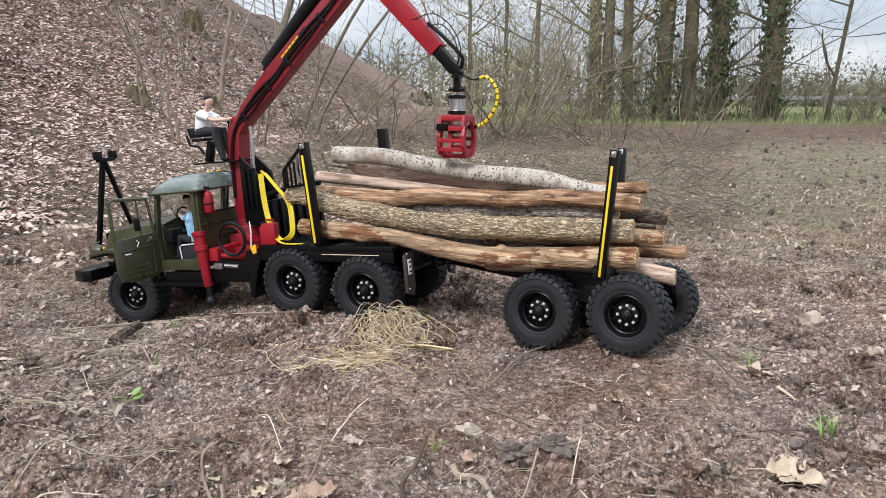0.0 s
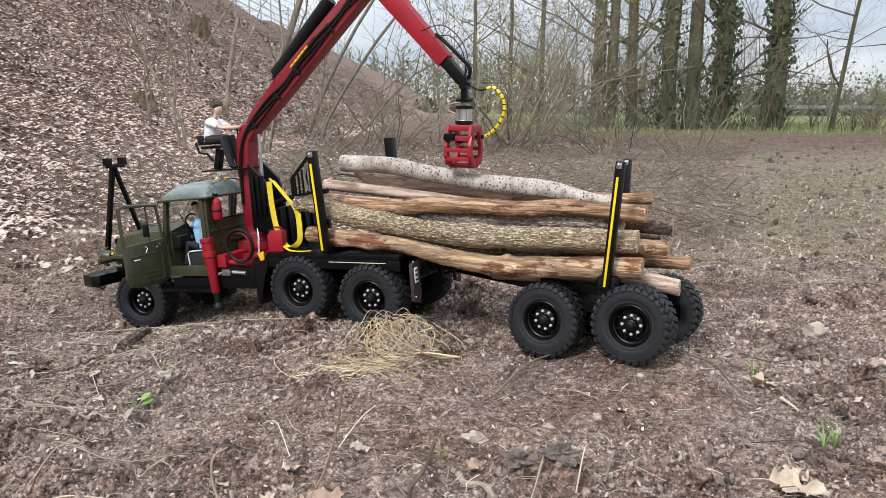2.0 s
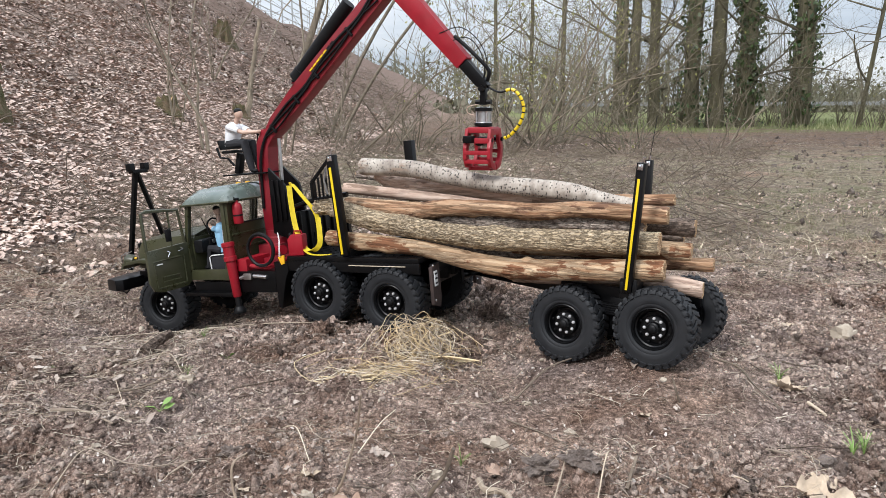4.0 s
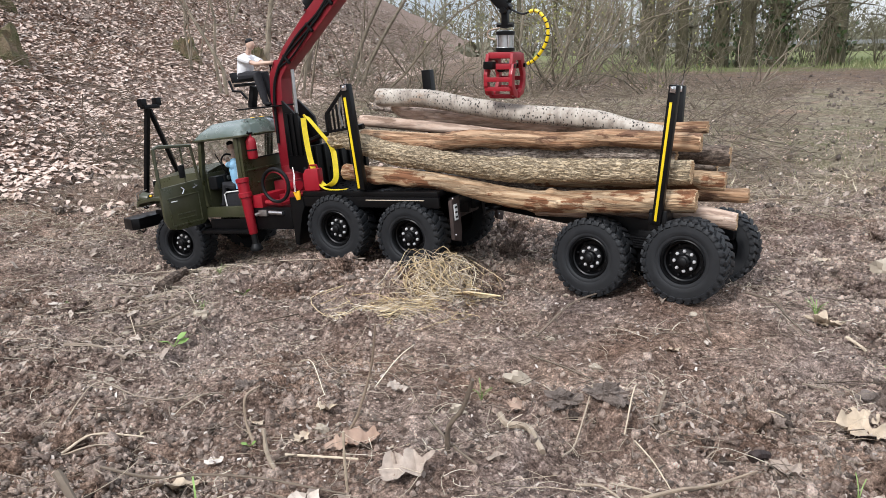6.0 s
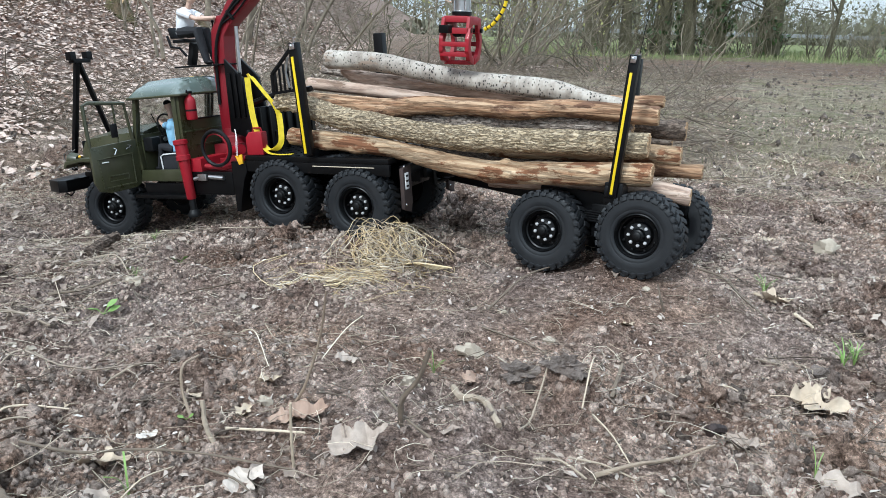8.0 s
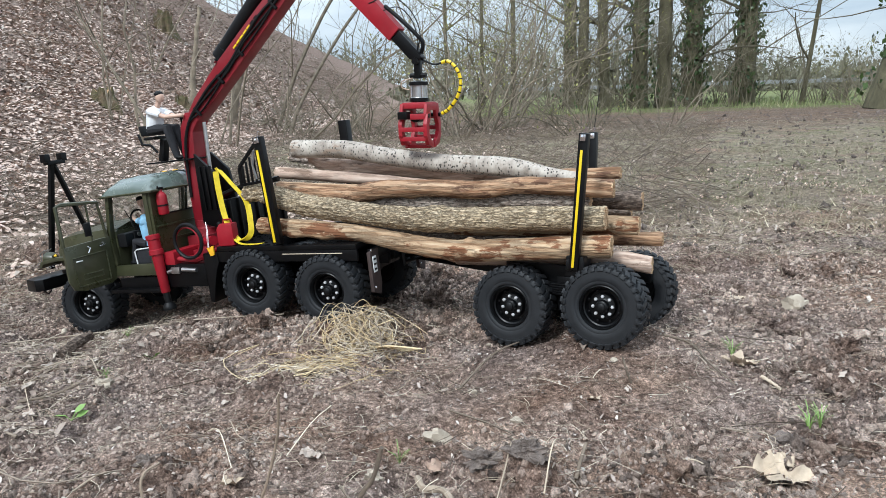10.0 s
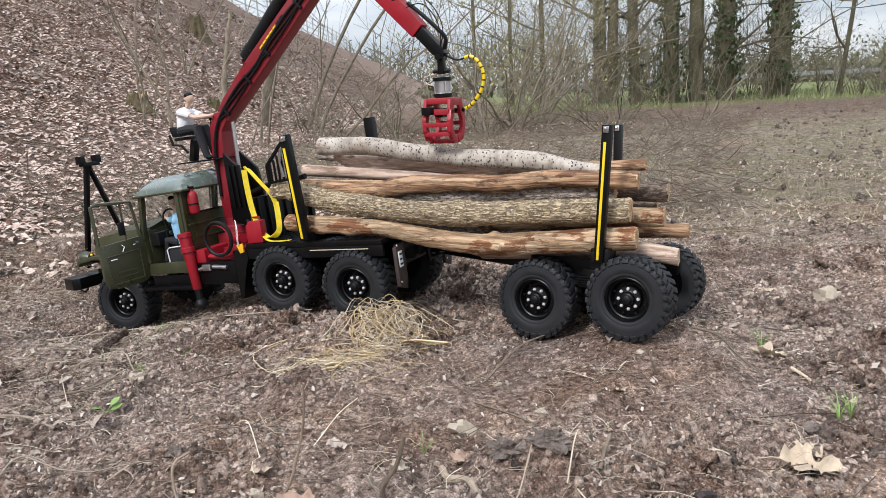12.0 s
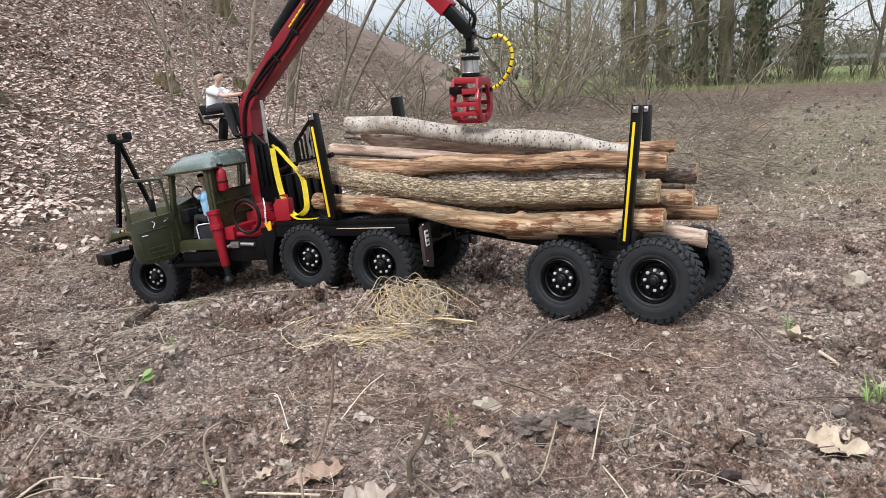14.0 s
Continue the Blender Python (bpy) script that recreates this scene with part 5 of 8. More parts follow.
def log(ctrl, y, mat, label, seed, dy=0.0, knots=3, rough=0.05, broken=False, mat_end=None, ridge=0.0):
    """ctrl: (along, height, radius) from the truck's end to the trailer's end."""
    rng = random.Random(seed)
    ctrl = [(c[0], y + dy * (i / (len(ctrl) - 1) - 0.5), c[1], c[2]) for i, c in enumerate(ctrl)]
    x0, x1 = ctrl[0][0], ctrl[-1][0]
    mid = Vector(((x0 + x1) / 2, y, ctrl[len(ctrl) // 2][2]))
    length = abs(x0 - x1)
    n = max(24, int(length / (0.003 if ridge else 0.006)))
    line = smooth_line(ctrl, n)
    sides = 56 if ridge else 28
    bumps = [(rng.uniform(0.08, 0.92), rng.uniform(0, 6.28), rng.uniform(0.12, 0.32)) for _ in range(knots)]
    verts, ends = [], []
    for i, p in enumerate(line):
        t = i / n
        c, r = Vector(p[:3]) - mid, p[3]
        for k in range(sides):
            a = 2 * math.pi * k / sides
            q = Vector((c.x * 12, math.cos(a) * 1.4 + seed * 3.1, math.sin(a) * 1.4))
            f = 1 + rough * 2.0 * noise.noise(q) + rough * noise.noise(q * 4)
            if ridge:  # cracked plates of bark
                w_ = Vector((c.x * 70, math.cos(a) * r * 240, math.sin(a) * r * 240 + seed))
                f += ridge * (0.5 - 2.2 * abs(noise.noise(w_))) + ridge * 0.5 * noise.noise(w_ * 2.3)
            for bt, ba, bh in bumps:
                da = (a - ba + math.pi) % (2 * math.pi) - math.pi
                f += bh * math.exp(-(((t - bt) * length / 0.012) ** 2) - (da / 0.5) ** 2)
            end = min(i, n - i)
            f *= 1 - (0.06 if end == 0 else 0)
            dx = rng.uniform(-0.002, 0.002) if end == 0 else 0
            verts.append(c + Vector((dx, math.cos(a) * r * f, math.sin(a) * r * f)))
    faces = [(i * sides + k, i * sides + (k + 1) % sides, (i + 1) * sides + (k + 1) % sides, (i + 1) * sides + k) for i in range(n) for k in range(sides)]
    sh_ = Shape().add(verts, faces)
    ob = thing("log", label, "log", LOAD @ Matrix.Translation(mid), sh_, mat, group="logs on the trailer")
    for i0, sg in ((0, 1), (n, -1)):
        ring_ = verts[i0 * sides:(i0 + 1) * sides]
        c = sum(ring_, Vector()) / sides
        e = Shape()
        loc = [v - c for v in ring_]
        rad = [(f, 0.0012 * sg) for f in (0.98, 0.7, 0.4)]
        vs = list(loc)
        for f, o in rad:
            vs += [Vector((v.x * 0.4 + o * (1.2 - f) + rng.uniform(-1, 1) * 0.0006 * f, v.y * f, v.z * f)) for v in loc]
        vs.append(Vector((0.0015 * sg, 0, 0)))
        fs = [(g * sides + k, g * sides + (k + 1) % sides, (g + 1) * sides + (k + 1) % sides, (g + 1) * sides + k) for g in range(3) for k in range(sides)]
        fs += [(3 * sides + k, 3 * sides + (k + 1) % sides, 4 * sides) for k in range(sides)]
        e.add(vs, fs)
        part("cut_end", e, mat_end or CUT, ob, "pale sawn end", at=Matrix.Translation(c))
    return ob


log([(0.543, 0.025, 0.0142), (0.449, 0.023, 0.0146), (0.351, 0.019, 0.014), (0.28, 0.009, 0.0148), (0.211, 0.001, 0.0162), (0.146, 0.001, 0.0168), (0.04, 0.01, 0.017), (-0.052, 0.017, 0.0165)], -0.012, PEELED, "crooked peeled pale log with brown bark scraps, lowest", 1, knots=7, ridge=0.035)
log([(0.573, 0.077, 0.0149), (0.542, 0.082, 0.0157), (0.508, 0.073, 0.0184), (0.451, 0.061, 0.0178), (0.343, 0.05, 0.0178), (0.232, 0.045, 0.0188), (0.129, 0.05, 0.0178), (0.043, 0.053, 0.0174), (-0.042, 0.056, 0.0174)], -0.020, OLIVEBARK, "thick log with ridged olive-brown bark", 2, knots=5, rough=0.06, ridge=0.1)
log([(0.529, 0.081, 0.0149), (0.459, 0.077, 0.0164), (0.38, 0.076, 0.0169), (0.326, 0.086, 0.0156), (0.245, 0.09, 0.0134), (0.159, 0.088, 0.0139), (0.086, 0.097, 0.0128), (-0.047, 0.094, 0.0141)], -0.055, ORANGE, "peeled orange-brown log with knots", 3, knots=7, ridge=0.04)
log([(0.393, 0.059, 0.0124), (0.254, 0.064, 0.0118), (0.11, 0.072, 0.0113), (-0.011, 0.075, 0.0119)], -0.070, GREYBARK, "thin grey-barked log inside the stack", 4, rough=0.06, ridge=0.09)
log([(0.563, 0.106, 0.0105), (0.439, 0.1, 0.01), (0.326, 0.094, 0.0086), (0.172, 0.082, 0.0083)], -0.1, PINKBARK, "thin smooth pinkish log", 5, rough=0.03)
log([(0.508, 0.13, 0.0105), (0.467, 0.116, 0.0142), (0.374, 0.113, 0.0138), (0.287, 0.109, 0.0142), (0.204, 0.101, 0.013), (0.035, 0.09, 0.0105)], -0.128, PINKBARK, "crooked grey-pink log under the birch log", 6, knots=5, ridge=0.06)
log([(0.52, 0.149, 0.0162), (0.421, 0.148, 0.0156), (0.344, 0.137, 0.0151), (0.26, 0.127, 0.0147), (0.181, 0.123, 0.0153), (0.116, 0.119, 0.015), (0.062, 0.109, 0.0122), (0.006, 0.101, 0.0104)], -0.095, BIRCH, "white birch log with black marks on top", 7, knots=2, rough=0.03, mat_end=GREYBARK)
log([(0.214, 0.056, 0.0128), (0.045, 0.068, 0.014), (-0.023, 0.071, 0.0139), (-0.083, 0.071, 0.0146)], -0.10, DARKBARK, "dark-barked log with a sawn end", 8)
log([(0.204, 0.022, 0.0144), (0.055, 0.032, 0.0147), (-0.029, 0.037, 0.0144), (-0.082, 0.038, 0.0143)], -0.070, PEELED, "pale log with a wide sawn end", 9)
log([(0.127, -0.01, 0.0111), (-0.011, 0.003, 0.0108), (-0.111, 0.008, 0.0115)], -0.13, ORANGE, "short reddish log at the bottom of the stack", 10)
log([(0.138, 0.101, 0.0085), (0.026, 0.101, 0.0102), (-0.04, 0.105, 0.0101)], -0.17, ORANGE, "thin tan log at the far side of the stack", 11)
log([(0.207, -0.025, 0.0136), (0.065, -0.017, 0.014), (-0.046, -0.015, 0.0137), (-0.102, -0.022, 0.0137)], -0.075, PINKBARK, "short pale-barked log with splintered end", 12)
log([(0.575, 0.127, 0.0075), (0.5, 0.121, 0.0082), (0.38, 0.112, 0.008)], -0.165, GREYBARK, "thin grey log at the far side of the stack", 16)
log([(0.5, 0.014, 0.0126), (0.4, 0.01, 0.0127), (0.28, 0.007, 0.0125), (0.14, 0.004, 0.0125), (-0.02, 0.006, 0.012)], -0.066, DARKBARK, "dark log at the bottom of the stack", 13)
log([(0.5, 0.05, 0.016), (0.331, 0.035, 0.016), (0.124, 0.03, 0.015), (-0.02, 0.03, 0.015)], -0.11, DARKBARK, "dark log in the middle of the stack", 14)
log([(0.45, 0.06, 0.016), (0.3, 0.055, 0.015), (0.124, 0.055, 0.015), (-0.06, 0.05, 0.013)], -0.155, GREYBARK, "grey log at the far side of the stack", 15)

# ---- loose things on the truck ----
can = thing("jerry_can", "small red jerry can standing on the deck", "jerry can", TRUCK @ Matrix.Translation((0.05, 0.092, 0.127)) @ Matrix.Rotation(radians(6), 4, "Z"))
part("can_body", Shape().prism([(-0.016, 0), (0.016, 0), (0.016, 0.03), (0.009, 0.039), (-0.016, 0.039)], "y", -0.009, 0.009, bevel=0.002), RED, can)
part("can_handle", Shape().tube([(-0.012, 0, 0.038), (-0.01, 0, 0.045), (0.004, 0, 0.045), (0.006, 0, 0.038)], 0.0016, 6), RED, can)
part("can_cap", Shape().tube([(0.012, 0, 0.035), (0.0155, 0, 0.041)], 0.0034, 10), MATTE, can)


def ribbon(pts, width, thick=0.0012, side=(1, 0, 0)):
    """A flat band along a line, its width along one direction."""
    pts = [Vector(p) for p in pts]
    vs, fs = [], []
    for i, p in enumerate(pts):
        d = (pts[min(i + 1, len(pts) - 1)] - pts[max(i - 1, 0)]).normalized()
        s = Vector(side)
        s = (s - d * s.dot(d)).normalized()
        n_ = d.cross(s)
        for a, b in ((-1, -1), (1, -1), (1, 1), (-1, 1)):
            vs.append(p + s * width / 2 * a + n_ * thick / 2 * b)
    for i in range(len(pts) - 1):
        for k in range(4):
            fs.append((4 * i + k, 4 * i + (k + 1) % 4, 4 * i + 4 + (k + 1) % 4, 4 * i + 4 + k))
    fs += [(3, 2, 1, 0), tuple(range(len(vs) - 4, len(vs)))]
    return Shape().add(vs, fs)


strap = thing("tie_down_strap", "yellow webbing strap hanging in a loop over the deck", "strap", TRUCK)
part("strap_loop", ribbon([tuple(p) for p in smooth_line([(0.055, 0.09, 0.256), (0.055, 0.09, 0.22), (0.051, 0.09, 0.177), (0.039, 0.09, 0.143), (0.02, 0.09, 0.134), (0.003, 0.089, 0.145), (0.001, 0.087, 0.169), (0.005, 0.082, 0.194)], 36)], 0.0095, side=(0.8, 0.5, 0.2)), YELLOW, strap)
part("strap_loop", ribbon([tuple(p) for p in smooth_line([(0.055, 0.088, 0.257), (0.05, 0.086, 0.257), (0.031, 0.085, 0.234), (0.01, 0.083, 0.206), (0.003, 0.083, 0.183)], 24)], 0.0085, side=(0.5, 0.6, 0.5)), YELLOW, strap)
part("strap_tail", ribbon([tuple(p) for p in smooth_line([(0.04, 0.094, 0.142), (0.022, 0.098, 0.13), (-0.003, 0.1, 0.1275), (-0.028, 0.101, 0.1285)], 20)], 0.006, side=(0, 1, 0)), YELLOW, strap)


def doll(name, label, m, shirt, hip, chest, head, knees, feet, grip, spread_):
    """Seated toy figure as one plain mesh."""
    s = Shape()
    V = Vector
    hip, chest, head, knees, feet, grip = map(V, (hip, chest, head, knees, feet, grip))
    y = V((0, 1, 0))
    s.tube([hip - V((0, 0, 0.004)), hip.lerp(chest, 0.4), chest, chest.lerp(head, 0.35)], [0.0125, 0.0135, 0.0145, 0.007], 12, 0)
    s.ball(chest, (0.012, 0.0165, 0.013), 0)
    s.tube([chest.lerp(head, 0.3), head], 0.0042, 8, 2)
    s.ball(head, (0.0078, 0.0068, 0.0095), 2)
    s.ball(head + V((0.0012, 0, 0.0055)), (0.0076, 0.0071, 0.0056), 3)
    for g in (1, -1):
        h0, k0, f0 = hip + y * 0.007 * g, knees + y * spread_ * g, feet + y * spread_ * g
        s.tube([h0, h0.lerp(k0, 0.5), k0, k0.lerp(f0, 0.5), f0], [0.0092, 0.0088, 0.0078, 0.0068, 0.0054], 10, 1)
        s.ball(f0 + (k0 - h0).normalized() * 0.004 - V((0, 0, 0.001)), (0.0085, 0.0042, 0.004), 3)
        sh0 = chest + y * 0.0145 * g + V((0, 0, 0.004))
        el0 = sh0.lerp(grip + y * 0.006 * g, 0.5) - V((0, 0, 0.006))
        s.tube([sh0, sh0.lerp(el0, 0.7)], [0.006, 0.0055], 10, 0)
        s.tube([sh0.lerp(el0, 0.6), el0, grip + y * 0.006 * g], [0.0042, 0.0038, 0.003], 8, 2)
        s.ball(grip + y * 0.006 * g, 0.0036, 2, 8, 6)
    return thing(name, label, "doll", m, s, [shirt, CLOTH_D, SKIN, MATTE])


doll("crane_operator_doll", "toy figure in white shirt seated on crane seat", TRUCK @ CRANE @ Matrix.Translation((0.258, 0.01, 0.335)) @ Matrix.Diagonal((1.08, 1.25, 1.08, 1)) @ Matrix.Translation((-0.258, -0.006, -0.335)), CLOTH_W, (0.258, 0.006, 0.342), (0.248, 0.006, 0.37), (0.233, 0.006, 0.396), (0.219, 0.006, 0.342), (0.207, 0.006, 0.291), (0.184, 0.008, 0.36), 0.009)
doll("driver_doll", "toy figure in light blue shirt at the wheel", TRUCK, CLOTH_B, (0.257, 0.062, 0.135), (0.259, 0.062, 0.176), (0.268, 0.058, 0.213), (0.285, 0.06, 0.14), (0.296, 0.06, 0.1), (0.291, 0.056, 0.188), 0.011)


# ---- trees and shrubs ----
def grow(shape, p, d, length, r, rng, depth, sides, wander=0.25, up=0.1, kids=(2, 4), tips=None, shrink=0.62, droop=0.0):
    """A tapered limb with side limbs; tips collects the ends."""
    n = 5 if depth else 3
    pts, rad = [p], [r]
    q, dd = p.copy(), d.copy()
    for i in range(n):
        dd = (dd + Vector((rng.uniform(-1, 1), rng.uniform(-1, 1), rng.uniform(-1, 1))) * wander * 0.5 + Vector((0, 0, up - droop))).normalized()
        q = q + dd * (length / n)
        pts.append(q.copy())
        rad.append(max(r * (1 - 0.62 * (i + 1) / n), 0.0012 if sides < 5 else 0.003))
    shape.tube(pts, rad, sides, cap=False)
    if tips is not None:
        tips.append(pts[-1])
        tips.append(pts[-2])
    if depth > 0:
        for _ in range(rng.randint(*kids)):
            i = rng.randint(1, n)
            side = Vector((rng.uniform(-1, 1), rng.uniform(-1, 1), rng.uniform(-0.3, 0.8))).normalized()
            nd = (dd * 0.55 + side * 0.75).normalized()
            grow(shape, pts[i], nd, length * rng.uniform(0.45, 0.8) * (shrink + 0.3), rad[i] * rng.uniform(0.45, 0.7), rng, depth - 1, max(3, sides - 1), wander, up, kids, tips, shrink, droop)


LEAF_V = [(-0.5, 0, 0.05), (-0.12, 0.33, 0.12), (0.24, 0.27, 0.08), (0.5, -0.04, 0.0), (0.0, -0.33, 0.13)]
LEAF_F = [(0, 4, 1), (1, 4, 2), (2, 4, 3)]


def leaf_cloud(shape, rng, centre, spread_, count, size, stretch=(1, 1, 1)):
    for _ in range(count):
        c = Vector(centre) + Vector((rng.gauss(0, spread_ * stretch[0]), rng.gauss(0, spread_ * stretch[1]), rng.gauss(0, spread_ * stretch[2])))
        m = Euler((rng.uniform(0, 6.3), rng.uniform(0, 6.3), rng.uniform(0, 6.3))).to_matrix()
        s = size * rng.uniform(0.6, 1.4)
        q = [(-0.5, 0, 0), (0, 0.32, 0.05), (0.5, 0, 0), (0, -0.32, 0.05)]
        shape.add([m @ Vector(v) * s + c for v in q], [(0, 1, 2, 3)])


def gz(x, y):
    return float(height(np.array([x]), np.array([y]))[0])


def tall_tree(x, y, r, tall, seed, ivy=0, lean=(0, 0), label="tall bare tree with rough brown bark", fork=None, leafy=0, branchy=34):
    rng = random.Random(seed)
    z = gz(x, y)
    ob = thing("tree", label, "tree", Matrix.Translation((x, y, z - 0.05)), group="row of bare trees")
    tr = Shape()
    n = 14
    pts, rad = [], []
    q = Vector((0, 0, 0))
    for i in range(n + 1):
        t = i / n
        pts.append(Vector((lean[0] * t * tall + rng.uniform(-1, 1) * 0.08 * r * 8 * t, lean[1] * t * tall + rng.uniform(-1, 1) * 0.08 * r * 8 * t, t * tall)))
        rad.append(0.78 * r * (1 - 0.5 * t) * (1 + 0.35 * math.exp(-t * 30)))
    tr.tube(pts, rad, 12, wob=0.07, rng=rng)
    if fork:
        a = pts[3].lerp(pts[4], 0.3)
        f2 = [a, a + Vector((fork * 0.35, 0.1, 0.7)), a + Vector((fork * 0.6, 0.15, 2.0)), a + Vector((fork * 0.75, 0.2, 4.2)), a + Vector((fork, 0.2, 7.0))]
        tr.tube(f2, [r * 0.6, r * 0.62, r * 0.58, r * 0.5, r * 0.35], 10, wob=0.06, rng=rng)
    part("trunk", tr, TRUNK, ob)
    cr, tips = Shape(), []
    for _ in range(branchy):
        i = rng.randint(1, n - 3)
        a = rng.uniform(0, 6.28)
        d = Vector((math.cos(a), math.sin(a), rng.uniform(0.1, 0.7))).normalized()
        grow(cr, pts[i], d, rng.uniform(0.9, 2.6), rng.uniform(0.01, 0.028), rng, 3, 5, 0.45, 0.05, (2, 4), tips)
    part("crown", cr, BRANCH, ob)
    if leafy:
        lf = Shape()
        for t_ in rng.sample(tips, min(len(tips), leafy)):
            leaf_cloud(lf, rng, t_, 0.12, 5, 0.05)
        tagged(part("bud_haze", lf, BUD, ob), "sparse yellow-green spring buds", kind="stuff")
    if ivy:
        lf = Shape()
        for k in range(ivy):
            t = rng.random() ** 0.75
            i = min(int(t * n), n - 1)
            c = pts[i].lerp(pts[i + 1], t * n - i)
            a = rng.uniform(0, 6.28)
            rr = rad[i] * rng.uniform(0.95, 1.6 + 0.5 * noise.noise(Vector((t * 9, a, seed))))
            leaf_cloud(lf, rng, c + Vector((math.cos(a) * rr, math.sin(a) * rr, 0)), 0.05, 5, 0.085)
        part("ivy", lf, IVY, ob, "dark green climbing ivy")
    return ob


tall_tree(2.82, 14.0, 0.155, 11, 101, ivy=200, label="tall bare tree with some ivy", leafy=80)
tall_tree(3.05, 14.0, 0.125, 11, 102, lean=(0.012, 0), leafy=60)
tall_tree(3.48, 14.0, 0.125, 11, 103, lean=(-0.03, 0), label="slim bare tree leaning slightly sideways", leafy=50)
tall_tree(4.12, 14.0, 0.185, 12, 104, fork=-1.0, ivy=1000, lean=(0.012, 0), label="forked bare tree with thick brown trunk")
tall_tree(4.6, 14.0, 0.165, 12, 105, label="straight bare tree with grey-brown trunk", branchy=20)
tall_tree(5.13, 14.0, 0.2, 12, 106, ivy=2300, label="tree trunk wrapped in dark green ivy")
tall_tree(6.12, 14.0, 0.225, 12, 107, ivy=1500, lean=(0.014, 0), label="thick bare tree with ivy on its upper trunk")
tall_tree(7.35, 14.2, 0.055, 6, 108, lean=(0.12, 0), label="thin dark young tree leaning over", branchy=10)
tall_tree(6.52, 10.2, 0.33, 10, 109, ivy=800, lean=(0.2, 0), label="leaning thick trunk with moss and ivy", branchy=5)
tall_tree(2.2, 17.5, 0.08, 8, 111, label="thin bare tree behind the bushes", leafy=80, branchy=16)
tall_tree(1.55, 18.5, 0.07, 7, 112, label="thin bare tree behind the bushes", leafy=80, branchy=16)
tall_tree(0.7, 19.5, 0.07, 7, 114, label="thin bare tree behind the bushes", leafy=80, branchy=16)


def shrub(x, y, stems, tall, seed, r=0.012, spread_=0.5, label="bare many-stemmed shrub with thin brown twigs", lean=(0, 0), depth=2, mat=None, buds=0, kids=(2, 4), droop=0.0):
    rng = random.Random(seed)
    ob = thing("shrub", label, "shrub", Matrix.Translation((x, y, gz(x, y) - 0.02)), group="bare shrubs")
    tips = []
    for k in range(stems):
        s = Shape()
        a = rng.uniform(0, 6.28)
        o = rng.uniform(0, 1)
        base = Vector((math.cos(a) * 0.12 * o, math.sin(a) * 0.12 * o, 0))
        d = Vector((math.cos(a) * spread_ * o + lean[0], math.sin(a) * spread_ * o + lean[1], 1)).normalized()
        grow(s, base, d, tall * rng.uniform(0.6, 1.05), r * rng.uniform(0.45, 1.2), rng, depth, 5, 0.6, 0.05, kids, tips, droop=droop)
        part("stem", s, mat or SHRUB, ob)
    if buds:
        lf = Shape()
        for t_ in rng.sample(tips, min(buds, len(tips))):
            leaf_cloud(lf, rng, t_, 0.08, 4, 0.026)
        tagged(part("bud_haze", lf, BUD, ob), "sparse yellow-green spring buds", kind="stuff")
    return ob


# shrubs along the foot of the bank and before the far field
for k, (x, y, st, tall, r_, sp, ln) in enumerate([
        (-1.95, 4.9, 3, 1.7, 0.010, 0.12, (0.03, 0)), (-1.62, 4.6, 2, 1.5, 0.013, 0.12, (0.08, 0)), (-1.4, 5.5, 3, 2.2, 0.012, 0.3, (0.3, 0)),
        (-1.0, 5.8, 3, 2.2, 0.010, 0.35, (0.5, 0)), (-0.7, 6.6, 3, 2.2, 0.008, 0.4, (0.6, 0)), (-0.2, 7.4, 3, 2.2, 0.009, 0.5, (0.5, 0)),
        (0.4, 6.4, 6, 2.0, 0.008, 0.8, (0.35, 0)), (0.65, 7.2, 7, 2.3, 0.009, 0.8, (0.35, 0)), (0.95, 8.0, 7, 2.5, 0.010, 0.85, (0.3, 0)), (1.25, 8.8, 6, 1.8, 0.008, 1.0, (0.2, 0)),
        (-0.8, 9.0, 3, 1.7, 0.010, 0.7, (0.2, 0)), (0.3, 10.0, 4, 2.0, 0.010, 0.7, (0.2, 0)), (1.3, 10.5, 8, 2.2, 0.012, 0.9, (0.2, 0)), (1.9, 11.5, 8, 1.8, 0.010, 1.0, (0.1, 0)),
        (-2.6, 7.5, 3, 1.8, 0.010, 0.4, (0.15, 0)), (-1.7, 9.5, 4, 2.3, 0.011, 0.7, (0.2, 0))]):
    shrub(x, y, st, tall, 300 + k, r_, sp, lean=ln, buds=(110 if 5 < k < 10 or k in (12, 13) else 0), depth=(3 if 5 < k < 10 else 2), kids=((2, 3) if k < 6 else (2, 4)), droop=0.05)
# budding bushes behind the strip of grass
for k, (x, y) in enumerate(((1.7, 17.6), (2.15, 18.4), (2.6, 19.0))):
    shrub(x, y, 12, 2.0, 560 + k, 0.009, 0.6, label="round bush with yellow-green spring buds", mat=BRANCH, depth=3, kids=(2, 3), buds=420)
# low brambles below the shrubs
for k in range(15):
    rng_k = random.Random(760 + k)
    shrub(-1.7 + 0.27 * k + rng_k.uniform(-0.1, 0.1), 6.0 + rng_k.uniform(0, 2.2), 12, 0.55 + 0.3 * rng_k.random(), 520 + k, 0.006, 1.5, label="low arching brambles below the bare shrubs", mat=(BRANCH if k % 2 else SHRUB), depth=2, kids=(2, 3), droop=0.12)
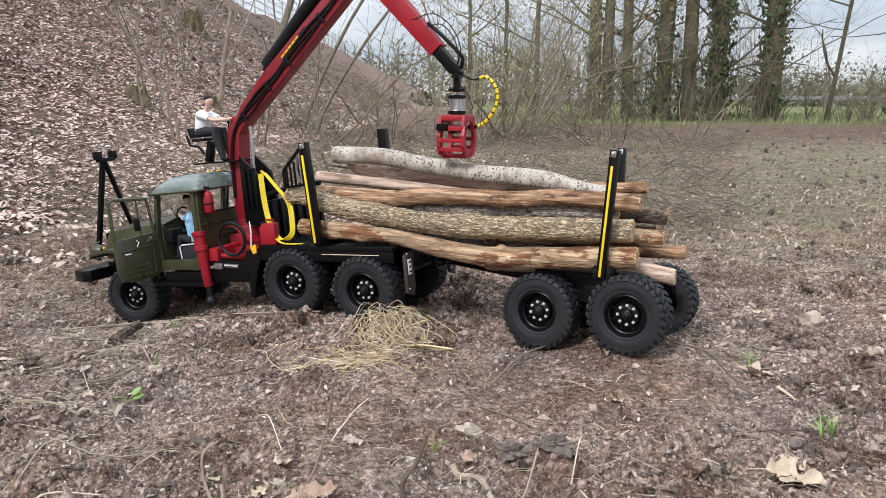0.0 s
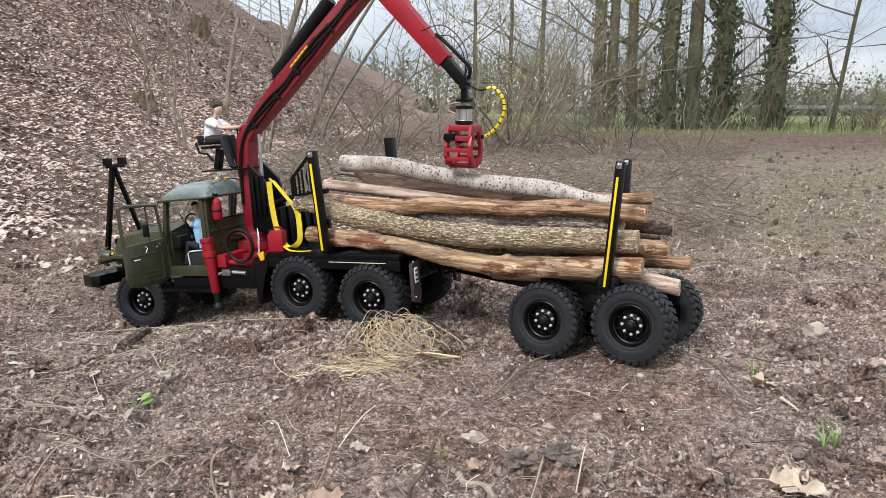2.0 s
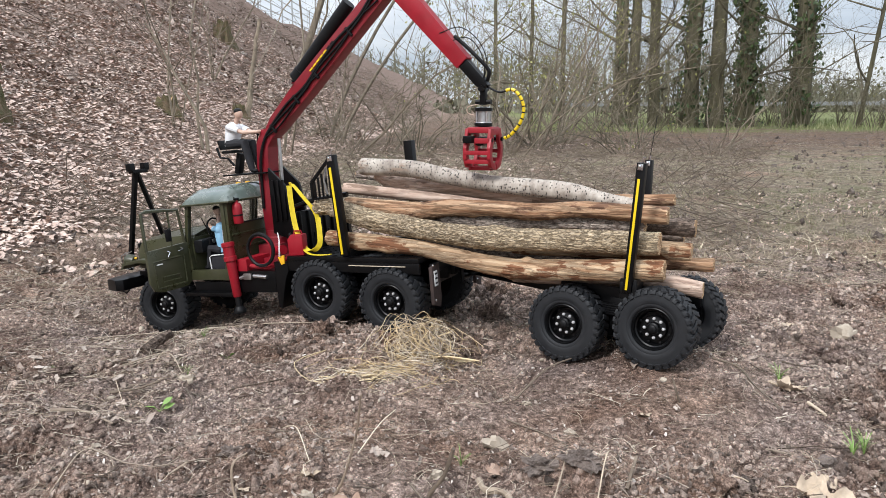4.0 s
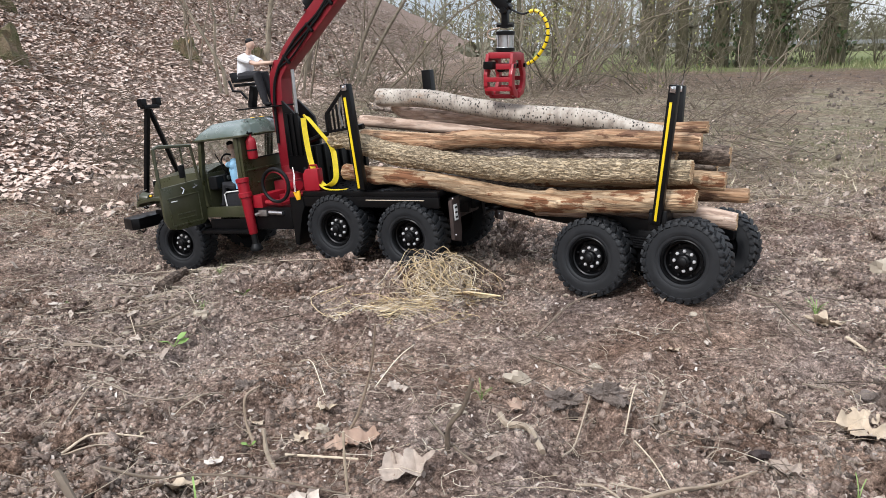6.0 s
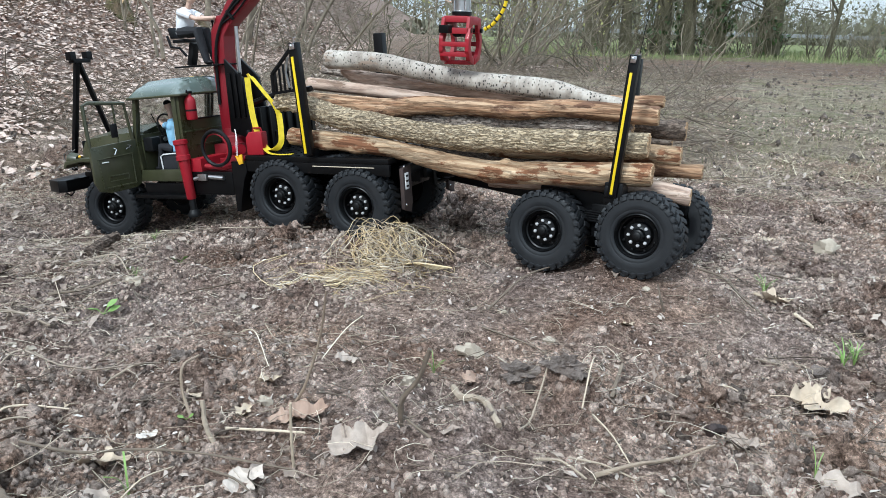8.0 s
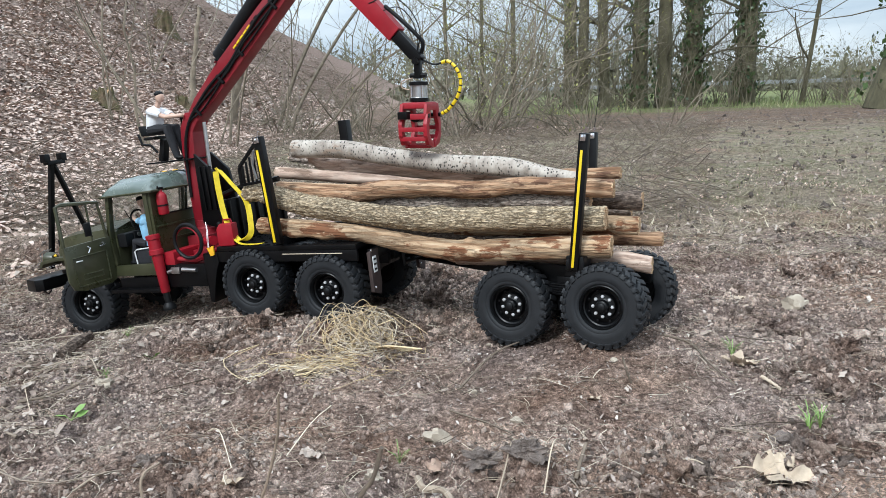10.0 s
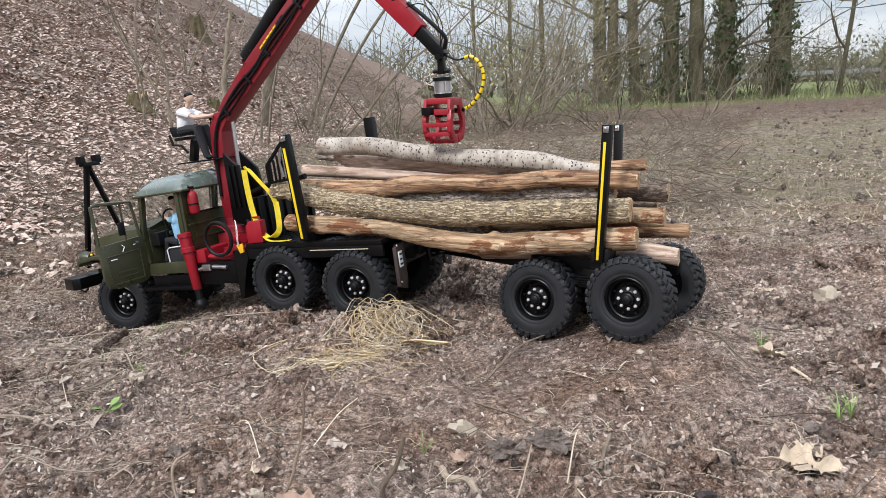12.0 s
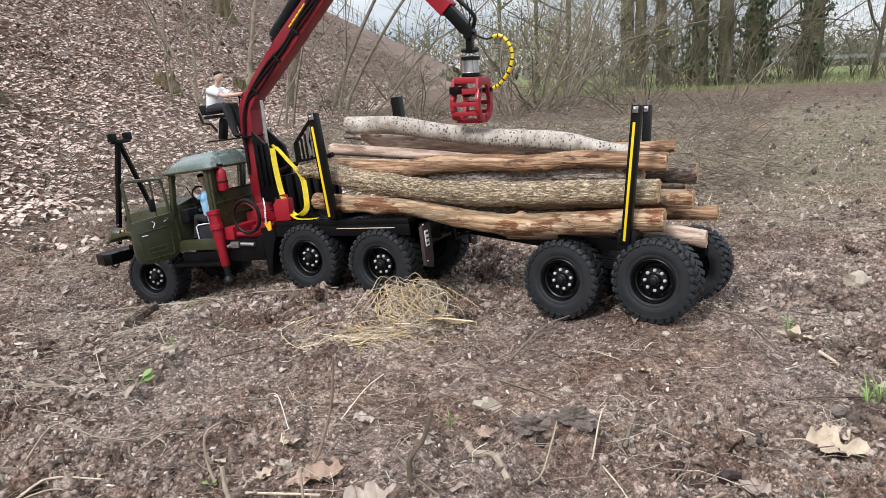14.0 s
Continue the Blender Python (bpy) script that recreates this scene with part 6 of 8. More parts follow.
# undergrowth between the tall trees
for k in range(30):
    rng_k = random.Random(700 + k)
    shrub(2.5 + k * 0.215 + rng_k.uniform(-0.2, 0.2), 13.7 + rng_k.uniform(-0.4, 1.2), 9, (1.2 if k < 18 else 0.5) + rng_k.random() * (1.3 if k < 18 else 0.6), 400 + k, 0.009, 0.8, mat=BRANCH, depth=3, kids=(2, 3), label="tangled bare undergrowth below the trees", buds=20 if k % 2 else 0)
# bramble heap at the field's edge
for k in range(7):
    shrub(7.4 + 0.4 * k, 12.2 + 0.25 * k, 14, 0.8, 470 + k, 0.008, 1.6, label="low tangled heap of brown brambles", depth=2)

# the thick leaning stem at the foot of the bank and a lopped stub beside it
rng_t = random.Random(77)
for x0, y0, dx, tall, r_, lab in ((-1.87, 7.5, 0.42, 3.4, 0.038, "grey-green leaning trunk of a sapling"), (-2.13, 7.1, 0.16, 0.95, 0.03, "lopped-off grey sapling stub"), (-1.55, 8.2, 0.62, 3.0, 0.022, "thin bent bare sapling at the bank"), (-1.3, 7.4, 0.75, 2.6, 0.018, "thin bent bare sapling at the bank")):
    tr = thing("sapling", lab, "young tree", Matrix.Translation((x0, y0, gz(x0, y0) - 0.03)), group="saplings")
    s = Shape()
    s.tube([(dx * tall * (t ** 1.3) + rng_t.uniform(-0.01, 0.01), 0.02 * t, tall * t) for t in [i / 10 for i in range(11)]], [r_ * (1 - 0.5 * i / 10) for i in range(11)], 10, wob=0.06, rng=rng_t)
    part("trunk", s, SHRUB, tr)
# arching twigs that hang into the view over the bank
for k, (a, b) in enumerate([((-2.9, 3.6, 1.3), (-1.0, 3.9, 1.62)), ((-2.4, 3.7, 0.95), (-1.25, 4.0, 1.5)), ((-3.3, 4.3, 1.55), (-2.2, 4.5, 1.7))]):
    rng_t = random.Random(80 + k)
    s = Shape()
    s.tube(bent((b[0] + 0.5, b[1], b[2] + 0.1), a, 12, 0.03, rng_t, 0.02), [0.009 - 0.0006 * i for i in range(13)], 6)
    part("branch", s, SHRUB, thing("hanging_branch", "thin bare branch arching over the bank", "branch"))

# ---- bank: stumps, mould and leaves ----
for x, y, r_, hh, sd in ((-2.14, 5.2, 0.075, 0.1, 1), (-2.07, 3.1, 0.07, 0.1, 2), (-2.7, 4.04, 0.06, 0.08, 4), (-3.9, 11.9, 0.15, 0.28, 5), (-2.15, 6.9, 0.06, 0.1, 6)):
    rng_t = random.Random(sd)
    s = Shape()
    z0 = gz(x, y)
    n_, vs = 22, []
    for h_, k_ in ((-0.9, 1.5), (-0.25, 1.3), (0.15, 1.08), (0.6, 0.95), (1.0, 0.9), (0.86, 0.72)):
        for k in range(n_):
            a = 2 * math.pi * k / n_
            lobe = noise.noise(Vector((math.cos(a) * 1.6, math.sin(a) * 1.6, sd * 3.3)))
            rr = r_ * k_ * (1 + 0.3 * lobe + 0.12 * rng_t.uniform(-1, 1) + (0.35 * max(0, math.cos(3 * a + sd)) if h_ < 0.2 else 0))
            vs.append((math.cos(a) * rr, math.sin(a) * rr, h_ * hh * (1 + (0.5 * lobe + 0.22 * rng_t.uniform(-1, 1) if h_ > 0.5 else 0))))
    s.add(vs, [(i * n_ + k, i * n_ + (k + 1) % n_, (i + 1) * n_ + (k + 1) % n_, (i + 1) * n_ + k) for i in range(5) for k in range(n_)])
    st = thing("tree_stump", "mossy old tree stump on the leafy bank", "stump", Matrix.Translation((x, y, z0)), s, MOSS, group="stumps on the bank", smooth=False)
    part("cut_top", Shape().add([vs[5 * n_ + k] for k in range(n_)] + [(0, 0, 0.7 * hh)], [(k, (k + 1) % n_, n_) for k in range(n_)]), CUT if sd in (1, 3) else MOSS, st)


rg = np.random.default_rng(4)
# leaves on the bank, denser near the foot
n = 88000
yy = 1.7 + 13 * rg.random(n) ** 1.4
xx = BANK_FOOT + 0.35 - rg.gamma(1.6, 1.0, n) * (0.65 + 0.11 * yy)
keep = rg.random(n) < np.clip(0.55 + 0.9 * fbm(xx, yy, 1.2, 2, 90) + 0.4, 0.12, 1)
xx, yy = xx[keep], yy[keep]
x2, y2 = -1.9 - 3.6 * rg.random(30000), 2.6 + 6.5 * rg.random(30000)
xx, yy = np.concatenate([xx, x2]), np.concatenate([yy, y2])
P_ = np.stack([xx, yy, height(xx, yy) + 0.008], -1)
sz = rg.uniform(0.016, 0.036, len(xx)) * (0.85 + 0.045 * yy)
scatter("leaf_litter", LEAF_V, LEAF_F, P_, turns(len(xx), rg, 0.3), np.stack([sz, sz * rg.uniform(0.7, 1.2, len(xx)), sz * rg.uniform(0.4, 1.4, len(xx))], -1), DRYLEAF, "brown dry leaves covering the bank", "leaf litter")
n = 30000
xx, yy = -2.3 - 4.2 * rg.random(n), 3.5 + 17 * rg.random(n) ** 1.3
keep = fbm(xx, yy, 1.6, 3, 91) > rg.uniform(-0.5, 0.4, n)
xx, yy = xx[keep], yy[keep]
sz = rg.uniform(0.02, 0.055, len(xx))
scatter("bank_mould", LEAF_V, LEAF_F, np.stack([xx, yy, height(xx, yy) + 0.006], -1), turns(len(xx), rg, 0.5), np.stack([sz, sz * rg.uniform(0.5, 1.1, len(xx)), sz * 1.8], -1), CHIP, "rotting dark leaves high on the bank", "leaf litter")
n = 14000
xx, yy = -1.3 - 5.2 * rg.random(n), 8 + 26 * rg.random(n) ** 1.2
keep = fbm(xx, yy, 0.7, 3, 92) > rg.uniform(-0.5, 0.35, n)
xx, yy = xx[keep], yy[keep]
sz = rg.uniform(0.035, 0.11, len(xx))
scatter("far_bank_litter", LEAF_V, LEAF_F, np.stack([xx, yy, height(xx, yy) + 0.01], -1), turns(len(xx), rg, 0.6), np.stack([sz, sz * rg.uniform(0.4, 1.1, len(xx)), sz * 2.2], -1), CHIP, "dark rotting litter on the far bank", "leaf litter")
# twigs on the bank


def twig_verts(rad, bend):
    c = [(-0.5, -bend, 0), (-0.15, bend * 0.3, 0.012), (0.15, bend * 0.7, 0.03), (0.5, -bend * 0.4, 0.015)]
    s = Shape().tube(c, [rad * (1 - 0.15 * i) for i in range(4)], 3, cap=False)
    return s.v, s.f


n = 2800
xx, yy = BANK_FOOT - rg.gamma(1.5, 1.4, n), 2 + 26 * rg.random(n) ** 1.6
v_, f_ = twig_verts(0.006, 0.05)
sz = rg.uniform(0.1, 0.6, n) * (0.7 + yy * 0.06)
scatter("bank_twigs", v_, f_, np.stack([xx, yy, height(xx, yy) + 0.03], -1), turns(n, rg, 0.3), np.stack([sz] * 3, -1), TWIG, "fallen twigs on the bank", "twigs")

# ---- near ground: clods, crumbs, twigs, straw, leaves ----
rc = random.Random(9)
base = Shape().ball((0, 0, 0), 1, seg=12, rings=8)


def lump(seed):
    out = []
    for v in base.v:
        q = Vector(v)
        out.append(tuple(q * (0.75 + 0.55 * noise.noise(q * 1.3 + Vector((seed * 5.3, 0, 0))) + 0.35 * noise.noise(q * 3.1 + Vector((0, seed * 3.7, 0))))))
    return out


def crumb(seed):
    """A small angular crumb: twelve corners, twenty faces."""
    bm = bmesh.new()
    bmesh.ops.create_icosphere(bm, subdivisions=1, radius=1.0)
    rng = random.Random(seed)
    vs = [tuple(v.co * rng.uniform(0.45, 1.45)) for v in bm.verts]
    fs = [tuple(v.index for v in f.verts) for f in bm.faces]
    bm.free()
    return vs, fs


def rough_clod(seed, fine=2):
    """A torn clod: an uneven lump with many corners."""
    bm = bmesh.new()
    bmesh.ops.create_icosphere(bm, subdivisions=fine, radius=1.0)
    off = Vector((seed * 7.7, seed * 3.1, 0))
    vs = [tuple(v.co * (0.72 + 0.8 * noise.noise(v.co * 1.4 + off) + 0.75 * noise.noise(v.co * 3.3 + off) + 0.4 * noise.noise(v.co * 7 + off))) for v in bm.verts]
    fs = [tuple(v.index for v in f.verts) for f in bm.faces]
    bm.free()
    return vs, fs


TORN_V = [(math.cos(0.7 * k) * rr * 0.5, math.sin(0.7 * k) * rr * 0.36, zz) for k, (rr, zz) in enumerate(((1.1, 0.02), (0.7, 0.1), (1.0, 0.16), (0.55, 0.05), (1.15, 0.0), (0.8, 0.1), (0.95, 0.02), (0.5, 0.08), (0.85, 0.14)))] + [(0, 0, 0.03)]
TORN_F = [(k, (k + 1) % 9, 9) for k in range(9)]
OCTA_F = [(0, 2, 4), (2, 1, 4), (1, 3, 4), (3, 0, 4), (2, 0, 5), (1, 2, 5), (3, 1, 5), (0, 3, 5)]


for k in range(4):
    n = 8000
    xx, yy = rg.uniform(-0.95, 0.9, n), 0.43 + 1.15 * rg.random(n) ** 1.3
    keep = worked(xx, yy) > rg.uniform(-1.0, 0.3, n)
    xx, yy = xx[keep], yy[keep]
    sz = np.minimum(0.001 + rg.gamma(1.3, 0.0007, len(xx)), 0.004)
    v_ = [tuple(c * rc.uniform(0.7, 1.3) for c in q) for q in ((1, 0.2, 0), (-1, 0.1, 0.1), (0.1, 1, 0), (0, -1, 0.2), (0.1, 0, 1), (0, 0.1, -1))]
    scatter("soil_grains", v_, OCTA_F, np.stack([xx, yy, height(xx, yy) + sz * 0.25], -1), turns(len(xx), rg, 1.5), np.stack([sz, sz * rg.uniform(0.6, 1.1, len(xx)), sz * 0.75], -1), CLOD, "fine loose grains of soil", "soil grains")
for k in range(4):
    n = 19000
    xx, yy = rg.uniform(-0.95, 0.9, n), 0.42 + 1.3 * rg.random(n) ** 1.4
    keep = worked(xx, yy) > rg.uniform(-0.6, 0.3, n)
    xx, yy = xx[keep], yy[keep]
    sz = np.minimum(0.0015 + rg.gamma(1.2, 0.001, len(xx)), 0.0065)
    v_ = [tuple(c * rc.uniform(0.55, 1.35) + rc.uniform(-0.2, 0.2) for c in q) for q in ((1, 0.2, 0), (-1, 0.1, 0.1), (0.1, 1, 0), (0, -1, 0.2), (0.1, 0, 1), (0, 0.1, -1))]
    scatter("soil_crumbs", v_, OCTA_F, np.stack([xx, yy, height(xx, yy) + sz * 0.1], -1), turns(len(xx), rg, 1.5), np.stack([sz, sz * rg.uniform(0.5, 1.5, len(xx)), sz * rg.uniform(0.5, 1.1, len(xx))], -1), CLOD, "loose crumbs of grey-brown soil", "soil crumbs")
for k in range(4):
    n = 4300
    xx, yy = rg.uniform(-0.95, 0.9, n), 0.42 + 1.3 * rg.random(n) ** 1.2
    keep = worked(xx, yy) > rg.uniform(0.0, 0.3, n)
    xx, yy = xx[keep], yy[keep]
    sz = np.minimum(0.003 + rg.gamma(1.2, 0.0018, len(xx)), 0.015)
    v_, f_ = rough_clod(11 + k)
    scatter("soil_clods", v_, f_, np.stack([xx, yy, height(xx, yy) + sz * 0.1], -1), turns(len(xx), rg, 1.5), np.stack([sz, sz * rg.uniform(0.6, 1.5, len(xx)), sz * rg.uniform(0.5, 1.0, len(xx))], -1), CLOD, "torn clods of grey-brown soil", "soil clods")
for k in range(5):
    n = 150
    xx, yy = rg.uniform(-0.95, 0.9, n), 0.45 + 1.2 * rg.random(n) ** 1.1
    keep = (worked(xx, yy) > rg.uniform(0.0, 0.3, n)) & (np.hypot(xx + 0.13, yy - 1.13) > 0.1)
    xx, yy = xx[keep], yy[keep]
    sz = np.minimum(0.009 + rg.gamma(1.4, 0.0045, len(xx)), 0.03)
    v_, f_ = rough_clod(31 + k, 3)
    scatter("large_clods", v_, f_, np.stack([xx, yy, height(xx, yy) + sz * 0.12], -1), turns(len(xx), rg, 1.2), np.stack([sz, sz * rg.uniform(0.7, 1.2, len(xx)), sz * 0.75], -1), SOIL, "large torn clods of dark brown soil", "soil clods", smooth=True)
n = 300
xx, yy = rg.uniform(-1.0, 0.95, n), 0.42 + 1.6 * rg.random(n) ** 1.2
sz = np.minimum(0.0012 + rg.gamma(1.0, 0.0013, n), 0.008)
v_, f_ = crumb(60)
scatter("pebbles", v_, f_, np.stack([xx, yy, height(xx, yy) + sz * 0.3], -1), turns(n, rg, 1.5), np.stack([sz, sz * 0.8, sz * 0.6], -1), STONE, "small pale pebbles in the soil", "pebbles")
for k, (n, lo, hi, rad, bend, mat, nm, lab, lift) in enumerate([
        (5200, 0.006, 0.032, 0.016, 0.14, STRAW, "straw_bits", "short dry straw bits on the soil", 0.009),
        (900, 0.02, 0.08, 0.006, 0.09, STRAW, "straw_stalks", "long dry straw stalks on the soil", 0.012),
        (3600, 0.006, 0.04, 0.02, 0.08, TWIG, "twig_bits", "broken brown twigs on the soil", 0.007),
        (150, 0.04, 0.15, 0.009, 0.08, TWIG, "long_twigs", "long thin twigs on the soil", 0.009),
        (800, 0.012, 0.06, 0.008, 0.14, ROOT, "root_bits", "bleached root fibres on the soil", 0.01)]):
    xx, yy = rg.uniform(-1.15, 1.05, n), 0.42 + 1.9 * rg.random(n) ** 1.25
    for wx, wy in ((0.16, 1.11), (0.275, 1.04), (-0.62, 1.44), (-0.265, 1.29), (-0.13, 1.23)):  # none inside a tyre
        off = np.hypot(xx - wx, yy - wy) > 0.085
        xx, yy = xx[off], yy[off]
    n = len(xx)
    v_, f_ = twig_verts(rad, bend)
    sz = rg.uniform(lo, hi, n)
    scatter(nm, v_, f_, np.stack([xx, yy, height(xx, yy) + lift], -1), turns(n, rg, 0.22), np.stack([sz, sz * rg.uniform(-1.5, 1.5, n), sz * rg.uniform(0.7, 1.3, n)], -1), mat, lab, "plant debris", smooth=True)
# flat chips of bark and leaf, extra pale ones painting highlights on the soil
n = 15000
xx, yy = rg.uniform(-1.1, 1.0, n), 0.42 + 1.6 * rg.random(n) ** 1.2
sz = 0.002 + np.minimum(rg.gamma(1.4, 0.0018, n), 0.009)
scatter("bark_chips", [(-0.5, 0, 0.03), (-0.1, 0.36, 0.1), (0.5, 0.12, 0.0), (0.25, -0.3, 0.12), (-0.3, -0.22, 0.06)], [(0, 4, 1), (1, 4, 3), (1, 3, 2)], np.stack([xx, yy, height(xx, yy) + 0.002], -1), turns(n, rg, 0.5), np.stack([sz, sz * rg.uniform(0.3, 0.8, n), sz], -1), PALECHIP, "tiny chips of bark and leaf", "leaf litter")
n = 1500
xx, yy = rg.uniform(-1.2, 1.1, n), 0.45 + 2.0 * rg.random(n) ** 0.9
sz = np.minimum(0.005 + rg.gamma(1.3, 0.0035, n), 0.022)
scatter("fallen_leaf_bits", TORN_V, TORN_F, np.stack([xx, yy, height(xx, yy) + 0.003], -1), turns(n, rg, 0.4), np.stack([sz, sz * rg.uniform(0.4, 1.0, n), sz * rg.uniform(0.5, 2.0, n)], -1), TORNLEAF, "small pieces of dry leaf on the soil", "leaf litter")
# dry litter on the ground left bare between the truck and the bank
for n, lo, hi, rad, mat, nm, lab in ((2600, 0.01, 0.05, 0.012, STRAW, "dry_straw", "pale dry straw strewn beside the truck"), (1200, 0.015, 0.06, 0.012, ROOT, "dry_roots", "pale root bits strewn beside the truck")):
    xx, yy = -0.42 - 0.95 * rg.random(n), 0.85 + 1.0 * rg.random(n)
    keep = (fbm(xx, yy, 4, 3, 141) > rg.uniform(-0.5, 0.3, n)) & (np.hypot(xx + 0.62, yy - 1.46) > 0.16)
    xx, yy = xx[keep], yy[keep]
    v_, f_ = twig_verts(rad, 0.12)
    sz = rg.uniform(lo, hi, len(xx))
    scatter(nm, v_, f_, np.stack([xx, yy, height(xx, yy) + 0.006], -1), turns(len(xx), rg, 0.2), np.stack([sz, sz * rg.uniform(-1.5, 1.5, len(xx)), sz], -1), mat, lab, "plant debris")
n = 1900
xx, yy = -0.4 - 1.1 * rg.random(n), 0.8 + 1.3 * rg.random(n)
keep = (fbm(xx, yy, 4, 3, 141) > rg.uniform(-0.5, 0.3, n)) & (np.hypot(xx + 0.62, yy - 1.46) > 0.16)
xx, yy = xx[keep], yy[keep]
sz = rg.uniform(0.006, 0.024, len(xx))
scatter("dry_leaf_bits", TORN_V, TORN_F, np.stack([xx, yy, height(xx, yy) + 0.004], -1), turns(len(xx), rg, 0.4), np.stack([sz, sz * rg.uniform(0.4, 1.0, len(xx)), sz * 1.3], -1), TORNLEAF, "dry leaf pieces strewn beside the truck", "leaf litter")
# middle ground: dead grass tufts, twigs and leaves out to the trees
n = 19000
yy = 1.6 + 7 * rg.random(n) ** 1.5
xx = -1.2 + (yy * 0.72 + 1.6) * rg.random(n)
keep = fbm(xx, yy, 0.9, 3, 95) > rg.uniform(-0.35, 0.45, n) * np.clip(yy / 3, 0.6, 1.6)
xx, yy = xx[keep], yy[keep]
v_, f_ = twig_verts(0.009, 0.15)
sz = rg.uniform(0.015, 0.065, len(xx)) * (0.8 + 0.08 * yy)
scatter("dead_grass", v_, f_, np.stack([xx, yy, height(xx, yy) + 0.012], -1), turns(len(xx), rg, 0.3), np.stack([sz] * 3, -1), DEADGRASS, "flattened dead grass over the field", "dead grass")
n = 15000
yy = 1.45 + 2.0 * rg.random(n) ** 1.4
xx = -1.1 + (yy * 0.7 + 1.5) * rg.random(n)
keep = worked(xx, yy) > rg.uniform(-0.5, 0.35, n)
xx, yy = xx[keep], yy[keep]
sz = np.minimum(0.0025 + rg.gamma(1.2, 0.002, len(xx)), 0.012)
scatter("field_crumbs", [tuple(c * rc.uniform(0.6, 1.3) for c in q) for q in ((1, 0.2, 0), (-1, 0.1, 0.1), (0.1, 1, 0), (0, -1, 0.2), (0.1, 0, 1), (0, 0.1, -1))], OCTA_F, np.stack([xx, yy, height(xx, yy) + sz * 0.2], -1), turns(len(xx), rg, 1.5), np.stack([sz, sz * 0.9, sz * 0.7], -1), CLOD, "crumbs of soil beyond the truck", "soil crumbs")
n = 3500
yy = 1.7 + 8 * rg.random(n) ** 1.3
xx = -1.2 + (yy * 0.75 + 1.6) * rg.random(n)
sz = np.minimum(0.004 + rg.gamma(1.2, 0.0035, n) * (0.5 + yy * 0.12), 0.03)
v_, f_ = crumb(71)
scatter("field_clods", v_, f_, np.stack([xx, yy, height(xx, yy) + sz * 0.2], -1), turns(n, rg, 1.5), np.stack([sz, sz * 0.9, sz * 0.6], -1), FIELDCLOD, "clods of dark soil over the field", "soil clods")
n = 1300
yy = 1.7 + 4 * rg.random(n) ** 1.3
xx = -1.2 + (yy * 0.75 + 1.6) * rg.random(n)
sz = rg.uniform(0.01, 0.028, n)
scatter("field_leaves", TORN_V, TORN_F, np.stack([xx, yy, height(xx, yy) + 0.01], -1), turns(n, rg, 0.4), np.stack([sz, sz * 0.8, sz * 1.8], -1), TORNLEAF, "scattered dry leaves over the field", "leaf litter")
# leaf and brush cover between the truck and the bank
n = 11000
yy = 1.75 + 6.5 * rg.random(n) ** 1.3
xx = -1.9 + (1.7 + 0.28 * yy) * rg.random(n) ** 0.8
keep = fbm(xx, yy, 1.1, 3, 131) > rg.uniform(-0.5, 0.25, n) + np.clip((xx + 0.6) * 0.25, 0, 0.4)
xx, yy = xx[keep], yy[keep]
sz = rg.uniform(0.012, 0.032, len(xx))
scatter("foot_leaves", LEAF_V, LEAF_F, np.stack([xx, yy, height(xx, yy) + 0.008], -1), turns(len(xx), rg, 0.45), np.stack([sz, sz * 0.8, sz * 1.6], -1), DRYLEAF, "dry leaves along the foot of the bank", "leaf litter")
n = 4200
yy = 2.2 + 5.5 * rg.random(n) ** 1.2
xx = -1.5 + (1.5 + 0.4 * yy) * rg.random(n)
v_, f_ = twig_verts(0.007, 0.12)
sz = rg.uniform(0.08, 0.32, n)
scatter("brush", v_, f_, np.stack([xx, yy, height(xx, yy) + 0.03], -1), turns(n, rg, 0.5), np.stack([sz] * 3, -1), TWIG, "low tangle of dead stems and brush", "brush", smooth=True)
# green grass: strip before the trees and thin patches in the field
BLADE_V = [(-0.06, 0, 0), (0.06, 0, 0), (0.05, 0.05, 0.5), (-0.03, 0.05, 0.5), (0.02, 0.22, 1.0)]
BLADE_F = [(0, 1, 2, 3), (3, 2, 4)]
n = 16000
yy = 11.8 + 9 * rg.random(n) ** 1.4
xx = 1.0 + 12 * rg.random(n)
keep = fbm(xx, yy, 0.5, 3, 97) > rg.uniform(-0.5, 0.35, n)
xx, yy = xx[keep], yy[keep]
sz = rg.uniform(0.04, 0.13, len(xx))
scatter("meadow_grass", BLADE_V, BLADE_F, np.stack([xx, yy, height(xx, yy)], -1), turns(len(xx), rg, 0.25), np.stack([sz, sz, sz], -1), GRASS, "green grass strip before the trees", "grass")
n = 11000
yy = 1.9 + 6.5 * rg.random(n) ** 1.3
xx = 0.1 + (yy * 0.72 + 0.6) * rg.random(n)
keep = fbm(xx, yy, 1.6, 3, 99) > rg.uniform(-0.1, 0.4, n)
xx, yy = xx[keep], yy[keep]
sz = rg.uniform(0.015, 0.05, len(xx))
scatter("dead_tufts", BLADE_V, BLADE_F, np.stack([xx, yy, height(xx, yy)], -1), turns(len(xx), rg, 0.8), np.stack([sz * 0.5, sz, sz], -1), DEADGRASS, "low tufts of dead grass in the field", "dead grass")
n = 9000
yy = 10.8 + 3.0 * rg.random(n)
xx = 0.6 + 11 * rg.random(n)
keep = fbm(xx, yy, 0.9, 3, 98) + 0.12 * (yy - 12) > rg.uniform(-0.25, 0.4, n)
xx, yy = xx[keep], yy[keep]
sz = rg.uniform(0.02, 0.075, len(xx))
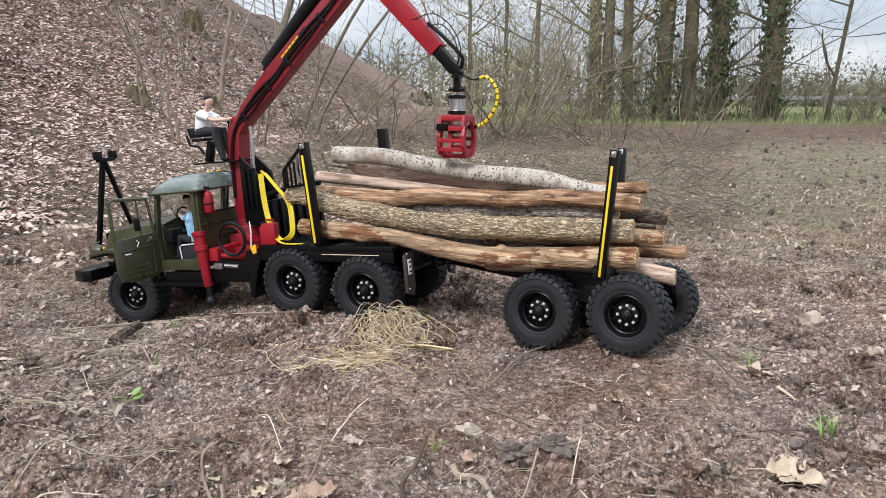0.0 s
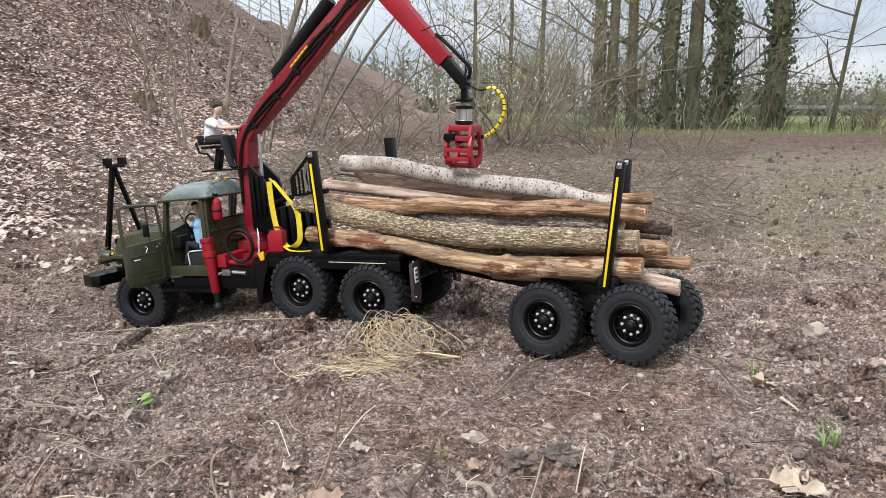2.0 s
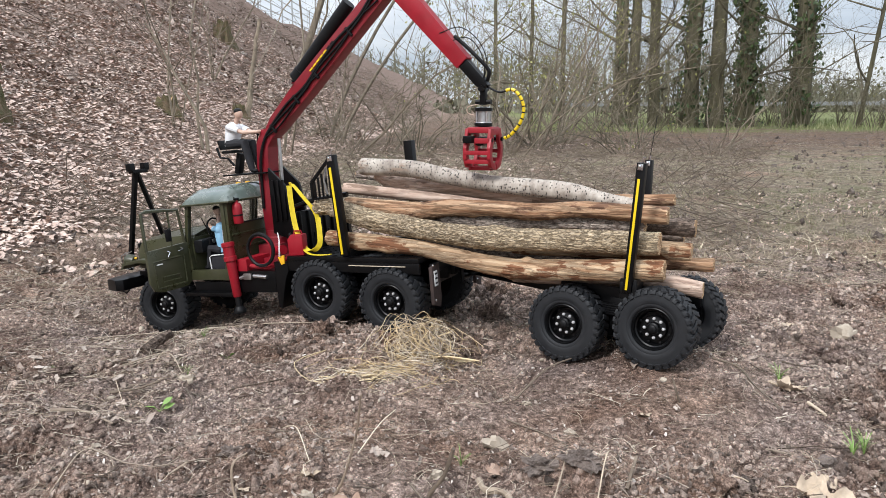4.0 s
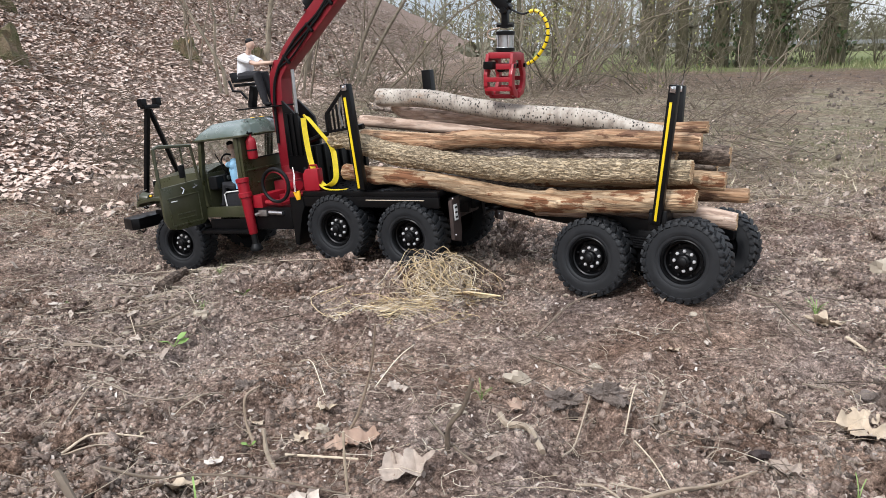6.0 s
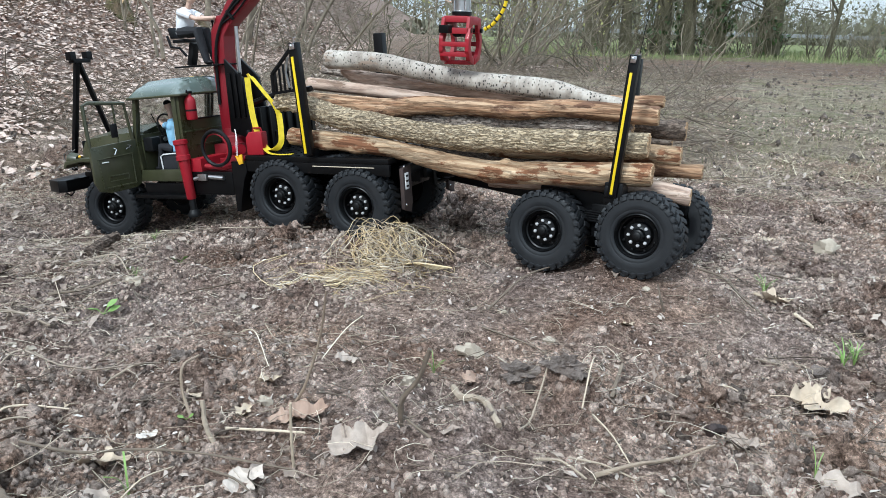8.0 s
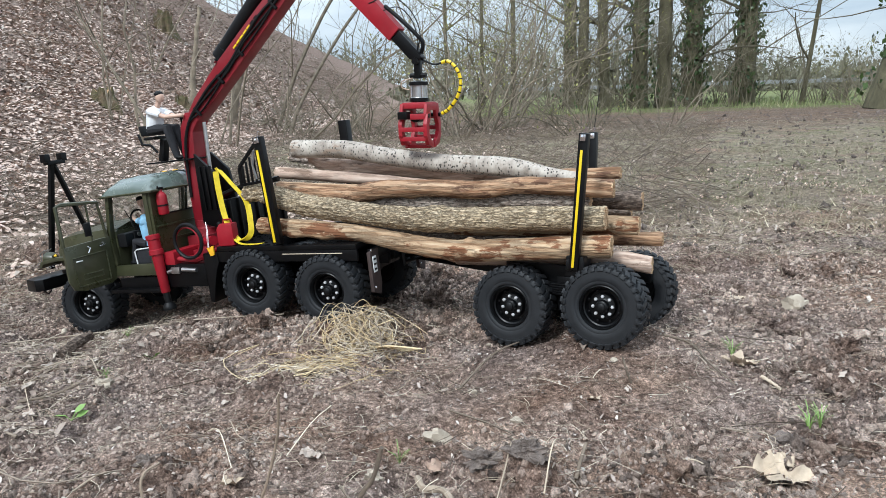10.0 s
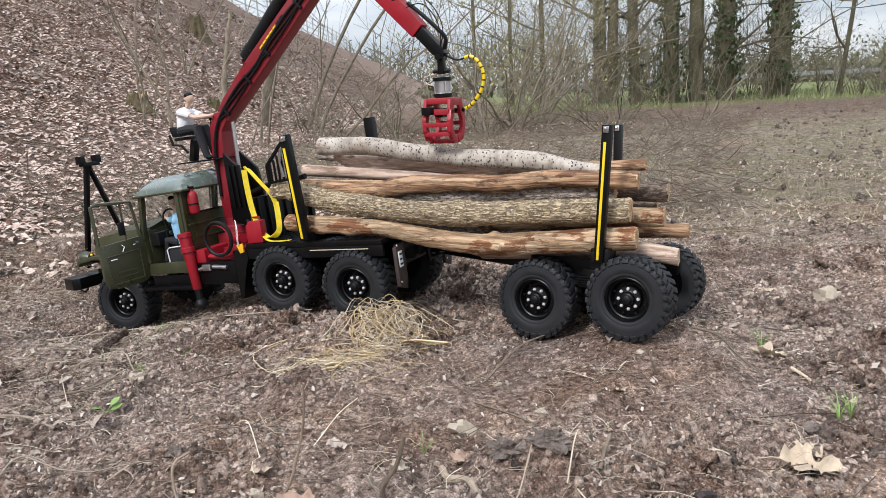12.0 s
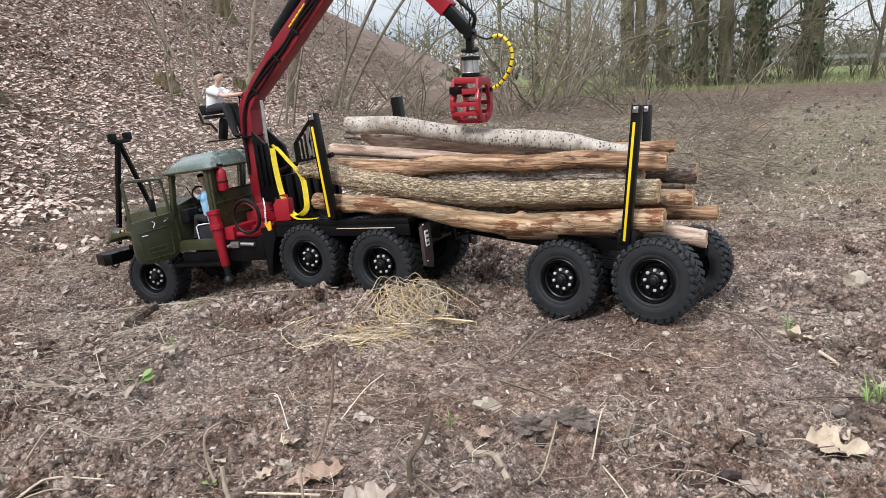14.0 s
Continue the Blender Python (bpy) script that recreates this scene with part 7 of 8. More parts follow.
scatter("verge_grass", BLADE_V, BLADE_F, np.stack([xx, yy, height(xx, yy)], -1), turns(len(xx), rg, 0.6), np.stack([sz * 0.8, sz, sz], -1), VERGE, "rough grass along the field's far edge", "grass")
n = 3600
pick = rg.integers(0, 7, n)
cx, cy = np.array([0.9, 1.6, 2.3, 1.2, 3.4, 4.6, 0.6])[pick], np.array([3.4, 3.0, 4.2, 2.4, 5.0, 7.0, 2.7])[pick]
xx, yy = cx + rg.normal(0, 0.3, n), cy + rg.normal(0, 0.28, n)
sz = rg.uniform(0.01, 0.035, n)
scatter("field_weeds", BLADE_V, BLADE_F, np.stack([xx, yy, height(xx, yy)], -1), turns(n, rg, 0.5), np.stack([sz * 0.6, sz, sz], -1), VERGE, "thin green weeds in the field", "grass")

# ---- straw tuft beside the truck ----
rs_ = random.Random(21)
TX, TY = -0.085, 1.15
tuft = thing("straw_tuft", "tangled tuft of dry yellow straw and roots on soil", "straw tuft", Matrix.Translation((TX, TY, gz(TX, TY))))
for k in range(385):
    if k < 210:  # stems that spring from the sod, arch and hang down
        b0 = Vector((rs_.gauss(0.0, 0.022), rs_.gauss(0.005, 0.016), rs_.uniform(0.018, 0.062)))
        a = rs_.choice((rs_.gauss(-1.5, 0.45), rs_.gauss(-0.9, 0.5), rs_.gauss(-0.25, 0.45), rs_.gauss(-2.3, 0.5)))
        ln, top = rs_.uniform(0.03, 0.08), rs_.uniform(-0.01, 0.018)
        end = rs_.uniform(-0.01, 0.03)
    elif k < 350:  # stems strewn flat in front of it
        b0 = Vector((rs_.gauss(-0.045, 0.03), rs_.gauss(-0.085, 0.018), 0.009))
        a = rs_.choice((rs_.gauss(3.3, 0.35), rs_.gauss(3.3, 0.35), rs_.gauss(0.1, 0.35), rs_.uniform(0, 6.28)))
        ln, top, end = rs_.uniform(0.03, 0.1), rs_.uniform(0.0, 0.01), 0.007
    else:  # loose long stems about it
        b0 = Vector((rs_.gauss(-0.05, 0.06), rs_.gauss(-0.06, 0.05), 0.008))
        a = rs_.uniform(0, 6.28)
        ln, top, end = rs_.uniform(0.05, 0.13), rs_.uniform(0.002, 0.025), 0.008
    d0 = Vector((math.cos(a), math.sin(a), 0))
    s0 = Vector((-d0.y, d0.x, 0))
    w = ln * (0.5 if k < 210 else 0.3)
    zs = [b0.z, b0.z + top, b0.z * 0.7 + top * 0.9, b0.z * 0.3 + end * 0.7, end if k < 210 else end * 0.5 + 0.004]
    pts = [b0 + d0 * ln * q + s0 * (rs_.uniform(-w, w) if q else 0) for q in (0, 0.3, 0.6, 0.85, 1.0)]
    pts = [Vector((p.x, p.y, z)) for p, z in zip(pts, zs)]
    line = [tuple(p) for p in smooth_line(pts, 12)]
    part("straw_stem", Shape().tube(line, rs_.uniform(0.00035, 0.00072), 4), rs_.choice((GOLD, GOLD, GOLD, STRAW, STRAW, ROOT, TWIG)), tuft)
for k in range(5):  # a green-yellow blade sheaf at its side
    part("straw_blade", ribbon([tuple(p) for p in smooth_line([(0.02, -0.04, 0.016), (0.05, -0.045 - 0.004 * k, 0.018 + 0.002 * k), (0.075 + 0.006 * k, -0.05 - 0.006 * k, 0.012 + 0.003 * k)], 8)], 0.003, 0.0008, side=(0.2, 1, 0.3)), GOLD, tuft)
part("sod", Shape().add([(v[0] * 0.045 - 0.035, v[1] * 0.03 + 0.015, v[2] * 0.04 + 0.006) for v in lump(5)], base.f), SOIL, tuft, "torn-up clump of brown sod")
part("sod", Shape().add([(v[0] * 0.028 + 0.012, v[1] * 0.026 + 0.016, v[2] * 0.04 + 0.008) for v in lump(7)], base.f), SOIL, tuft, "torn-up clump of brown sod")

# ---- dark clods turned up from below ----
for k, (x, y, lx, ly, lz, turn) in enumerate(((0.075, 0.728, 0.024, 0.011, 0.011, 8), (0.118, 0.72, 0.022, 0.012, 0.012, -12), (0.41, 0.785, 0.02, 0.014, 0.011, 20), (-0.285, 0.80, 0.018, 0.01, 0.009, -25))):
    v_, f_ = rough_clod(51 + k, 3)
    sh = Shape().add([(v[0] * lx, v[1] * ly, v[2] * lz) for v in v_], f_)
    thing("soil_clod", "dark clod of soil torn up from below", "soil clod", Matrix.Translation((x, y, gz(x, y) + lz * 0.35)) @ Matrix.Rotation(radians(turn), 4, "Z"), sh, FIELDCLOD, group="torn-up clods", smooth=False)

# ---- single leaves, stones, sticks, seedlings ----


def oak_leaf(x, y, size, turn, mat, label, seed, curl=0.25, lift=0.06):
    """A dry lobed leaf: five rows of corners from stalk to tip, curled and creased."""
    rng = random.Random(seed)
    n_, vs = 26, []
    ph, torn = rng.uniform(0, 6.28), [1 - 0.25 * (rng.random() < 0.08) for _ in range(60)]
    for i in range(n_ + 1):
        t = i / n_
        full = 0.36 * math.sin(math.pi * min(1, 0.04 + t ** 0.75 * 0.97)) ** 0.8
        for j, u in enumerate((-1, -0.5, 0, 0.5, 1)):
            w = full * (1 + 0.24 * math.sin(t * 15 + ph + (0.8 if u > 0 else 0))) * (torn[2 * i + (u > 0)] if abs(u) == 1 else 1)
            px, py = t - 0.5 + 0.03 * u * u * math.sin(t * 17 + ph), u * w
            pz = curl * (px * px + 1.8 * py * py) + 0.05 * abs(u) + 0.17 * noise.noise(Vector((px * 4, py * 4, seed * 1.7))) + 0.035 * noise.noise(Vector((px * 13, py * 13, seed)))
            vs.append((px * size, py * size, pz * size))
    fs = [(5 * i + j, 5 * i + j + 1, 5 * i + j + 6, 5 * i + j + 5) for i in range(n_) for j in range(4)]
    ob = thing("fallen_leaf", label, "leaf", Matrix.Translation((x, y, gz(x, y) + size * lift)) @ Euler((rng.uniform(-0.25, 0.25), rng.uniform(-0.25, 0.25), radians(turn))).to_matrix().to_4x4(), group="fallen leaves")
    part("leaf_blade", Shape().add(vs, fs), mat, ob)
    z0 = vs[2][2]
    part("leaf_stalk", Shape().tube([(-0.49 * size, 0, z0), (-0.62 * size, 0.02 * size, z0 * 0.7), (-0.8 * size, -0.03 * size, z0 * 0.3)], 0.011 * size, 5), mat, ob)
    return ob


oak_leaf(0.367, 0.703, 0.06, -18, PALELEAF, "large pale tan oak leaf on the soil", 1, 0.5)
oak_leaf(0.38, 0.742, 0.03, 125, PALELEAF, "small pale leaf beside a large oak leaf", 2, 0.6)
oak_leaf(0.463, 1.015, 0.042, -22, PALELEAF, "curled pale yellow leaf on the soil", 3, 0.9)
oak_leaf(0.544, 1.011, 0.036, 10, TORNLEAF, "brownish pink leaf on the soil", 10, 0.4)
oak_leaf(-0.126, 0.671, 0.042, 8, RUSTLEAF, "rust-brown torn leaf on the soil", 4, 0.4)
oak_leaf(-0.15, 0.659, 0.026, 190, RUSTLEAF, "small rust-brown leaf piece on soil", 21, 0.4)
oak_leaf(-0.071, 0.6, 0.05, 12, TORNLEAF, "pale brown torn leaf on the soil", 5, 0.5)
oak_leaf(-0.156, 0.568, 0.042, 70, TORNLEAF, "pale torn leaf with curled edges on the soil", 22, 0.3)
oak_leaf(-0.287, 0.602, 0.046, 15, PALELEAF, "pale torn leaf on the soil", 6, 0.4)
oak_leaf(-0.173, 0.723, 0.024, 30, PALELEAF, "small whitish leaf scrap on soil", 7, 0.4)
oak_leaf(-0.187, 0.68, 0.021, 70, PALELEAF, "small whitish leaf scrap on soil", 8, 0.4)
oak_leaf(-0.246, 0.723, 0.02, 40, PALELEAF, "small whitish leaf scrap on soil", 23, 0.4)
oak_leaf(-0.359, 0.681, 0.02, 20, PALELEAF, "pale leaf scrap on the soil", 13, 0.4)
oak_leaf(-0.259, 0.632, 0.02, 60, PALECHIP, "pale leaf scrap on the soil", 24, 0.4)
oak_leaf(-0.104, 0.779, 0.026, 10, CHIP, "small brown leaf on the soil", 25, 0.4)
oak_leaf(-0.218, 0.776, 0.018, 110, CHIP, "small brown leaf on the soil", 26, 0.4)
oak_leaf(0.227, 0.902, 0.02, 10, PALELEAF, "small pale star-shaped leaf", 9, 0.3)
oak_leaf(0.265, 0.644, 0.036, 110, TORNLEAF, "grey-brown leaf by a clod", 11, 0.4)
oak_leaf(0.21, 0.703, 0.03, 15, RUSTLEAF, "small brown leaf by a clod", 27, 0.4)
oak_leaf(0.029, 0.761, 0.03, 60, RUSTLEAF, "small brown leaf by a root", 12, 0.4)
oak_leaf(0.349, 0.625, 0.022, 10, PALECHIP, "small dry leaf on the soil", 14, 0.4)
oak_leaf(0.316, 0.573, 0.04, -20, TORNLEAF, "brown dry leaf near a grass blade", 28, 0.4)
oak_leaf(-0.254, 0.526, 0.03, 100, TORNLEAF, "brown leaf near the edge", 29, 0.4)
oak_leaf(0.6, 1.35, 0.027, 200, PALELEAF, "pale leaf on the soil", 15, 0.4)

for k, (x, y, r_, lab) in enumerate([(0.032, 0.848, 0.018, "pale yellowish stone in the soil"), (-0.036, 0.731, 0.012, "small pale stone in the soil"), (0.66, 1.26, 0.026, "flat pale grey stone in soil"), (0.12, 1.3, 0.02, "grey stone below the trailer"), (-0.46, 0.819, 0.008, "small white stone in soil"), (-0.414, 0.998, 0.014, "flat grey stone beside a seedling"), (-0.49, 0.833, 0.009, "small pale stone in soil"), (-0.172, 0.699, 0.009, "small grey stone in soil"), (0.35, 1.25, 0.01, "small pale stone in soil"), (0.05, 1.42, 0.02, "pale grey stone beyond the trailer"), (0.125, 0.863, 0.008, "small pale stone in soil"), (0.276, 1.001, 0.008, "small pale stone in soil")]):
    s = Shape().add([(v[0] * r_, v[1] * r_ * 0.8, v[2] * r_ * 0.75) for v in lump(20 + k)], base.f)
    thing("stone", lab, "stone", Matrix.Translation((x, y, gz(x, y) + r_ * 0.2)), s, STONE, group="stones")


def stick(pts, r0, r1, mat, label, sides=7):
    rng = random.Random(len(pts) * 7 + int(r0 * 1e5))
    pts = [(x, y, gz(x, y) + h) for x, y, h in pts]
    line = [tuple(p) for p in smooth_line(pts, 22)]
    s = Shape().tube(line, [0.62 * (r0 + (r1 - r0) * i / 22) for i in range(23)], sides, wob=0.2, rng=rng)
    return thing("stick", label, "stick", None, s, mat, group="sticks and stems")


stick([(0.009, 0.733, 0.012), (0.016, 0.706, 0.01), (0.035, 0.685, 0.008), (0.047, 0.644, 0.004)], 0.0058, 0.0052, ROOT, "thick bent bleached root in soil")
stick([(-0.04, 0.632, 0.0), (-0.038, 0.623, 0.03), (-0.025, 0.617, 0.055), (-0.016, 0.61, 0.085)], 0.0042, 0.003, TWIG, "brown twig standing in the soil")
stick([(-0.013, 0.609, 0.004), (-0.038, 0.636, 0.01), (-0.062, 0.681, 0.02)], 0.0022, 0.0018, TWIG, "thin brown twig on the soil")
stick([(-0.125, 0.591, 0.0), (-0.125, 0.586, 0.03), (-0.124, 0.582, 0.065)], 0.0022, 0.0018, STRAW, "upright dry yellow stem")
stick([(-0.144, 0.688, 0.0), (-0.129, 0.681, 0.03), (-0.114, 0.674, 0.08), (-0.105, 0.653, 0.13)], 0.0026, 0.0015, ROOT, "tall thin dry stem")
stick([(-0.235, 0.675, 0.0), (-0.245, 0.685, 0.02), (-0.246, 0.691, 0.045), (-0.237, 0.711, 0.05)], 0.0026, 0.0018, ROOT, "thin curved dry stem")
stick([(-0.201, 0.629, 0.0), (-0.208, 0.632, 0.015), (-0.211, 0.636, 0.035)], 0.0038, 0.003, ROOT, "short curved pale stem")
stick([(-0.194, 0.642, 0.006), (-0.157, 0.635, 0.01), (-0.122, 0.629, 0.008)], 0.0022, 0.0016, STRAW, "pale straw stalk lying on the soil")
stick([(-0.341, 0.585, 0.012), (-0.295, 0.582, 0.014), (-0.255, 0.592, 0.018), (-0.201, 0.584, 0.016), (-0.124, 0.577, 0.008)], 0.0024, 0.0014, TWIG, "long thin brown twig lying on the soil")
stick([(-0.194, 0.579, 0.008), (-0.168, 0.565, 0.006), (-0.148, 0.546, 0.004)], 0.0018, 0.0012, TWIG, "side shoot of a thin twig")
stick([(0.121, 0.586, 0.006), (0.157, 0.594, 0.012), (0.194, 0.613, 0.012), (0.237, 0.633, 0.006)], 0.0034, 0.0016, ROOT, "long pale root lying on the soil")
stick([(0.074, 0.609, 0.006), (0.095, 0.598, 0.01), (0.114, 0.583, 0.004)], 0.0024, 0.0016, ROOT, "pale root fibre lying on the soil")
stick([(0.102, 0.604, 0.008), (0.13, 0.6, 0.008), (0.155, 0.583, 0.004)], 0.0016, 0.0012, ROOT, "thin root fibre lying on the soil")
stick([(-0.555, 0.891, 0.008), (-0.509, 0.885, 0.012), (-0.457, 0.861, 0.006)], 0.0045, 0.0028, TWIG, "short dark twig on the soil")
stick([(-0.517, 0.974, 0.008), (-0.476, 0.974, 0.012), (-0.439, 0.983, 0.006)], 0.0036, 0.0024, TWIG, "straight brown twig on the soil")
stick([(-0.533, 0.965, 0.006), (-0.51, 0.945, 0.006), (-0.53, 0.926, 0.004)], 0.0014, 0.001, ROOT, "pale rootlet on the soil")
stick([(-0.412, 0.639, 0.006), (-0.39, 0.661, 0.01), (-0.342, 0.666, 0.006)], 0.0022, 0.0014, STRAW, "pale stalk lying on the soil")
stick([(-0.41, 0.636, 0.004), (-0.373, 0.643, 0.008), (-0.336, 0.649, 0.006)], 0.0016, 0.0012, ROOT, "grey stalk lying on the soil")
stick([(-0.455, 0.711, 0.006), (-0.437, 0.746, 0.012), (-0.418, 0.764, 0.012), (-0.397, 0.74, 0.006)], 0.0014, 0.001, ROOT, "curved pale rootlet on the soil")
stick([(-0.335, 0.736, 0.006), (-0.317, 0.755, 0.012), (-0.305, 0.789, 0.008)], 0.0022, 0.0012, ROOT, "branched root fibre on the soil")
stick([(-0.236, 0.858, 0.004), (-0.208, 0.811, 0.02), (-0.178, 0.742, 0.004)], 0.0012, 0.001, STRAW, "pale straw arching over the soil")
stick([(-0.1, 0.918, 0.006), (-0.113, 0.85, 0.016), (-0.13, 0.777, 0.006)], 0.0012, 0.001, STRAW, "pale straw arching over the soil")
stick([(-0.534, 1.023, 0.004), (-0.496, 0.96, 0.014), (-0.463, 0.908, 0.004)], 0.001, 0.0009, STRAW, "thin pale straw on the soil")
stick([(-0.362, 0.556, 0.03), (-0.332, 0.536, 0.02), (-0.305, 0.518, 0.012)], 0.006, 0.005, TWIG, "thick dark twig near the edge")
stick([(-0.242, 0.531, 0.006), (-0.231, 0.551, 0.01), (-0.219, 0.58, 0.006)], 0.0014, 0.001, STRAW, "thin pale straw on the soil")
stick([(0.283, 0.939, 0.0), (0.276, 0.935, 0.018), (0.271, 0.939, 0.036)], 0.0028, 0.0018, TWIG, "thin upright twig by the trailer")
stick([(0.364, 1.058, 0.012), (0.4, 1.049, 0.014), (0.402, 0.985, 0.012), (0.414, 0.926, 0.008)], 0.0028, 0.0018, TWIG, "thin forked brown twig in soil")
stick([(0.444, 1.041, 0.006), (0.457, 1.026, 0.006), (0.458, 1.004, 0.006)], 0.0042, 0.003, STRAW, "pale stripped stalk on the soil")
stick([(0.468, 0.97, 0.004), (0.478, 0.954, 0.006), (0.483, 0.944, 0.004)], 0.004, 0.003, STRAW, "pale stripped stalk on the soil")
stick([(0.063, 0.993, 0.006), (0.119, 1.058, 0.012), (0.19, 1.124, 0.006)], 0.0028, 0.0016, TWIG, "brown twig lying before the trailer wheels")
stick([(0.167, 0.724, 0.004), (0.175, 0.74, 0.014), (0.185, 0.761, 0.018)], 0.0034, 0.003, TWIG, "short brown twig end in soil")
stick([(0.127, 0.676, 0.006), (0.143, 0.718, 0.02), (0.165, 0.779, 0.012)], 0.0014, 0.001, STRAW, "pale straw leaning on a clod")
stick([(0.135, 0.666, 0.006), (0.144, 0.628, 0.012), (0.156, 0.602, 0.004)], 0.0014, 0.001, STRAW, "pale straw on the soil")
stick([(0.066, 0.648, 0.004), (0.082, 0.684, 0.014), (0.103, 0.727, 0.014)], 0.0018, 0.0012, ROOT, "root fibre leaning on the torn ridge")
stick([(0.28, 0.76, 0.004), (0.296, 0.754, 0.006), (0.316, 0.752, 0.004)], 0.0016, 0.0012, STRAW, "short pale stalk on the soil")
stick([(0.347, 0.809, 0.006), (0.376, 0.821, 0.008), (0.401, 0.817, 0.004)], 0.0018, 0.0012, ROOT, "pale root fibre on the soil")
stick([(0.246, 0.673, 0.01), (0.254, 0.677, 0.016), (0.266, 0.685, 0.01)], 0.0085, 0.007, BROWN, "stub of dark brown wood in soil")
stick([(-0.546, 1.153, 0.006), (-0.533, 1.176, 0.02), (-0.522, 1.206, 0.026)], 0.016, 0.012, DARKBARK, "broken piece of dark root wood")
stick([(-0.72, 1.3, 0.0), (-0.5, 1.36, 0.02), (-0.38, 1.3, 0.012), (-0.22, 1.26, 0.01)], 0.0018, 0.0012, ROOT, "pale root creeping past the truck wheels")
stick([(-0.548, 1.036, 0.006), (-0.517, 1.094, 0.012), (-0.476, 1.017, 0.004)], 0.002, 0.0013, ROOT, "pale root by the truck")
stick([(-0.548, 1.069, 0.006), (-0.488, 1.105, 0.016), (-0.435, 1.035, 0.006)], 0.0016, 0.0012, ROOT, "pale root by the truck")


def seedling(x, y, kind, size, seed, label):
    rng = random.Random(seed)
    ob = thing("seedling", label, "plant", Matrix.Translation((x, y, gz(x, y))), group="green seedlings")
    if kind == "broad":
        for k in range(3):
            a = rng.uniform(0, 6.28)
            tip = Vector((math.cos(a) * size * 0.35, math.sin(a) * size * 0.3, size * rng.uniform(0.15, 0.5)))
            part("stem", Shape().tube([(0, 0, 0), tuple(tip * 0.6), tuple(tip)], size * 0.03, 5), GREEN, ob)
            m = Euler((rng.uniform(-0.6, 0.6), rng.uniform(-0.7, 0.2), a)).to_matrix()
            vs = [m @ (Vector(v) * size) + tip for v in ((-0.1, 0, 0), (0.15, 0.2, 0.04), (0.45, 0.22, 0.06), (0.75, 0, 0.0), (0.45, -0.22, 0.06), (0.15, -0.2, 0.04), (0.3, 0, -0.02))]
            part("leaf", Shape().add(vs, [(0, 6, 1), (1, 6, 2), (2, 6, 3), (3, 6, 4), (4, 6, 5), (5, 6, 0)]), GREEN, ob)
    else:
        for k in range(12 if kind == "grass" else 2):
            a = rng.uniform(0, 6.28)
            ln = size * rng.uniform(0.6, 1.2)
            pts = [Vector((0, 0, 0)), Vector((math.cos(a) * ln * 0.2, math.sin(a) * ln * 0.2, ln * 0.6)), Vector((math.cos(a) * ln * 0.55, math.sin(a) * ln * 0.55, ln * 0.85))]
            part("blade", ribbon([tuple(p) for p in smooth_line(pts, 6)], size * 0.032, size * 0.008, side=(-math.sin(a), math.cos(a), 0)), GREEN, ob)
    return ob


seedling(-0.42, 0.914, "broad", 0.02, 1, "bright green broad-leaved seedling")
seedling(-0.395, 1.125, "broad", 0.014, 2, "small bright green seedling")
seedling(-0.428, 1.038, "grass", 0.02, 3, "small tuft of green grass blades")
seedling(0.455, 0.823, "grass", 0.032, 4, "tuft of fresh green grass")
seedling(0.472, 0.83, "grass", 0.028, 14, "tuft of fresh green grass")
seedling(-0.011, 0.781, "grass", 0.024, 5, "small green weed by a stone")
seedling(0.462, 1.05, "grass", 0.03, 6, "tuft of thin green grass")
seedling(-0.244, 0.553, "blade", 0.05, 7, "single green shoot with pale tip")
seedling(0.302, 0.586, "blade", 0.022, 8, "short green grass blades")
seedling(-0.46, 1.2, "grass", 0.02, 10, "small green weed by the truck")
seedling(-0.623, 1.028, "grass", 0.016, 12, "small green weed in the soil")
seedling(-0.24, 0.674, "broad", 0.008, 9, "tiny green leaves in the soil")
seedling(0.5, 1.95, "grass", 0.05, 11, "green grass tuft in the field")

# ---- distance ----
# low hedge and woods far beyond the field
far_mat = plain("far_wood", (0.13, 0.125, 0.085), (0.21, 0.2, 0.14), 0.95, 0, 0.6, 0.0)
rf_ = random.Random(31)
s = Shape()
for k in range(420):
    x = rf_.uniform(-90, 160)
    y = rf_.uniform(112, 150)
    h_ = rf_.uniform(5, 11) * (1 if x < 45 else 0.4)
    s.tube([(x, y, 0), (x + rf_.uniform(-0.4, 0.4), y, h_ * 0.5), (x + rf_.uniform(-0.8, 0.8), y, h_)], [0.3, 0.2, 0.05], 4, cap=False)
    for _ in range(14):
        a, hh = rf_.uniform(0, 6.28), rf_.uniform(0.3, 0.95) * h_
        e = (x + math.cos(a) * rf_.uniform(1, 2.6), y + math.sin(a) * 1.5, hh + rf_.uniform(0.5, 2.0))
        s.tube([(x, y, hh), e], [0.08, 0.02], 3, cap=False)
    leaf_cloud(s, rf_, (x, y, h_ * 0.5), 2.0, 30, 0.7, (1, 1, 1.1))
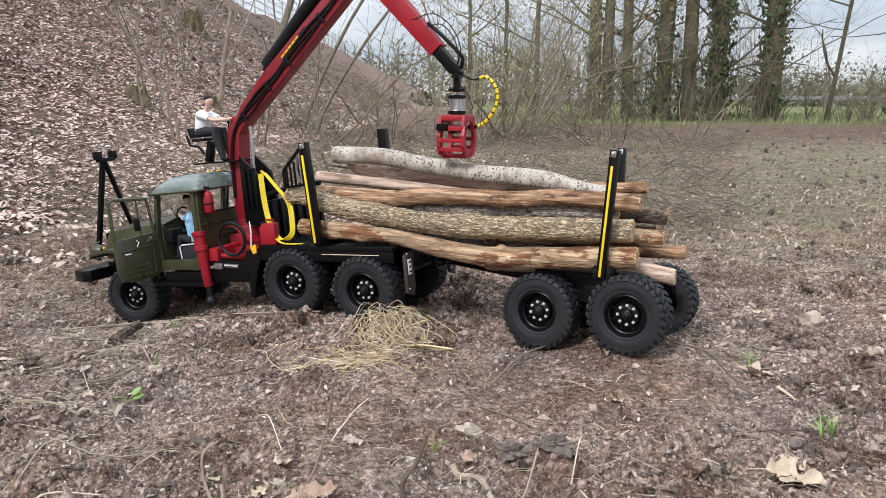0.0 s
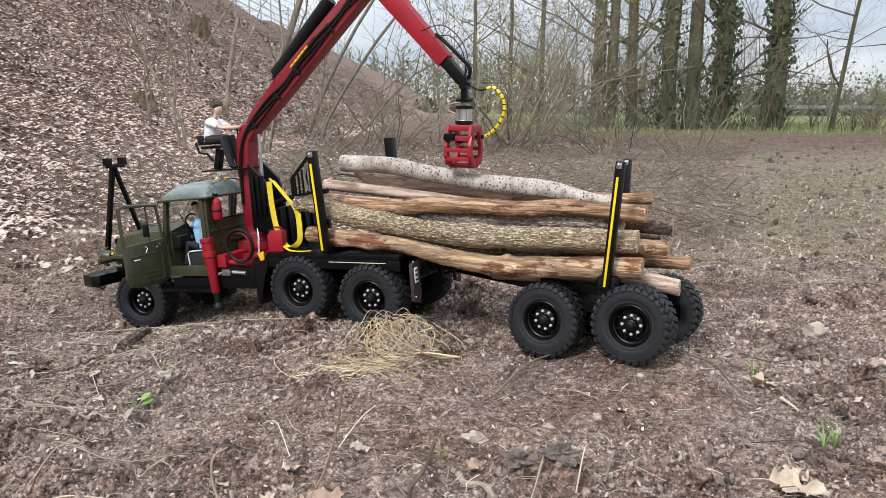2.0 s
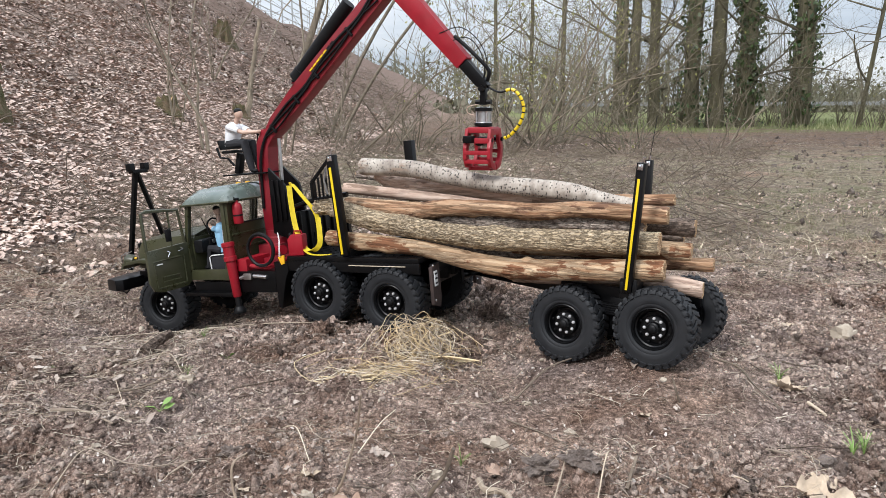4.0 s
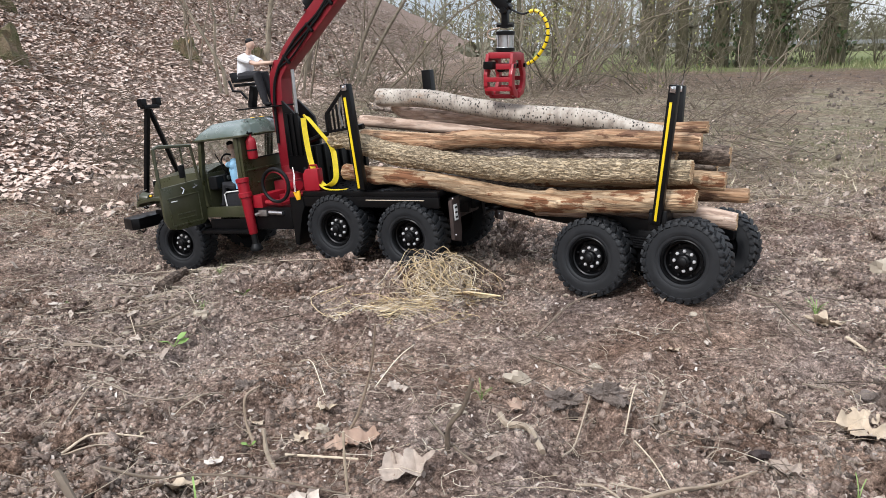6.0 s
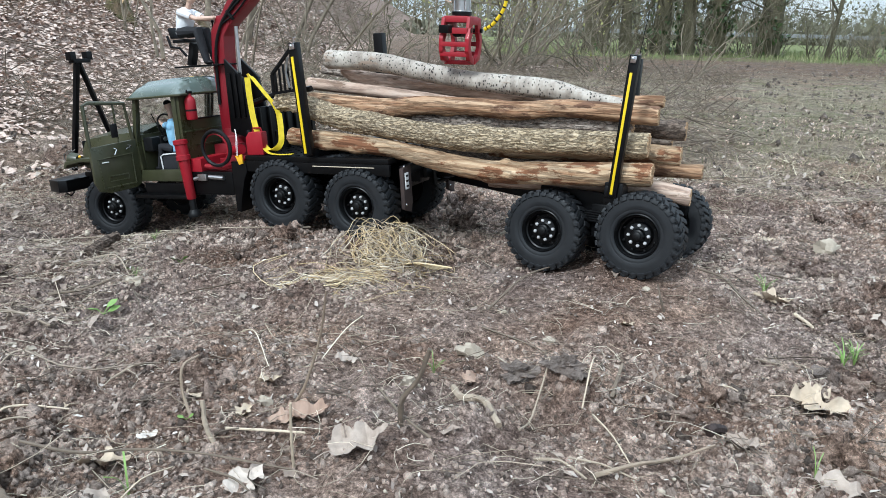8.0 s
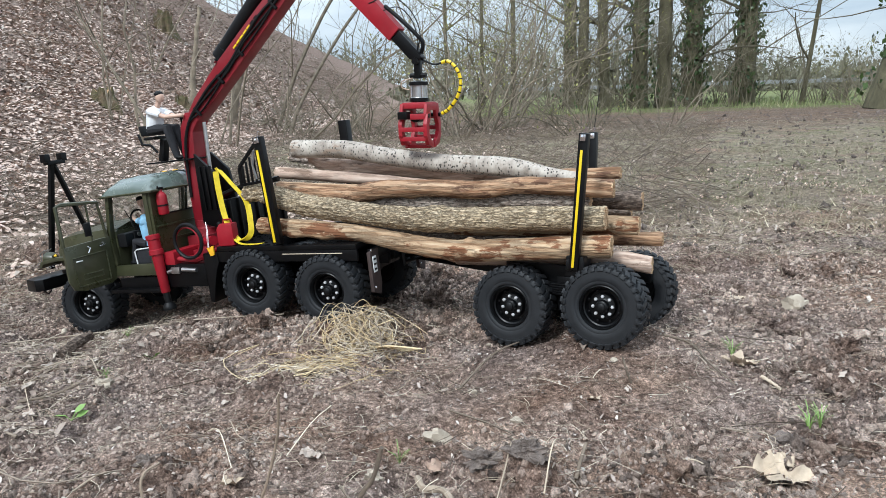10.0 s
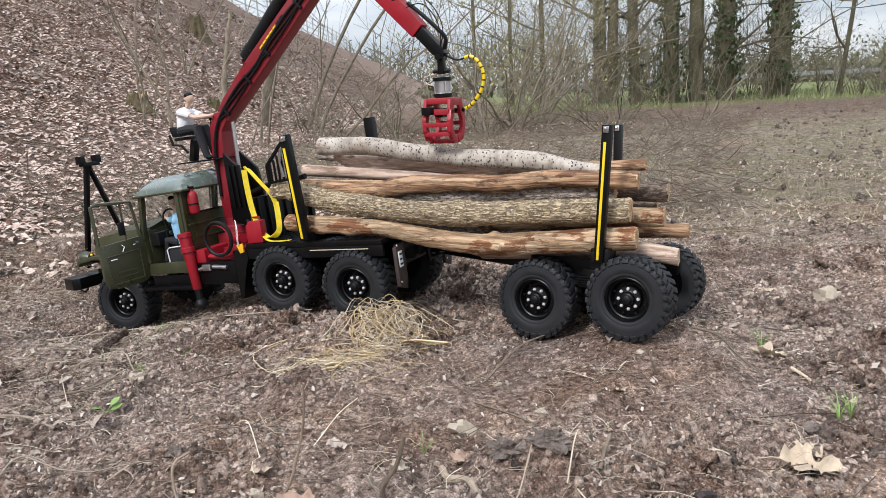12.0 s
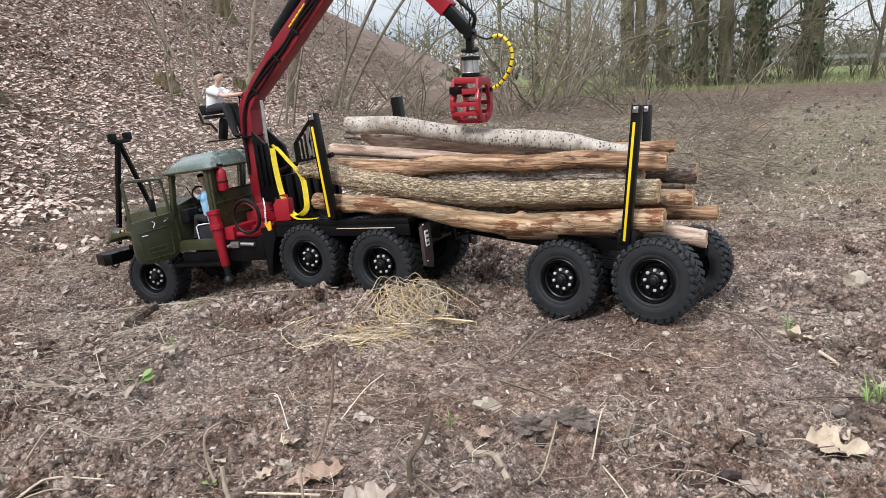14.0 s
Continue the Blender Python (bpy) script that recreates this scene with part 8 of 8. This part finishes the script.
tagged(new("far_woods", s.mesh("far_woods", far_mat, False)), "hazy bare woods far beyond the field", "woods", kind="stuff")
s = Shape()
for k in range(5200):
    x = rf_.uniform(-20, 75)
    y = rf_.uniform(44, 48)
    leaf_cloud(s, rf_, (x, y, rf_.uniform(0.0, 1.0) * (0.9 + 0.7 * noise.noise(Vector((x * 0.2, 0, 0))))), 0.25, 1, 0.5)
tagged(new("far_hedge", s.mesh("far_hedge", far_mat, False)), "low brown hedge along a far road", "hedge", kind="stuff")
# guard rail of the far road
rail = thing("guard_rail", "grey metal guard rail along a far road", "guard rail")
ZINC = plain("weathered_zinc", (0.17, 0.175, 0.175), (0.27, 0.275, 0.275), 0.7, 0, 4, 0.1)
part("rail", Shape().box((27, 40, 0.5), (44, 0.05, 0.2), 0.02), ZINC, rail)
for k in range(11):
    part("post", Shape().box((6 + 4 * k, 40.05, 0.3), (0.1, 0.1, 0.75), 0.01), ZINC, rail)
# pale vehicle parked on the far road
van = thing("parked_van", "white van parked on a far road", "van", Matrix.Translation((-6.24, 96, 0.02)))
vb = part("van_body", Shape().prism([(-1.6, 0.3), (1.7, 0.3), (1.7, 0.9), (1.2, 1.05), (0.75, 1.6), (-1.5, 1.65), (-1.6, 1.5)], "y", -0.8, 0.8, bevel=0.08), WHITE, van)
part("window", Shape().box((-0.3, -0.81, 1.25), (1.5, 0.02, 0.42), 0.01), MATTE, vb)
for x in (-1.0, 1.1):
    w = part("wheel", Shape().lathe([(-0.85, 0.2), (-0.85, 0.32), (-0.66, 0.32), (-0.66, 0.2)], (x, 0, 0.32), "y", 20), RUBBER, van)
# fence along the top of the bank
fence = thing("bank_fence", "pale mesh fence along the top of the bank", "fence")
fz = BANK_TOP - 0.1
for k in range(26):
    y = 12 + 1.6 * k
    part("post", Shape().tube([(-6.9, y, fz), (-6.9, y, fz + 1.15)], 0.03, 6), STEEL, fence)
for h_ in (0.35, 0.6, 0.85, 1.1):
    part("rail", Shape().tube([(-6.9, 12, fz + h_), (-6.9, 52, fz + h_)], 0.02, 5), STEEL, fence)
